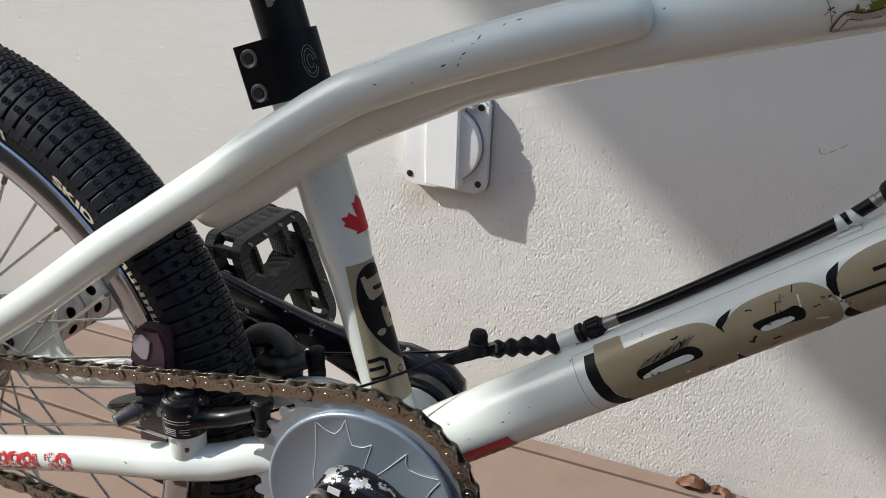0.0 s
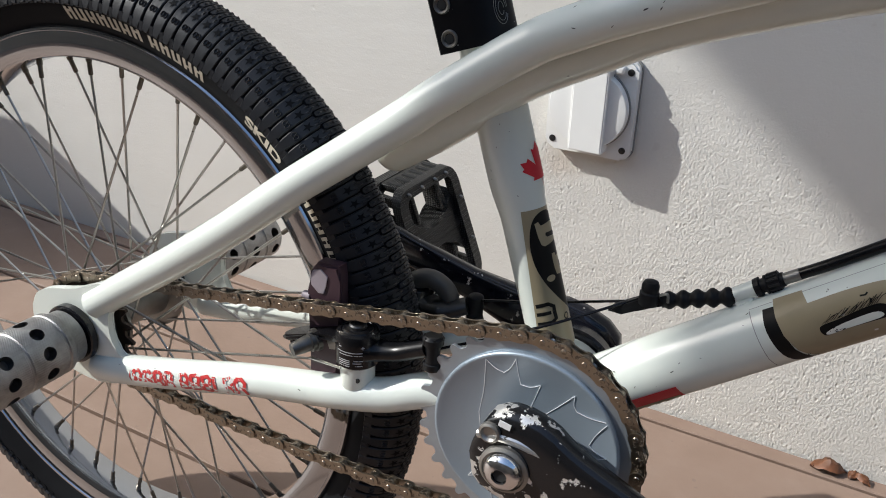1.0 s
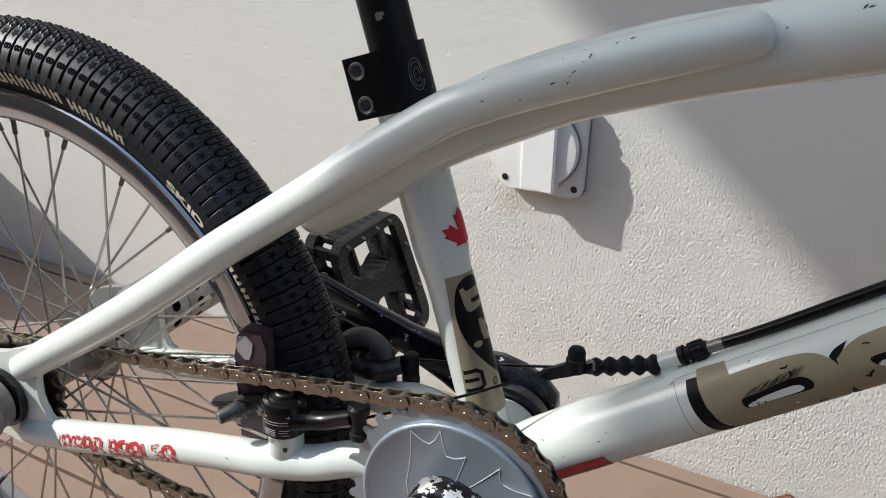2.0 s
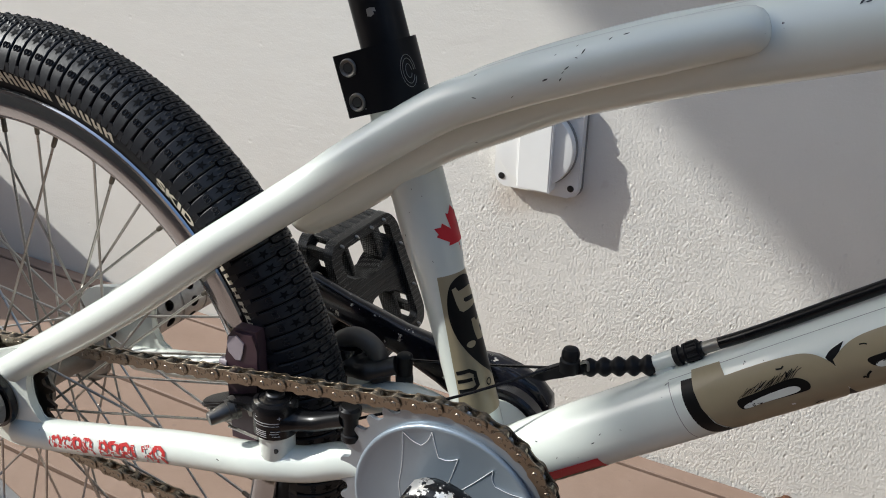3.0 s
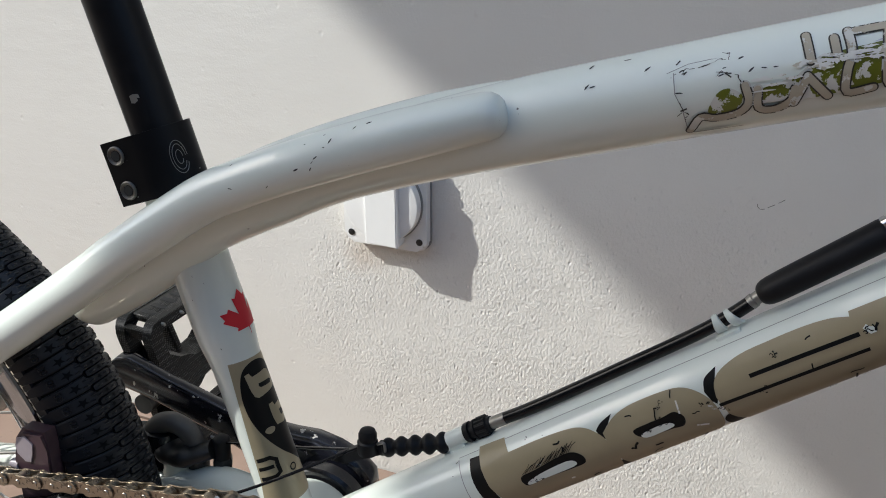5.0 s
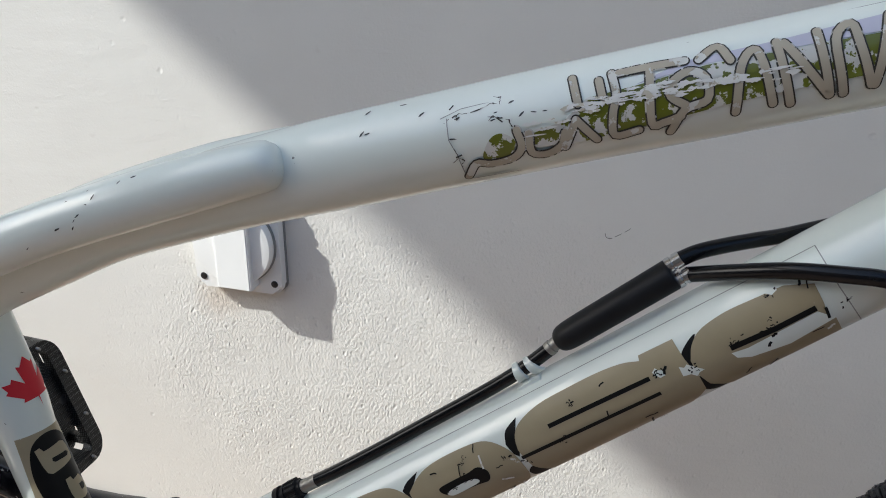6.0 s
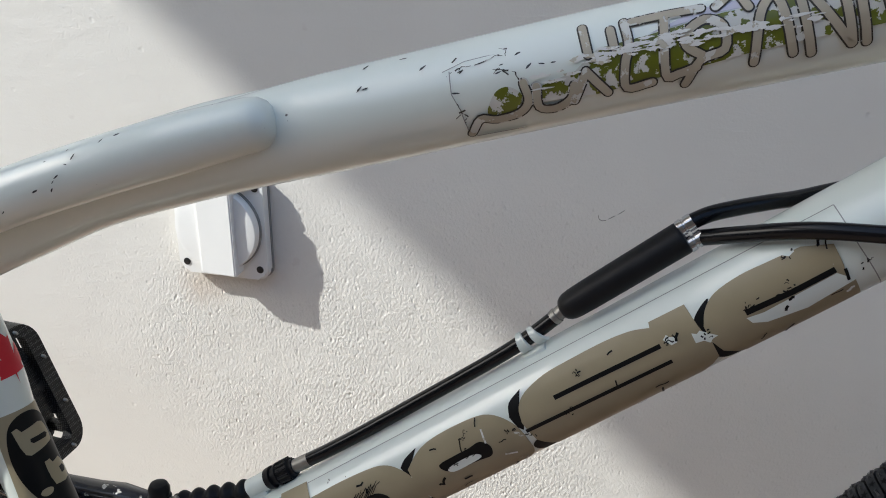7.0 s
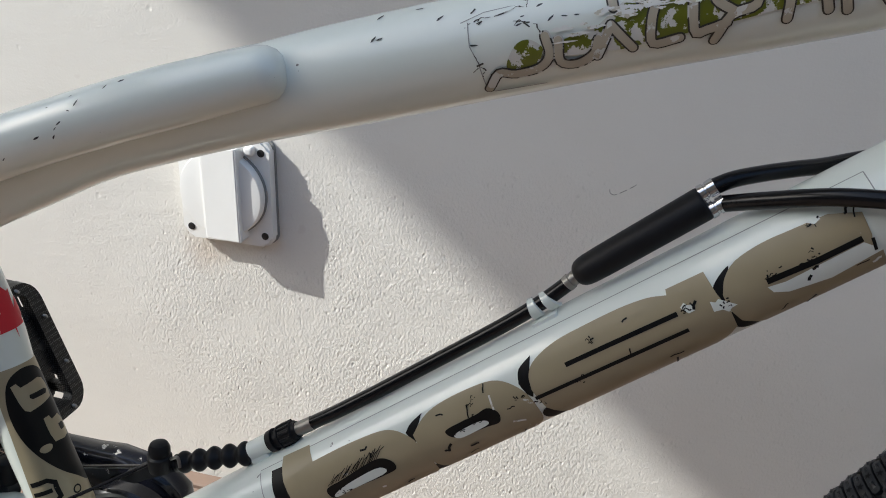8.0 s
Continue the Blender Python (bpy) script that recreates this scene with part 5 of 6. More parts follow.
    sweep(bm, arch, 0.0062, 18, True, 1.15)
    part("arch", bm, CAST_GREY, arm, "dull dark grey arched casting")
    return arm


def cast_arm():
    """The drive-side arm: a drum on the boss, a sloping bracket with the pad behind, a stout bar to the cable in front."""
    cx, cy = 0.2384, -0.0430
    bm = bmesh.new()
    lathe(bm, [(0.0122, 0.0425), (0.0137, 0.0438), (0.0140, 0.0560), (0.0140, 0.0622), (0.0128, 0.0648), (0.0105, 0.0656), (0.0100, 0.0650), (0.0094, 0.0660), (0.0060, 0.0668)], 40, "Z", (cx, cy, 0))
    arm = part("brake_arm", bm, CAST_BLACK, bike, "glossy black cast brake arm with faint white marks", angle=40)
    bm = bmesh.new()
    lathe(bm, [(0.0058, 0.0), (0.0056, 0.0018), (0.0046, 0.0026), (0.0026, 0.0026), (0.0024, 0.0010)], 24, "Z", (cx, cy, 0.0664))
    bolt = part("pivot_bolt", bm, DARK_ALLOY, arm, "dark hex pivot bolt")
    # blackened hexagon, the shade in the pivot bolt's hole
    bm = bmesh.new()
    lathe(bm, [(0.0024, 0.0), (0.0024, 0.0003)], 6, "Z", (cx, cy, 0.0676))
    part("hex_hole", bm, DARK, bolt)
    # the bracket: a sloping top with a skirt along its inner side and round its end
    slope = math.degrees(math.atan2(0.0172, 0.052))
    m = Matrix.Translation((cx, cy, 0.0625)) @ pose(0, 0, 0, 0, -slope, 0)
    bm = bmesh.new()
    top = [(0.0, 0.0130), (-0.018, 0.0125), (-0.036, 0.0120), (-0.049, 0.0108), (-0.0560, 0.0078), (-0.0590, 0.0030), (-0.0580, -0.0018), (-0.0540, -0.0040), (-0.044, -0.0034), (-0.032, -0.0014), (-0.024, -0.0030), (-0.015, -0.0080), (-0.008, -0.0118), (0.0, -0.0134)]
    plate(bm, top, 0.0044, m @ pose(0, 0, 0, -90, 0, 0), 0.0014)
    part("bracket", bm, CAST_BLACK, arm, angle=50)
    bm = bmesh.new()
    edge = curve_points([Vector(p) for p in ((-0.004, 0.0100, -0.0060), (-0.030, 0.0096, -0.0060), (-0.046, 0.0080, -0.0060), (-0.0540, 0.0045, -0.0055), (-0.0560, 0.0010, -0.0045))], 6)
    rings = []
    for p in edge:
        inward = Vector((-0.030, 0.0, p.z)) - p
        inward = Vector((inward.x * 0.3, inward.y, 0)).normalized() * 0.0026
        rings.append([bm.verts.new(m @ q) for q in (p + Vector((0, 0, 0.0060)), p - Vector((0, 0, 0.0060)), p + inward - Vector((0, 0, 0.0060)), p + inward + Vector((0, 0, 0.0060)))])
    for a, b in zip(rings, rings[1:]):
        for k in range(4):
            bm.faces.new((a[k], a[(k + 1) % 4], b[(k + 1) % 4], b[k]))
    bm.faces.new(rings[0])
    bm.faces.new(rings[-1][::-1])
    bmesh.ops.recalc_face_normals(bm, faces=bm.faces)
    part("skirt", bm, CAST_BLACK, arm, angle=40)
    bm = bmesh.new()
    plate(bm, [(-0.006, -0.0165), (-0.0300, -0.0130), (-0.0300, -0.0030), (-0.006, -0.0030)], 0.0022, m @ pose(0, 0.0060, 0), 0.0004)
    part("web", bm, GREY_ALLOY, arm, "grey inner face of the bracket", smooth=False)
    bm = bmesh.new()
    sweep(bm, [Vector((0.2060, -0.0475, 0.0370)), Vector((0.2340, -0.0560, 0.0425))], 0.0009, 8)
    part("spring", bm, STEEL, arm, "thin steel return spring")
    # stout bar to the cable, its foot flared against the drum
    bm = bmesh.new()
    pts = curve_points([Vector(p) for p in ((cx + 0.008, cy, 0.0535), (0.2530, cy + 0.001, 0.0535), (0.2660, cy + 0.002, 0.0560), (0.2760, cy + 0.002, 0.0605), (0.2870, cy + 0.001, 0.0660))], 5)
    rs = [0.0112, 0.0106, 0.0100, 0.0094, 0.0088] + [0.0083, 0.0079, 0.0076, 0.0074, 0.0073] + [0.0072] * (len(pts) - 10)
    sweep(bm, pts, rs, 20, True, 0.82)
    part("front_bar", bm, CAST_BLACK, arm)
    bm = bmesh.new()
    lathe(bm, [(0.0050, 0.0530), (0.0056, 0.0545), (0.0056, 0.0575), (0.0046, 0.0580), (0.0046, 0.0700), (0.0064, 0.0704), (0.0066, 0.0745), (0.0050, 0.0760)], 20, "Z", (0.2905, cy - 0.001, 0))
    anchor = part("cable_anchor", bm, PLASTIC, arm, "black cable anchor bolt", angle=40)
    bm = bmesh.new()
    lathe(bm, [(0.0060, 0.0), (0.0066, 0.0012), (0.0066, 0.0042), (0.0060, 0.0052)], 6, "Z", (0.2905, cy - 0.001, 0.0705))
    part("anchor_nut", bm, BLACK, anchor, angle=30)
    # hollow pad stud with a washer, its pad and the pad's holding screw
    p0, p1 = Vector((0.2072, -0.0405, 0.0478)), Vector((0.1975, -0.0580, 0.0445))
    out = (p1 - p0).normalized()
    reach = (0.0, 0.0030, 0.0031, 0.0062, 0.0064, 0.0176, 0.0186, 0.0183, 0.0120)
    bm = bmesh.new()
    sweep(bm, [p0 + out * d for d in reach], [0.0076, 0.0076, 0.0066, 0.0066, 0.0056, 0.0044, 0.0040, 0.0030, 0.0028], 26)
    stud = part("pad_stud", bm, STUD_GREY, arm, "hollow grey tapered brake pad stud", angle=40)
    bm = bmesh.new()
    sweep(bm, [p0 + out * 0.0125, p0 + out * 0.0131], 0.0029, 16)
    part("hollow", bm, RUST, stud, "brown inside of the stud")
    bm = bmesh.new()
    plate(bm, [(-0.0115, -0.0400), (0.0095, -0.0400), (0.0115, -0.0300), (0.0125, 0.0300), (0.0110, 0.0410), (-0.0045, 0.0410), (-0.0105, 0.0330), (-0.0115, 0.0200)], 0.0120, Matrix.Translation((0.2090, -0.0305, 0.0585)), 0.0020)
    pad = part("brake_pad", bm, PAD_PURPLE, arm, "tall dark purple brake pad", angle=50)
    # paler six- to eight-sided patch near the top of the pad
    bm = bmesh.new()
    plate(bm, [(-0.0060, -0.0042), (-0.0010, -0.0088), (0.0030, -0.0085), (0.0048, -0.0030), (0.0062, 0.0040), (0.0010, 0.0082), (-0.0048, 0.0062), (-0.0068, 0.0010)], 0.0010, Matrix.Translation((0.2065, -0.0368, 0.0875)), 0.0003)
    part("worn_face", bm, PAD_PALE, pad, "pale facet of the pad")
    bm = bmesh.new()
    lathe(bm, [(0.0030, 0.0), (0.0030, -0.0052), (0.0025, -0.0058)], 16, "X", (0.1985, -0.0345, 0.0735))
    part("pad_screw", bm, PAD_PALE, pad, "pale metal pad screw")
    # unreadable white marks round the drum
    bm = bmesh.new()
    for z, a0, a1, h in ((0.0555, -118, -30, 0.0006), (0.0537, -112, -34, 0.0005), (0.0500, -112, -80, 0.0006), (0.0487, -112, -80, 0.0006), (0.0474, -112, -80, 0.0006), (0.0460, -112, -80, 0.0006), (0.0500, -70, -46, 0.0006), (0.0484, -72, -50, 0.0006), (0.0466, -66, -46, 0.0006), (0.0590, -52, -42, 0.0005), (0.0590, -48, -46, 0.0020), (0.0585, -112, -104, 0.0005)):
        ring = []
        for k in range(7):
            a = radians(a0 + (a1 - a0) * k / 6)
            ring.append([bm.verts.new((cx + 0.0142 * math.cos(a), cy + 0.0142 * math.sin(a), z + q)) for q in (-h / 2, h / 2)])
        for p, q in zip(ring, ring[1:]):
            bm.faces.new((p[0], q[0], q[1], p[1]))
    part("white_marks", bm, FAINT_WHITE, arm, "faint printed bars")
    return arm


cast_arm()
brake_arm()

# straddle cable, carrier, boot and adjuster
CARRIER = Vector((0.4025, 0.002, 0.1085))
bm = bmesh.new()
for end in (Vector((0.2905, -0.0430, 0.0655)), Vector((0.2800, 0.0465, 0.0565))):
    mid = CARRIER.lerp(end, 0.5) + Vector((0, 0, -0.0012))
    sweep(bm, curve_points([CARRIER + Vector((-0.010, 0, -0.003)), mid, end], 6), 0.0009, 8)
wire = part("straddle_wire", bm, CABLE, bike, "thin black straddle wire")
bm = bmesh.new()
plate(bm, [(-0.022, -0.0105), (-0.019, -0.0065), (-0.004, 0.0030), (0.006, 0.0045), (0.008, 0.0), (-0.003, -0.0050), (-0.014, -0.0110)], 0.0060, Matrix.Translation(CARRIER + Vector((0.0, 0, -0.001))), 0.001)
carrier = part("cable_carrier", bm, PLASTIC, bike, "black cable carrier with a clamp bolt", angle=50)
bm = bmesh.new()
lathe(bm, [(0.0052, -0.003), (0.0056, -0.001), (0.0056, 0.0044), (0.0046, 0.0052), (0.0050, 0.0062), (0.0050, 0.0090), (0.0040, 0.0112), (0.002, 0.0118)], 24, "Z", CARRIER + Vector((0.000, -0.002, 0.0015)))
part("clamp_cap", bm, PLASTIC, carrier)
bm = bmesh.new()
sweep(bm, curve_points([CARRIER + Vector((0.006, -0.003, 0.006)), CARRIER + Vector((0.010, -0.004, 0.008)), CARRIER + Vector((0.011, -0.004, 0.003))], 5), 0.0008, 6)
part("wire_end", bm, GREY_ALLOY, carrier)
B0, B1 = Vector((0.4095, 0.003, 0.1098)), Vector((0.4474, 0.003, 0.1222))
pts, rs = [], []
for k in range(61):
    t = k / 60
    w = 0.5 + 0.5 * math.cos(t * 5 * 2 * math.pi + math.pi)
    pts.append(B0.lerp(B1, t))
    rs.append(0.0034 + (0.0018 + 0.0006 * t) * w ** 0.8 if 0.02 < t < 0.98 else 0.0042)
bm = bmesh.new()
sweep(bm, pts, rs, 28)
part("cable_boot", bm, PLASTIC, bike, "ribbed black rubber cable boot", angle=70)

# adjuster beyond the stop
A0, A1 = Vector((0.4562, 0.003, 0.1297)), Vector((0.4752, 0.003, 0.1424))
aw = (A1 - A0).normalized()
bm = bmesh.new()
sweep(bm, [A0, A0 + aw * 0.003, A0 + aw * 0.0032, A0 + aw * 0.0055, A0 + aw * 0.0057, A0 + aw * 0.0068, A0 + aw * 0.007, A0 + aw * 0.0135, A0 + aw * 0.0138, A0 + aw * 0.0155], [0.0050, 0.0053, 0.0040, 0.0040, 0.0053, 0.0053, 0.0047, 0.0050, 0.0040, 0.0038], 24)
adj = part("barrel_adjuster", bm, PLASTIC, bike, "knurled black barrel adjuster")
for k in range(12):
    a = 2 * math.pi * k / 12
    side = Vector((0, 1, 0))
    nor = aw.cross(side)
    off = 0.0050 * (math.cos(a) * side + math.sin(a) * nor)
    bm = bmesh.new()
    sweep(bm, [A0 + aw * 0.0075 + off, A0 + aw * 0.0132 + off], 0.0007, 6)
    part("rib", bm, PLASTIC, adj)
bm = bmesh.new()
sweep(bm, [A0 + aw * 0.0155, A0 + aw * 0.0238], [0.0032, 0.0032], 20)
part("ferrule", bm, GREY_ALLOY, adj, "bare metal cable ferrule")

bm = tube([A0 + aw * 0.0236, Vector((0.4870, 0.002, 0.1507)), Vector((0.5044, 0.002, 0.1632)), Vector((0.5265, 0.002, 0.1797)), Vector((0.5507, 0.001, 0.1982)), Vector((0.5630, 0, 0.2083)), Vector((0.5720, 0.0, 0.2162)), Vector((0.5800, 0.0, 0.2242))], 0.0031, 16, 8)
lower = part("brake_cable", bm, CABLE, bike, "black sheathed brake cable along the down tube")
S0, S1 = Vector((0.5824, 0, 0.2274)), Vector((0.6248, 0, 0.2612))
sw = (S1 - S0).normalized()
bm = bmesh.new()
sweep(bm, [Vector((0.5796, 0, 0.2238)), Vector((0.5810, 0, 0.2256)), Vector((0.5811, 0, 0.2257)), S0 + sw * 0.001], [0.0033, 0.0033, 0.0029, 0.0029], 18)
part("ferrule", bm, GREY_ALLOY, lower, "bare metal cable ferrule")
# the splitter: a flattened capsule with a tapering nose
pts = [S0 + sw * d for d in (0.0, 0.0003, 0.0010, 0.0022, 0.0040, 0.0065, 0.012, 0.020, 0.0538, 0.0548, 0.0552)]
rs = [0.0026, 0.0036, 0.0046, 0.0055, 0.0061, 0.0064, 0.0066, 0.0067, 0.0070, 0.0068, 0.0062]
bm = bmesh.new()
sweep(bm, pts, rs, 32, True, 0.92)
split = part("cable_splitter", bm, PLASTIC, bike, "matt black capsule joining one cable to two", angle=60)
sn = Vector((-sw.z, 0, sw.x))
ends = (S0 + sw * 0.0548 + sn * 0.0036, S0 + sw * 0.0548 - sn * 0.0036)
for e in ends:
    bm = bmesh.new()
    sweep(bm, [e, e + sw * 0.0022, e + sw * 0.0024, e + sw * 0.0032, e + sw * 0.0034, e + sw * 0.0062], [0.0033, 0.0033, 0.0028, 0.0028, 0.0033, 0.0033], 18)
    part("ferrule", bm, CHROME, split, "shiny metal cable ferrule")
bm = tube([ends[0] + sw * 0.005, Vector((0.6345, 0.003, 0.2706)), Vector((0.6457, 0.008, 0.2727)), Vector((0.6566, 0.013, 0.2741)), Vector((0.6745, 0.022, 0.2762)), Vector((0.710, 0.034, 0.286)), Vector((0.760, 0.040, 0.315)), Vector((0.790, 0.036, 0.420))], 0.0031, 16, 8)
part("upper_cable", bm, CABLE, bike, "black sheathed cable passing behind the down tube")
bm = tube([ends[1] + sw * 0.005, Vector((0.6440, -0.0085, 0.2668)), Vector((0.6640, -0.0195, 0.2732)), Vector((0.6863, -0.0265, 0.2756)), Vector((0.7035, -0.0280, 0.2762)), Vector((0.745, -0.034, 0.288)), Vector((0.785, -0.034, 0.420))], 0.0031, 16, 8)
part("upper_cable", bm, CABLE, bike, "black sheathed cable passing in front of the down tube")


# ---- decals ----
def film(name, shapes, axis, lift, material, parent, label="", apart=False, shift=0.0):
    """Decal shapes laid on a tube; apart: each shape is a part of its own."""
    p0, way, r = axis
    shapes = [[(a, b + shift) for a, b in q] for q in shapes]
    if apart:
        for q in shapes:
            ob = part(name, on_tube([q], p0, way, r, lift), material, parent, label, True, 60)
        return ob
    return part(name, on_tube(shapes, p0, way, r, lift), material, parent, label, True, 60)


def box2(s0, s1, v0, v1):
    return [(s0, v0), (s1, v0), (s1, v1), (s0, v1)]


DT = (DT0 - DT_WAY * 0.010, DT_WAY, 0.0192)
down_film = film("decal_panel", [stroke([(0.151, 0.021), (0.151, -0.008), (0.1525, -0.020), (0.157, -0.030)], 0.0004), stroke([(0.151, 0.022), (0.420, 0.0207)], 0.00035), stroke([(0.420, 0.0207), (0.4195, 0.0033), (0.421, -0.030)], 0.0004)], DT, 0.00012, SHADE_GREY, bike, "thin outline of the clear logo film")
def soft(left, right, per=4):
    """An outline with one rounded run and one run of straight edges."""
    return [(q.x, q.y) for q in curve_points([(a, b, 0) for a, b in left], per)] + list(right)


black_shapes = [soft([(0.1578, 0.0190), (0.1565, 0.0070), (0.1585, -0.0080), (0.1640, -0.0185), (0.1730, -0.0270)], [(0.1800, -0.0270), (0.1700, -0.0175), (0.1655, -0.0070), (0.1635, 0.0060), (0.1642, 0.0187)]),
                soft([(0.2265, 0.0080), (0.2300, 0.0105), (0.2365, 0.0125)], [(0.2325, 0.0080), (0.2300, 0.0030), (0.2280, 0.0030)]), soft([(0.2790, 0.0060), (0.2815, 0.0110), (0.2880, 0.0140)], [(0.2852, 0.0085), (0.2835, 0.0020), (0.2815, -0.0010), (0.2800, 0.0010)]),
                blob([(0.2255, -0.0150), (0.2300, -0.0110), (0.2350, -0.0160), (0.2310, -0.0210)]), blob([(0.2800, -0.0110), (0.2850, -0.0080), (0.2960, -0.0150), (0.2830, -0.0180)]),
                blob([(0.3590, 0.0060), (0.3631, 0.0095), (0.3675, 0.0112), (0.3645, 0.0070), (0.3620, 0.0020), (0.3600, 0.0010)]), blob([(0.3595, -0.0030), (0.3625, -0.0060), (0.3700, -0.0145), (0.3640, -0.0170), (0.3590, -0.0110)])]
film("logo_shadow", black_shapes, DT, 0.00022, INK, down_film, "black edging of the logo", apart=True)
tan_shapes = [soft([(0.1803, 0.0143), (0.1967, 0.0145), (0.2122, 0.0137), (0.2200, 0.0120), (0.2255, 0.0082), (0.2292, 0.0020), (0.2290, -0.0110), (0.2240, -0.0210), (0.2120, -0.0260)], [(0.1850, -0.0275), (0.1735, -0.0200), (0.1665, -0.0080), (0.1637, 0.0025), (0.1632, 0.0120), (0.1641, 0.0235), (0.1791, 0.0228)]),
              soft([(0.2292, 0.0060), (0.2366, 0.0106), (0.2447, 0.0127), (0.2576, 0.0130), (0.2697, 0.0116), (0.2770, 0.0065), (0.2805, -0.0010), (0.2790, -0.0130), (0.2720, -0.0220)], [(0.2600, -0.0265), (0.2400, -0.0265), (0.2310, -0.0180), (0.2288, -0.0060)]),
              soft([(0.2825, 0.0020), (0.2845, 0.0078), (0.2893, 0.0118), (0.2994, 0.0146), (0.3120, 0.0151), (0.3264, 0.0150), (0.3370, 0.0138), (0.3440, 0.0115)], [(0.3446, 0.0136), (0.3591, 0.0133), (0.3596, 0.0045), (0.3608, -0.0040), (0.3600, -0.0120), (0.3500, -0.0215), (0.3000, -0.0265), (0.2880, -0.0190), (0.2832, -0.0080)]),
              soft([(0.3612, 0.0030), (0.3646, 0.0081), (0.3704, 0.0118), (0.3811, 0.0133), (0.3926, 0.0128)], [(0.4035, 0.0122), (0.4130, 0.0079), (0.4123, 0.0001), (0.4110, -0.0050), (0.4133, -0.0071), (0.4130, -0.0177), (0.3935, -0.0190), (0.3693, -0.0190), (0.3625, -0.0100), (0.3608, -0.0030)])]
film("logo_shape", tan_shapes, DT, 0.00034, TAN, down_film, "tan rounded logo shape", apart=True)
film("logo_gap", [blob([(0.1815, 0.0012), (0.1905, 0.0022), (0.2035, 0.0036), (0.2110, 0.0034), (0.2150, 0.0002), (0.2145, -0.0035), (0.2090, -0.0042), (0.1910, -0.0036), (0.1822, -0.0040)]), blob([(0.2424, 0.0018), (0.2500, 0.0026), (0.2571, 0.0026), (0.2630, 0.0030), (0.2660, -0.0005), (0.2640, -0.0045), (0.2580, -0.0040), (0.2455, -0.0028)]),
                  stroke([(0.2990, 0.0049), (0.3173, 0.0046), (0.3443, 0.0040)], 0.0018), stroke([(0.2820, -0.0019), (0.3120, -0.0025), (0.3450, -0.0032)], 0.0016), stroke([(0.3762, 0.0006), (0.3935, -0.0003), (0.4092, -0.0001)], 0.0022)], DT, 0.00046, INK, down_film, "black slot of the logo", apart=True)
film("logo_white", [blob([(0.1835, -0.0022), (0.1920, -0.0004), (0.2064, 0.0004), (0.2105, -0.0015), (0.2080, -0.0034), (0.1920, -0.0036), (0.1838, -0.0040)], 3), blob([(0.2450, -0.0010), (0.2530, -0.0002), (0.2590, -0.0008), (0.2600, -0.0030), (0.2530, -0.0036), (0.2462, -0.0034)], 3),
                    [(0.3755, -0.0012), (0.3817, -0.0022), (0.4090, -0.0014), (0.4135, -0.0071), (0.3953, -0.0091), (0.3810, -0.0065), (0.3765, -0.0040)],
                    [(0.3562, 0.0030), (0.3578, 0.0019), (0.3592, 0.0026), (0.3612, 0.0006), (0.3640, -0.0022), (0.3618, -0.0024), (0.3603, -0.0034), (0.3588, -0.0016), (0.3558, -0.0010)], [(0.3462, 0.0055), (0.3480, 0.0066), (0.3490, 0.0052), (0.3508, 0.0046), (0.3498, 0.0034), (0.3504, 0.0025), (0.3480, 0.0024)], [(0.3955, 0.0135), (0.3972, 0.0126), (0.4001, 0.0133), (0.4010, 0.0118), (0.3985, 0.0110)]],
     DT, 0.00058, PAINT, down_film, "bare white patch in the logo", apart=True)
rnd = random.Random(7)
hatch = []
for k in range(20):
    a = 0.1830 + 0.0014 * k + rnd.uniform(-0.0003, 0.0003)
    hatch.append(stroke([(a, 0.0022 + 0.00009 * k), (a + 0.0035, 0.0042 + 0.00011 * k + rnd.uniform(-0.0005, 0.0004)), (a + 0.0058, 0.0054 + 0.00012 * k + rnd.uniform(-0.0007, 0.0007))], rnd.uniform(0.00018, 0.00042)))
nicks = []
for mid, spread, count in (((0.2585, 0.0080), 0.0022, 7), ((0.2585, 0.0010), 0.0030, 7), ((0.2480, -0.0005), 0.0026, 8), ((0.3485, 0.0045), 0.0020, 8), ((0.3120, 0.0092), 0.0011, 6), ((0.3605, 0.0000), 0.0026, 9), ((0.3800, 0.0022), 0.0030, 9), ((0.3930, 0.0018), 0.0034, 10), ((0.3985, 0.0118), 0.0022, 6), ((0.1700, -0.0130), 0.0010, 4), ((0.4190, -0.0030), 0.0020, 6), ((0.2830, -0.0040), 0.0026, 6), ((0.1880, -0.0020), 0.0030, 8), ((0.2760, 0.0020), 0.0022, 5), ((0.3000, -0.0025), 0.0030, 5)):
    for _ in range(count):
        a, b = mid[0] + rnd.uniform(-spread, spread), mid[1] + rnd.uniform(-spread, spread) * 0.6
        da, db = rnd.uniform(-0.0018, 0.0018), rnd.uniform(-0.0012, 0.0012)
        nicks.append(stroke([(a, b), (a + da * 0.5, b + db), (a + da, b + db * 0.6)], rnd.uniform(0.0002, 0.0006)))
tagged(film("scuffing", hatch + nicks, DT, 0.00070, INK, down_film, "black scratches across the logo"), kind="stuff")
# red strip under the down tube near the bottom bracket
film("red_strip", [box2(0.064, 0.098, -0.0190, -0.0070), box2(0.055, 0.064, -0.0190, -0.0070)], DT, 0.0003, RED, down_film, "red sticker strip")
film("sticker_foot", [box2(0.0560, 0.0925, -0.0232, -0.0176)], DT, 0.0005, TAN, down_film, "pale printed foot of the sticker")
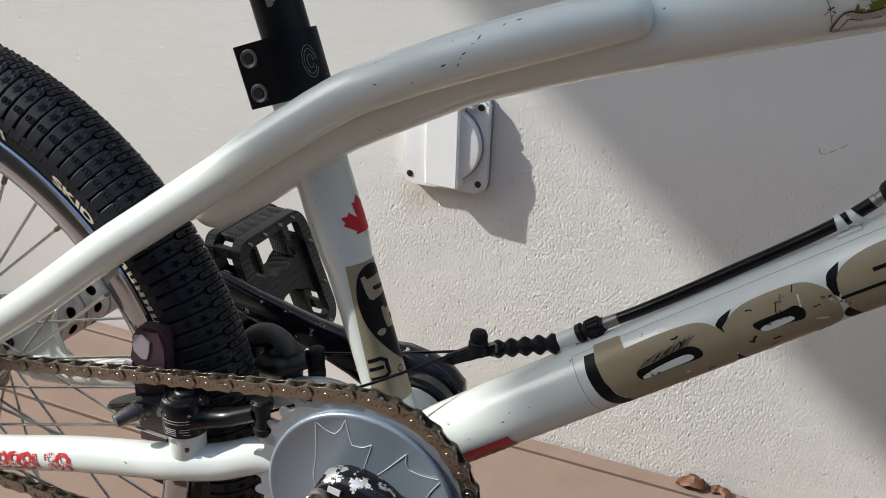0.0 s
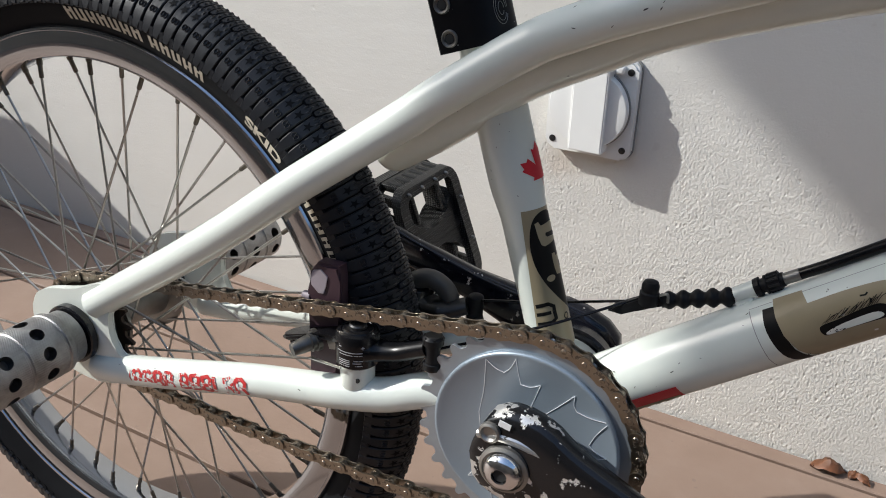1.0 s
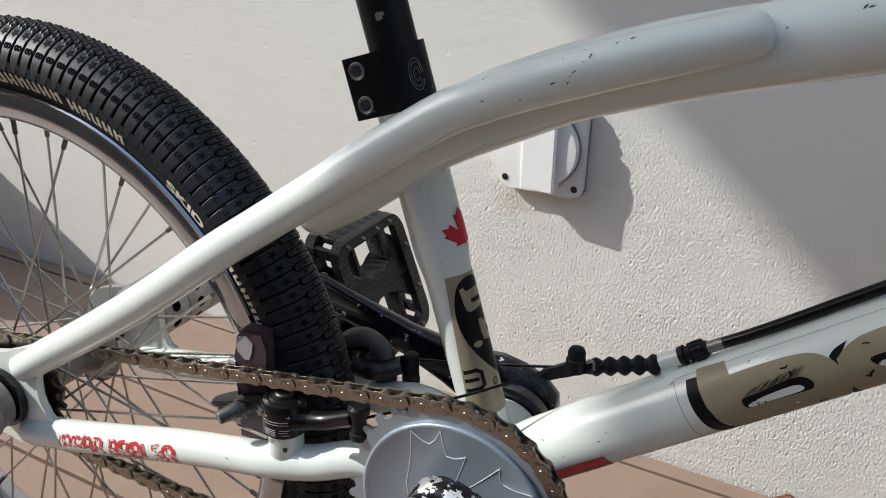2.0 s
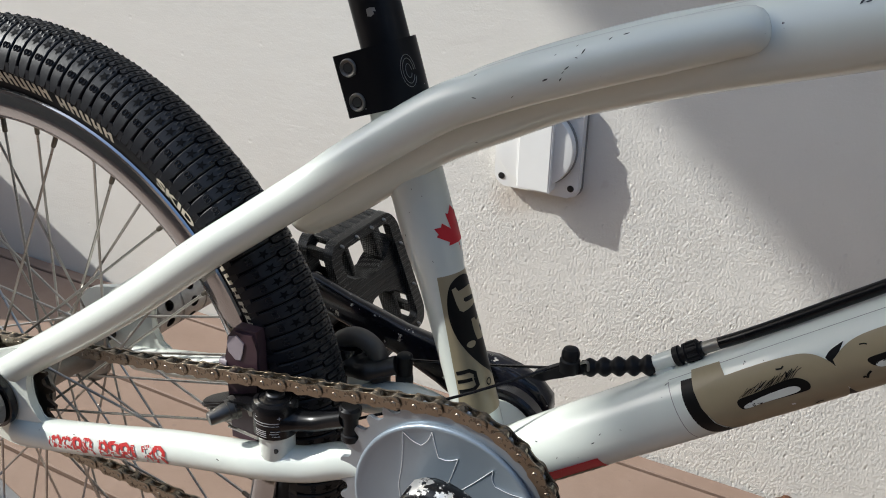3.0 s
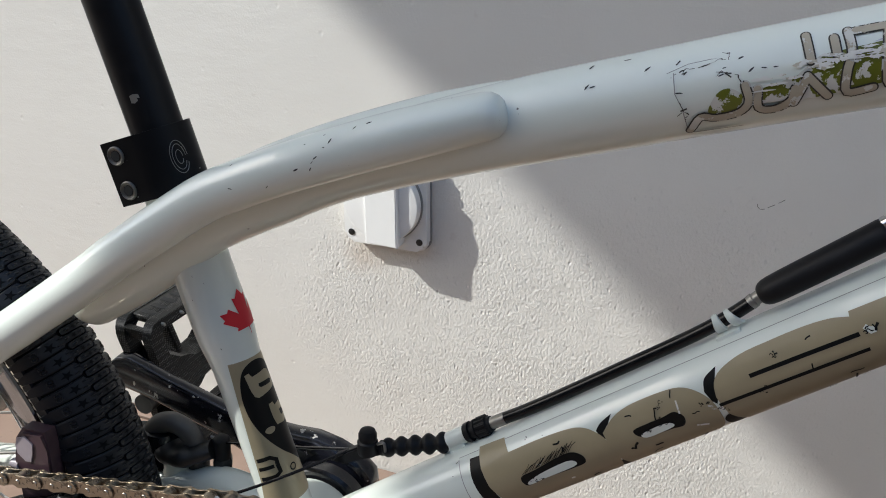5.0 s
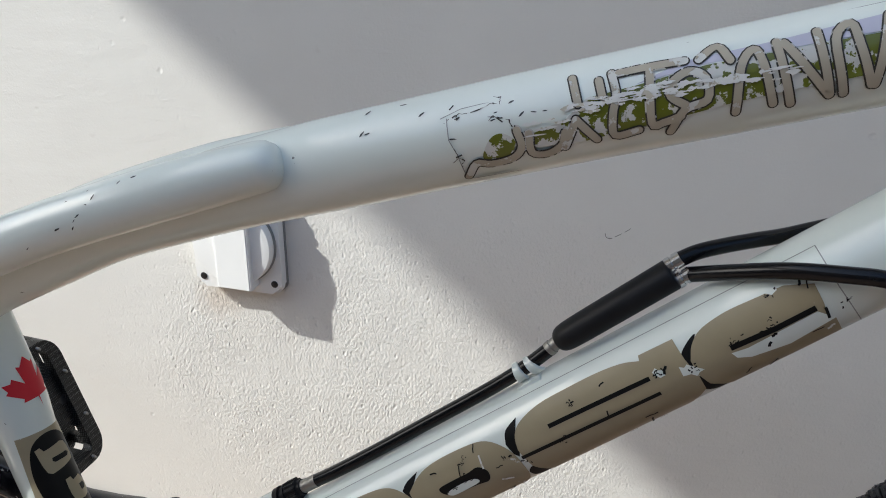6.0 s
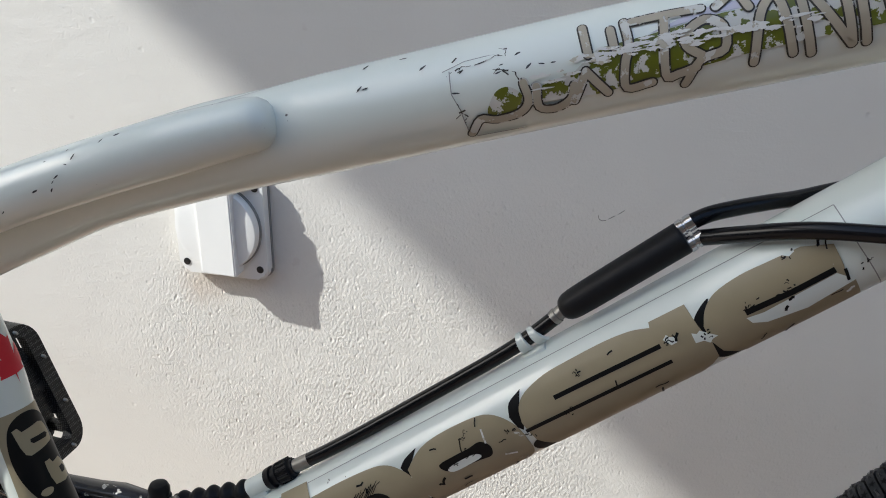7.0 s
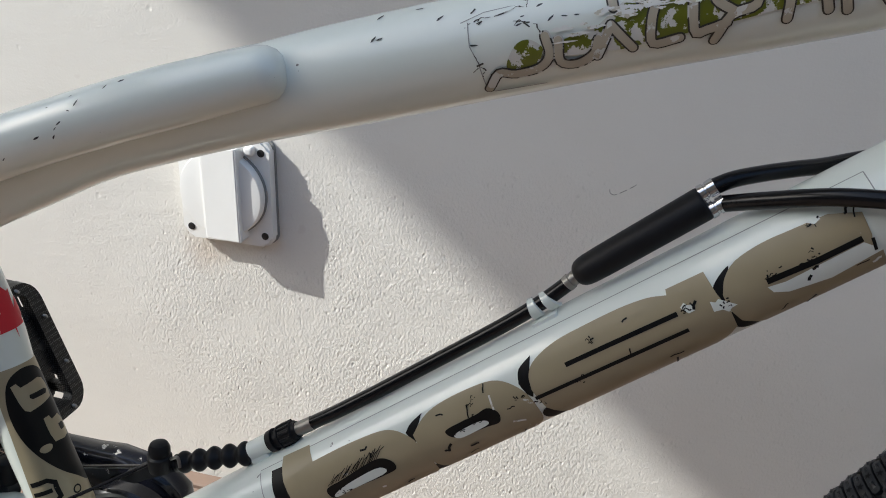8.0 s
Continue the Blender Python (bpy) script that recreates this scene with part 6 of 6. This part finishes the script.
film("sticker_print", [stroke([(0.0590 + 0.0062 * k, -0.0222), (0.0612 + 0.0062 * k, -0.0200), (0.0632 + 0.0062 * k, -0.0196)], 0.0014) for k in range(5)], DT, 0.0007, INK, down_film, "dark print that cannot be read")
film("strip_paper", [box2(0.060, 0.096, -0.0240, -0.0155)], DT, 0.00042, TAN, down_film, "torn beige edge of the strip")

ST = (ST_TOP, ST_WAY, 0.0160)
STL = (ST_TOP, ST_WAY, 0.0140)


def seat_leaf(s, v):
    """The emblem's outline, upright on the seat tube."""
    k = 0.0142
    return [(s - z * k, v + x * k) for x, z in LEAF]


seat_film = film("leaf_emblem", [seat_leaf(0.0965, 0.0250)], ST, 0.0003, RED, bike, "red maple leaf sticker")
# tan panel with a black rounded shape and pale marks
film("panel", [[(0.1182, 0.0043), (0.1200, 0.0330), (0.2060, 0.0330), (0.2060, -0.0050), (0.1893, -0.0012)]], STL, 0.0003, TAN, seat_film, "tan seat tube panel", apart=True)
film("panel_shape", [blob([(0.1210, 0.0182), (0.1235, 0.0110), (0.1308, 0.0070), (0.1422, 0.0051), (0.1547, 0.0064), (0.1680, 0.0118), (0.1800, 0.0205), (0.1870, 0.0320), (0.1555, 0.0350), (0.1330, 0.0330), (0.1240, 0.0265)], 5),
                     stroke([(0.1765, 0.0010), (0.1762, 0.0085), (0.1785, 0.0115), (0.1812, 0.0112)], 0.0024), stroke([(0.1818, 0.0005), (0.1818, 0.0092)], 0.0022), stroke([(0.1880, 0.0000), (0.1880, 0.0085), (0.1862, 0.0115), (0.1812, 0.0112)], 0.0024),
                     stroke([(0.1875 + 0.0019 * math.cos(a), 0.0195 + 0.0019 * math.sin(a)) for a in [2 * math.pi * k / 12 for k in range(13)]], 0.0008)], STL, 0.0004, INK, seat_film, "black rounded emblem shape", apart=True)
film("panel_mark", [[(0.1270, 0.0104), (0.1265, 0.0129), (0.1291, 0.0141), (0.1286, 0.0235), (0.1300, 0.0265), (0.1333, 0.0280), (0.1376, 0.0285), (0.1404, 0.0275), (0.1412, 0.0200), (0.1417, 0.0139), (0.1402, 0.0120), (0.1360, 0.0111), (0.1313, 0.0107)],
                    [(0.1477, 0.0179), (0.1477, 0.0208), (0.1501, 0.0218), (0.1496, 0.0268), (0.1537, 0.0300), (0.1590, 0.0310), (0.1616, 0.0285), (0.1620, 0.0248), (0.1607, 0.0188), (0.1562, 0.0179), (0.1516, 0.0177)],
                    blob([(0.1615, 0.0108), (0.1598, 0.0122), (0.1597, 0.0150), (0.1610, 0.0168), (0.1630, 0.0158), (0.1634, 0.0128)], 3)], STL, 0.0005, TAN, seat_film, "tan mark on the black emblem", apart=True)
film("mark_slot", [[(0.1341, 0.0163), (0.1349, 0.0247), (0.1362, 0.0264), (0.1376, 0.0247), (0.1368, 0.0170), (0.1356, 0.0159)], [(0.1541, 0.0240), (0.1543, 0.0275), (0.1564, 0.0290), (0.1579, 0.0275), (0.1576, 0.0244)]], STL, 0.0006, INK, seat_film, "black slot in the tan mark", apart=True)

# faded sticker on the straight part of the top tube
TT0, TT1 = Vector((0.515, 0, 0.3035)), Vector((0.775, 0, 0.3725))
TTX = (TT0, TT1 - TT0, 0.0190)
top_film = film("clear_sticker", [stroke([(0.0253, 0.0105), (0.0249, 0.0024), (0.0268, -0.0033), (0.0276, -0.0124), (0.030, -0.0160), (0.0480, -0.0166)], 0.00035), stroke([(0.0228, 0.0108), (0.0311, 0.0132), (0.0495, 0.0138), (0.0827, 0.0170), (0.1309, 0.0203), (0.2050, 0.0212)], 0.0003)], TTX, 0.00025, SHADE_GREY, bike, "edge of a worn clear sticker")
rnd = random.Random(21)
torn = []
crack = [[(0.0262, -0.0010), (0.0270, -0.0042), (0.0290, -0.0062), (0.0272, -0.0078), (0.0278, -0.0105)], [(0.0232, 0.0080), (0.0262, 0.0102), (0.0300, 0.0112), (0.0360, 0.0110), (0.0420, 0.0128), (0.0455, 0.0120), (0.0462, 0.0146), (0.0430, 0.0158)],
         [(0.0395, 0.0085), (0.0440, 0.0072), (0.0482, 0.0052), (0.0492, 0.0010), (0.0500, -0.0035)], [(0.0410, 0.0065), (0.0425, 0.0080), (0.0470, 0.0040)]]
for line in crack:
    line = [(a + rnd.uniform(-1, 1) * 0.0003, b + rnd.uniform(-1, 1) * 0.0003) for p, q in zip(line, line[1:]) for a, b in [(p[0] + (q[0] - p[0]) * k / 4, p[1] + (q[1] - p[1]) * k / 4) for k in range(4)]]
    for k in range(0, len(line) - 1):
        if rnd.random() < 0.82:
            torn.append(stroke(line[k:k + 2], rnd.choice((0.00018, 0.00022, 0.0003, 0.0005))))
for _ in range(6):
    a, b = rnd.uniform(0.0215, 0.0290), rnd.choice((rnd.uniform(-0.010, -0.002), rnd.uniform(0.008, 0.014)))
    c, d = rnd.uniform(0.0008, 0.0026), rnd.uniform(0.0004, 0.0018)
    torn.append(stroke([(a, b), (a + c, b + d)], rnd.uniform(0.00025, 0.0006)))
tagged(film("torn_edge", torn, TTX, 0.0003, SCRAWL_INK, top_film, "ragged dark marks at the torn sticker edge"), kind="stuff")
film("green_band", [blob([(0.0360, -0.0060), (0.0400, 0.0000), (0.0450, 0.0010), (0.0490, -0.0030), (0.0450, -0.0085), (0.0385, -0.0085)], 4),
                    [(0.0520, -0.0062), (0.0560, -0.0010), (0.0680, 0.0015), (0.0766, 0.0072), (0.0936, 0.0080), (0.1176, 0.0100), (0.1434, 0.0094), (0.2050, 0.0078), (0.2050, -0.0042), (0.1776, -0.0038), (0.1269, -0.0042), (0.1094, -0.0055), (0.0739, -0.0078)]], TTX, 0.0004, GREEN, top_film, "scraped olive-green band", apart=True)
film("pale_band", [[(0.0938, 0.0084), (0.1111, 0.0132), (0.1407, 0.0135), (0.2050, 0.0165), (0.2050, 0.0082), (0.1434, 0.0098), (0.1175, 0.0104)]], TTX, 0.0004, LILAC, top_film, "pale grey-lilac band")


def bent(pts):
    """A rounded line through 2D points."""
    return [(q.x, q.y) for q in curve_points([(a, b, 0) for a, b in pts], 4)]


zig = [[(0.0285, -0.0137), (0.0330, -0.0082), (0.0386, -0.0095), (0.0467, -0.0088), (0.0508, -0.0049), (0.0502, 0.0012)], [(0.0543, -0.0009), (0.0540, -0.0080), (0.0593, -0.0098), (0.0650, -0.0074), (0.0670, -0.0030)],
       [(0.0661, -0.0084), (0.0716, 0.0006)], [(0.0716, 0.0006), (0.0776, -0.0078)], [(0.0726, 0.0157), (0.0732, 0.0058)], [(0.0816, 0.0125), (0.0819, 0.0065)], [(0.0863, 0.0143), (0.0867, 0.0061), (0.0845, 0.0000), (0.0840, -0.0076), (0.0924, -0.0074)],
       [(0.0885, 0.0137), (0.0993, 0.0137), (0.1110, 0.0131)], [(0.0991, 0.0124), (0.0970, -0.0056), (0.1010, -0.0064), (0.1070, -0.0053)], [(0.1028, -0.0106), (0.1084, -0.0034), (0.1163, -0.0014), (0.1168, 0.0057), (0.1116, 0.0090), (0.1053, 0.0060), (0.1046, 0.0020), (0.1097, -0.0024)],
       [(0.1248, -0.0078), (0.1284, 0.0067), (0.1333, 0.0119), (0.1356, 0.0063), (0.1369, -0.0073)], [(0.1424, -0.0086), (0.1407, 0.0127)], [(0.1430, 0.0118), (0.1546, -0.0082)], [(0.1548, -0.0080), (0.1535, 0.0135)], [(0.1590, -0.0086), (0.1586, 0.0094), (0.1641, 0.0140), (0.1655, 0.0060), (0.1676, -0.0073)],
       [(0.1687, -0.0076), (0.1757, 0.0143)], [(0.1757, 0.0143), (0.1745, -0.0071)], [(0.1750, -0.0070), (0.1799, 0.0144)], [(0.1840, 0.0150), (0.1835, -0.0078)], [(0.1880, -0.0060), (0.1940, 0.0150)], [(0.1960, 0.0140), (0.1965, -0.0078)], [(0.1156, 0.0124), (0.1222, 0.0160), (0.1255, 0.0099)]]
zig = [bent(z) for z in zig]


def capped(pts, width):
    """A stroke with rounded ends."""
    q = stroke(pts, width)
    n = len(q) // 2
    out = q[:n]
    for a, b, rest in ((q[n - 1], q[n], q[n:]), (q[-1], q[0], [])):
        a, b = Vector(a), Vector(b)
        mid, arm = (a + b) / 2, (a - b) / 2
        tip = Vector((arm.y, -arm.x))
        out += [tuple(mid + arm * math.cos(k) + tip * math.sin(k)) for k in (0.55, 1.05, 1.57, 2.09, 2.59)]
        out += rest
    return out


film("scrawl_edge", [capped(z, 0.0038) for z in zig], TTX, 0.0006, SCRAWL_INK, top_film, "thin dark edging of a scrawled stroke", apart=True)
film("scrawl", [capped(z, 0.0027) for z in zig], TTX, 0.0008, SCRAWL, top_film, "greige scrawled stroke that cannot be read", apart=True)
# the band down the middle rubbed back to white paint in ragged streaks
rnd = random.Random(33)
rubbed = []
for k in range(95):
    a = rnd.choice((rnd.uniform(0.050, 0.146), rnd.uniform(0.066, 0.128)))
    mid = 0.0052 - 0.030 * (a - 0.075) if a > 0.064 else 0.0010
    b = mid + rnd.gauss(0, 0.0011)
    ln, hw = rnd.uniform(0.0015, 0.0085), rnd.uniform(0.00025, 0.0009)
    n = 7
    ups = [(a + ln * i / n, b - 0.05 * ln * i / n + hw * math.sin(math.pi * (i + 0.4) / (n + 0.8)) * rnd.uniform(0.4, 1.4)) for i in range(n + 1)]
    downs = [(a + ln * i / n, b - 0.05 * ln * i / n - hw * math.sin(math.pi * (i + 0.4) / (n + 0.8)) * rnd.uniform(0.4, 1.4)) for i in range(n, -1, -1)]
    rubbed.append(ups + downs)
tagged(film("scrape", rubbed, TTX, 0.0010, RUBBED, top_film, "streaks scraped back to white paint"), kind="stuff")
# peeled lip of the sticker under the first stroke
film("peeled_lip", [blob([(0.0275, -0.0158), (0.0330, -0.0153), (0.0420, -0.0158), (0.0490, -0.0160), (0.0420, -0.0170), (0.0320, -0.0170)], 4)], TTX, 0.0012, PAINT, top_film, "peeled white sticker lip")

# red worn lettering bars on the chain stay
CS0, CS1 = Vector((0.0400, -0.0482, -0.0222)), Vector((0.1565, -0.0475, 0.0045))
CSX = (CS0, CS1 - CS0, 0.0114)
rnd = random.Random(4)
bars = [stroke([(0.0150, -0.0045), (0.0140, 0.0005), (0.0152, 0.0052)], 0.0011)]
s = 0.0175
for w in (0.0092, 0.0086, 0.0086, 0.0090, 0.0, 0.0086, 0.0092, 0.0090, 0.0042, 0.0, 0.0088, 0.0096):
    if not w:
        s += 0.0042
        continue
    j = [rnd.uniform(-0.0006, 0.0006) for _ in range(6)]
    bars.append(stroke([(s, -0.0056 + j[0]), (s + 0.0006, 0.0 + j[1]), (s + 0.0002, 0.0058)], 0.0027))
    if w > 0.005:
        bars.append(stroke([(s, 0.0050 + j[2]), (s + w * 0.45, 0.0058), (s + w * 0.74, 0.0036 + j[3]), (s + w * 0.66, 0.0004)], 0.0026))
        bars.append(stroke([(s + w * 0.2, -0.0002), (s + w * 0.62, -0.0010 + j[4]), (s + w * 0.78, -0.0054)], 0.0026))
        if rnd.random() < 0.6:
            bars.append(stroke([(s + w * 0.1, -0.0052), (s + w * 0.7, -0.0050 + j[5])], 0.0020))
    s += w
bars = [[(0.0185 + (x - 0.0140) * 1.13, v) for x, v in bar] for bar in bars]
film("worn_lettering", bars, CSX, 0.0004, RED_FADED, bike, "scraped red lettering that cannot be read")

# chips in the paint: small dark flakes
rnd = random.Random(11)


def flakes(axis, count, s0, s1, v0, v1, size):
    out = []
    for _ in range(count):
        s, v = rnd.uniform(s0, s1), rnd.uniform(v0, v1)
        k = size * rnd.uniform(0.5, 1.3)
        t = rnd.uniform(-0.6, 0.9)
        out.append([(s + k * x * math.cos(t) - k * 0.4 * z * math.sin(t), v + k * x * math.sin(t) + k * 0.4 * z * math.cos(t)) for x, z in ((-1, 0), (-0.3, 0.8 * rnd.uniform(0.4, 1)), (0.4, 0.5), (1, 0.1), (0.5, -0.7 * rnd.uniform(0.3, 1)), (-0.5, -0.6))])
    return tagged(film("paint_chips", out, axis, 0.0002, DARK_ALLOY, bike, "small dark chips in the paint"), kind="stuff")


flakes(DT, 9, 0.06, 0.15, -0.02, 0.02, 0.0010)
flakes(DT, 10, 0.10, 0.42, -0.028, -0.020, 0.0016)
flakes((Vector((0.351, -0.026, 0.2576)), Vector((0.0753, 0.002, 0.0292)), 0.0117), 16, 0.0, 0.075, -0.004, 0.012, 0.0014)
flakes(TTX, 24, -0.035, 0.10, 0.002, 0.024, 0.0014)
flakes(ST, 6, 0.05, 0.11, -0.01, 0.02, 0.0009)
flakes(STL, 5, 0.12, 0.19, -0.02, -0.006, 0.0012)
flakes((Vector((0.050, -0.046, 0.0470)), Vector((0.140, 0.006, 0.1005)), 0.0116), 14, 0.02, 0.19, -0.010, 0.012, 0.0010)
flakes(CSX, 6, 0.0, 0.17, -0.010, 0.010, 0.0012)

# scratches and torn spots over the logo of the down tube
rnd = random.Random(23)
torn, bare = [], []
for k in range(34):
    s0, v0 = rnd.choice((0.212, 0.245, 0.262, 0.300, 0.330, 0.352, 0.385, 0.402)) + rnd.uniform(-0.010, 0.010), rnd.uniform(-0.024, 0.010)
    long, turn = rnd.uniform(0.0015, 0.0060), rnd.choice((0.1, -0.15, 0.9, 1.3)) + rnd.uniform(-0.2, 0.2)
    pts = [(s0 + long * u * math.cos(turn), v0 + long * u * math.sin(turn) + rnd.uniform(-0.0005, 0.0005)) for u in (0.0, 0.35, 0.7, 1.0)]
    (bare if k % 6 == 0 else torn).append(stroke(pts, rnd.uniform(0.0004, 0.0011)))
film("dark_scratch", torn, DT, 0.00062, INK, down_film, "dark scratch across the logo", apart=True)
film("bare_scratch", bare, DT, 0.00066, RUBBED, down_film, "pale scratch across the logo", apart=True)
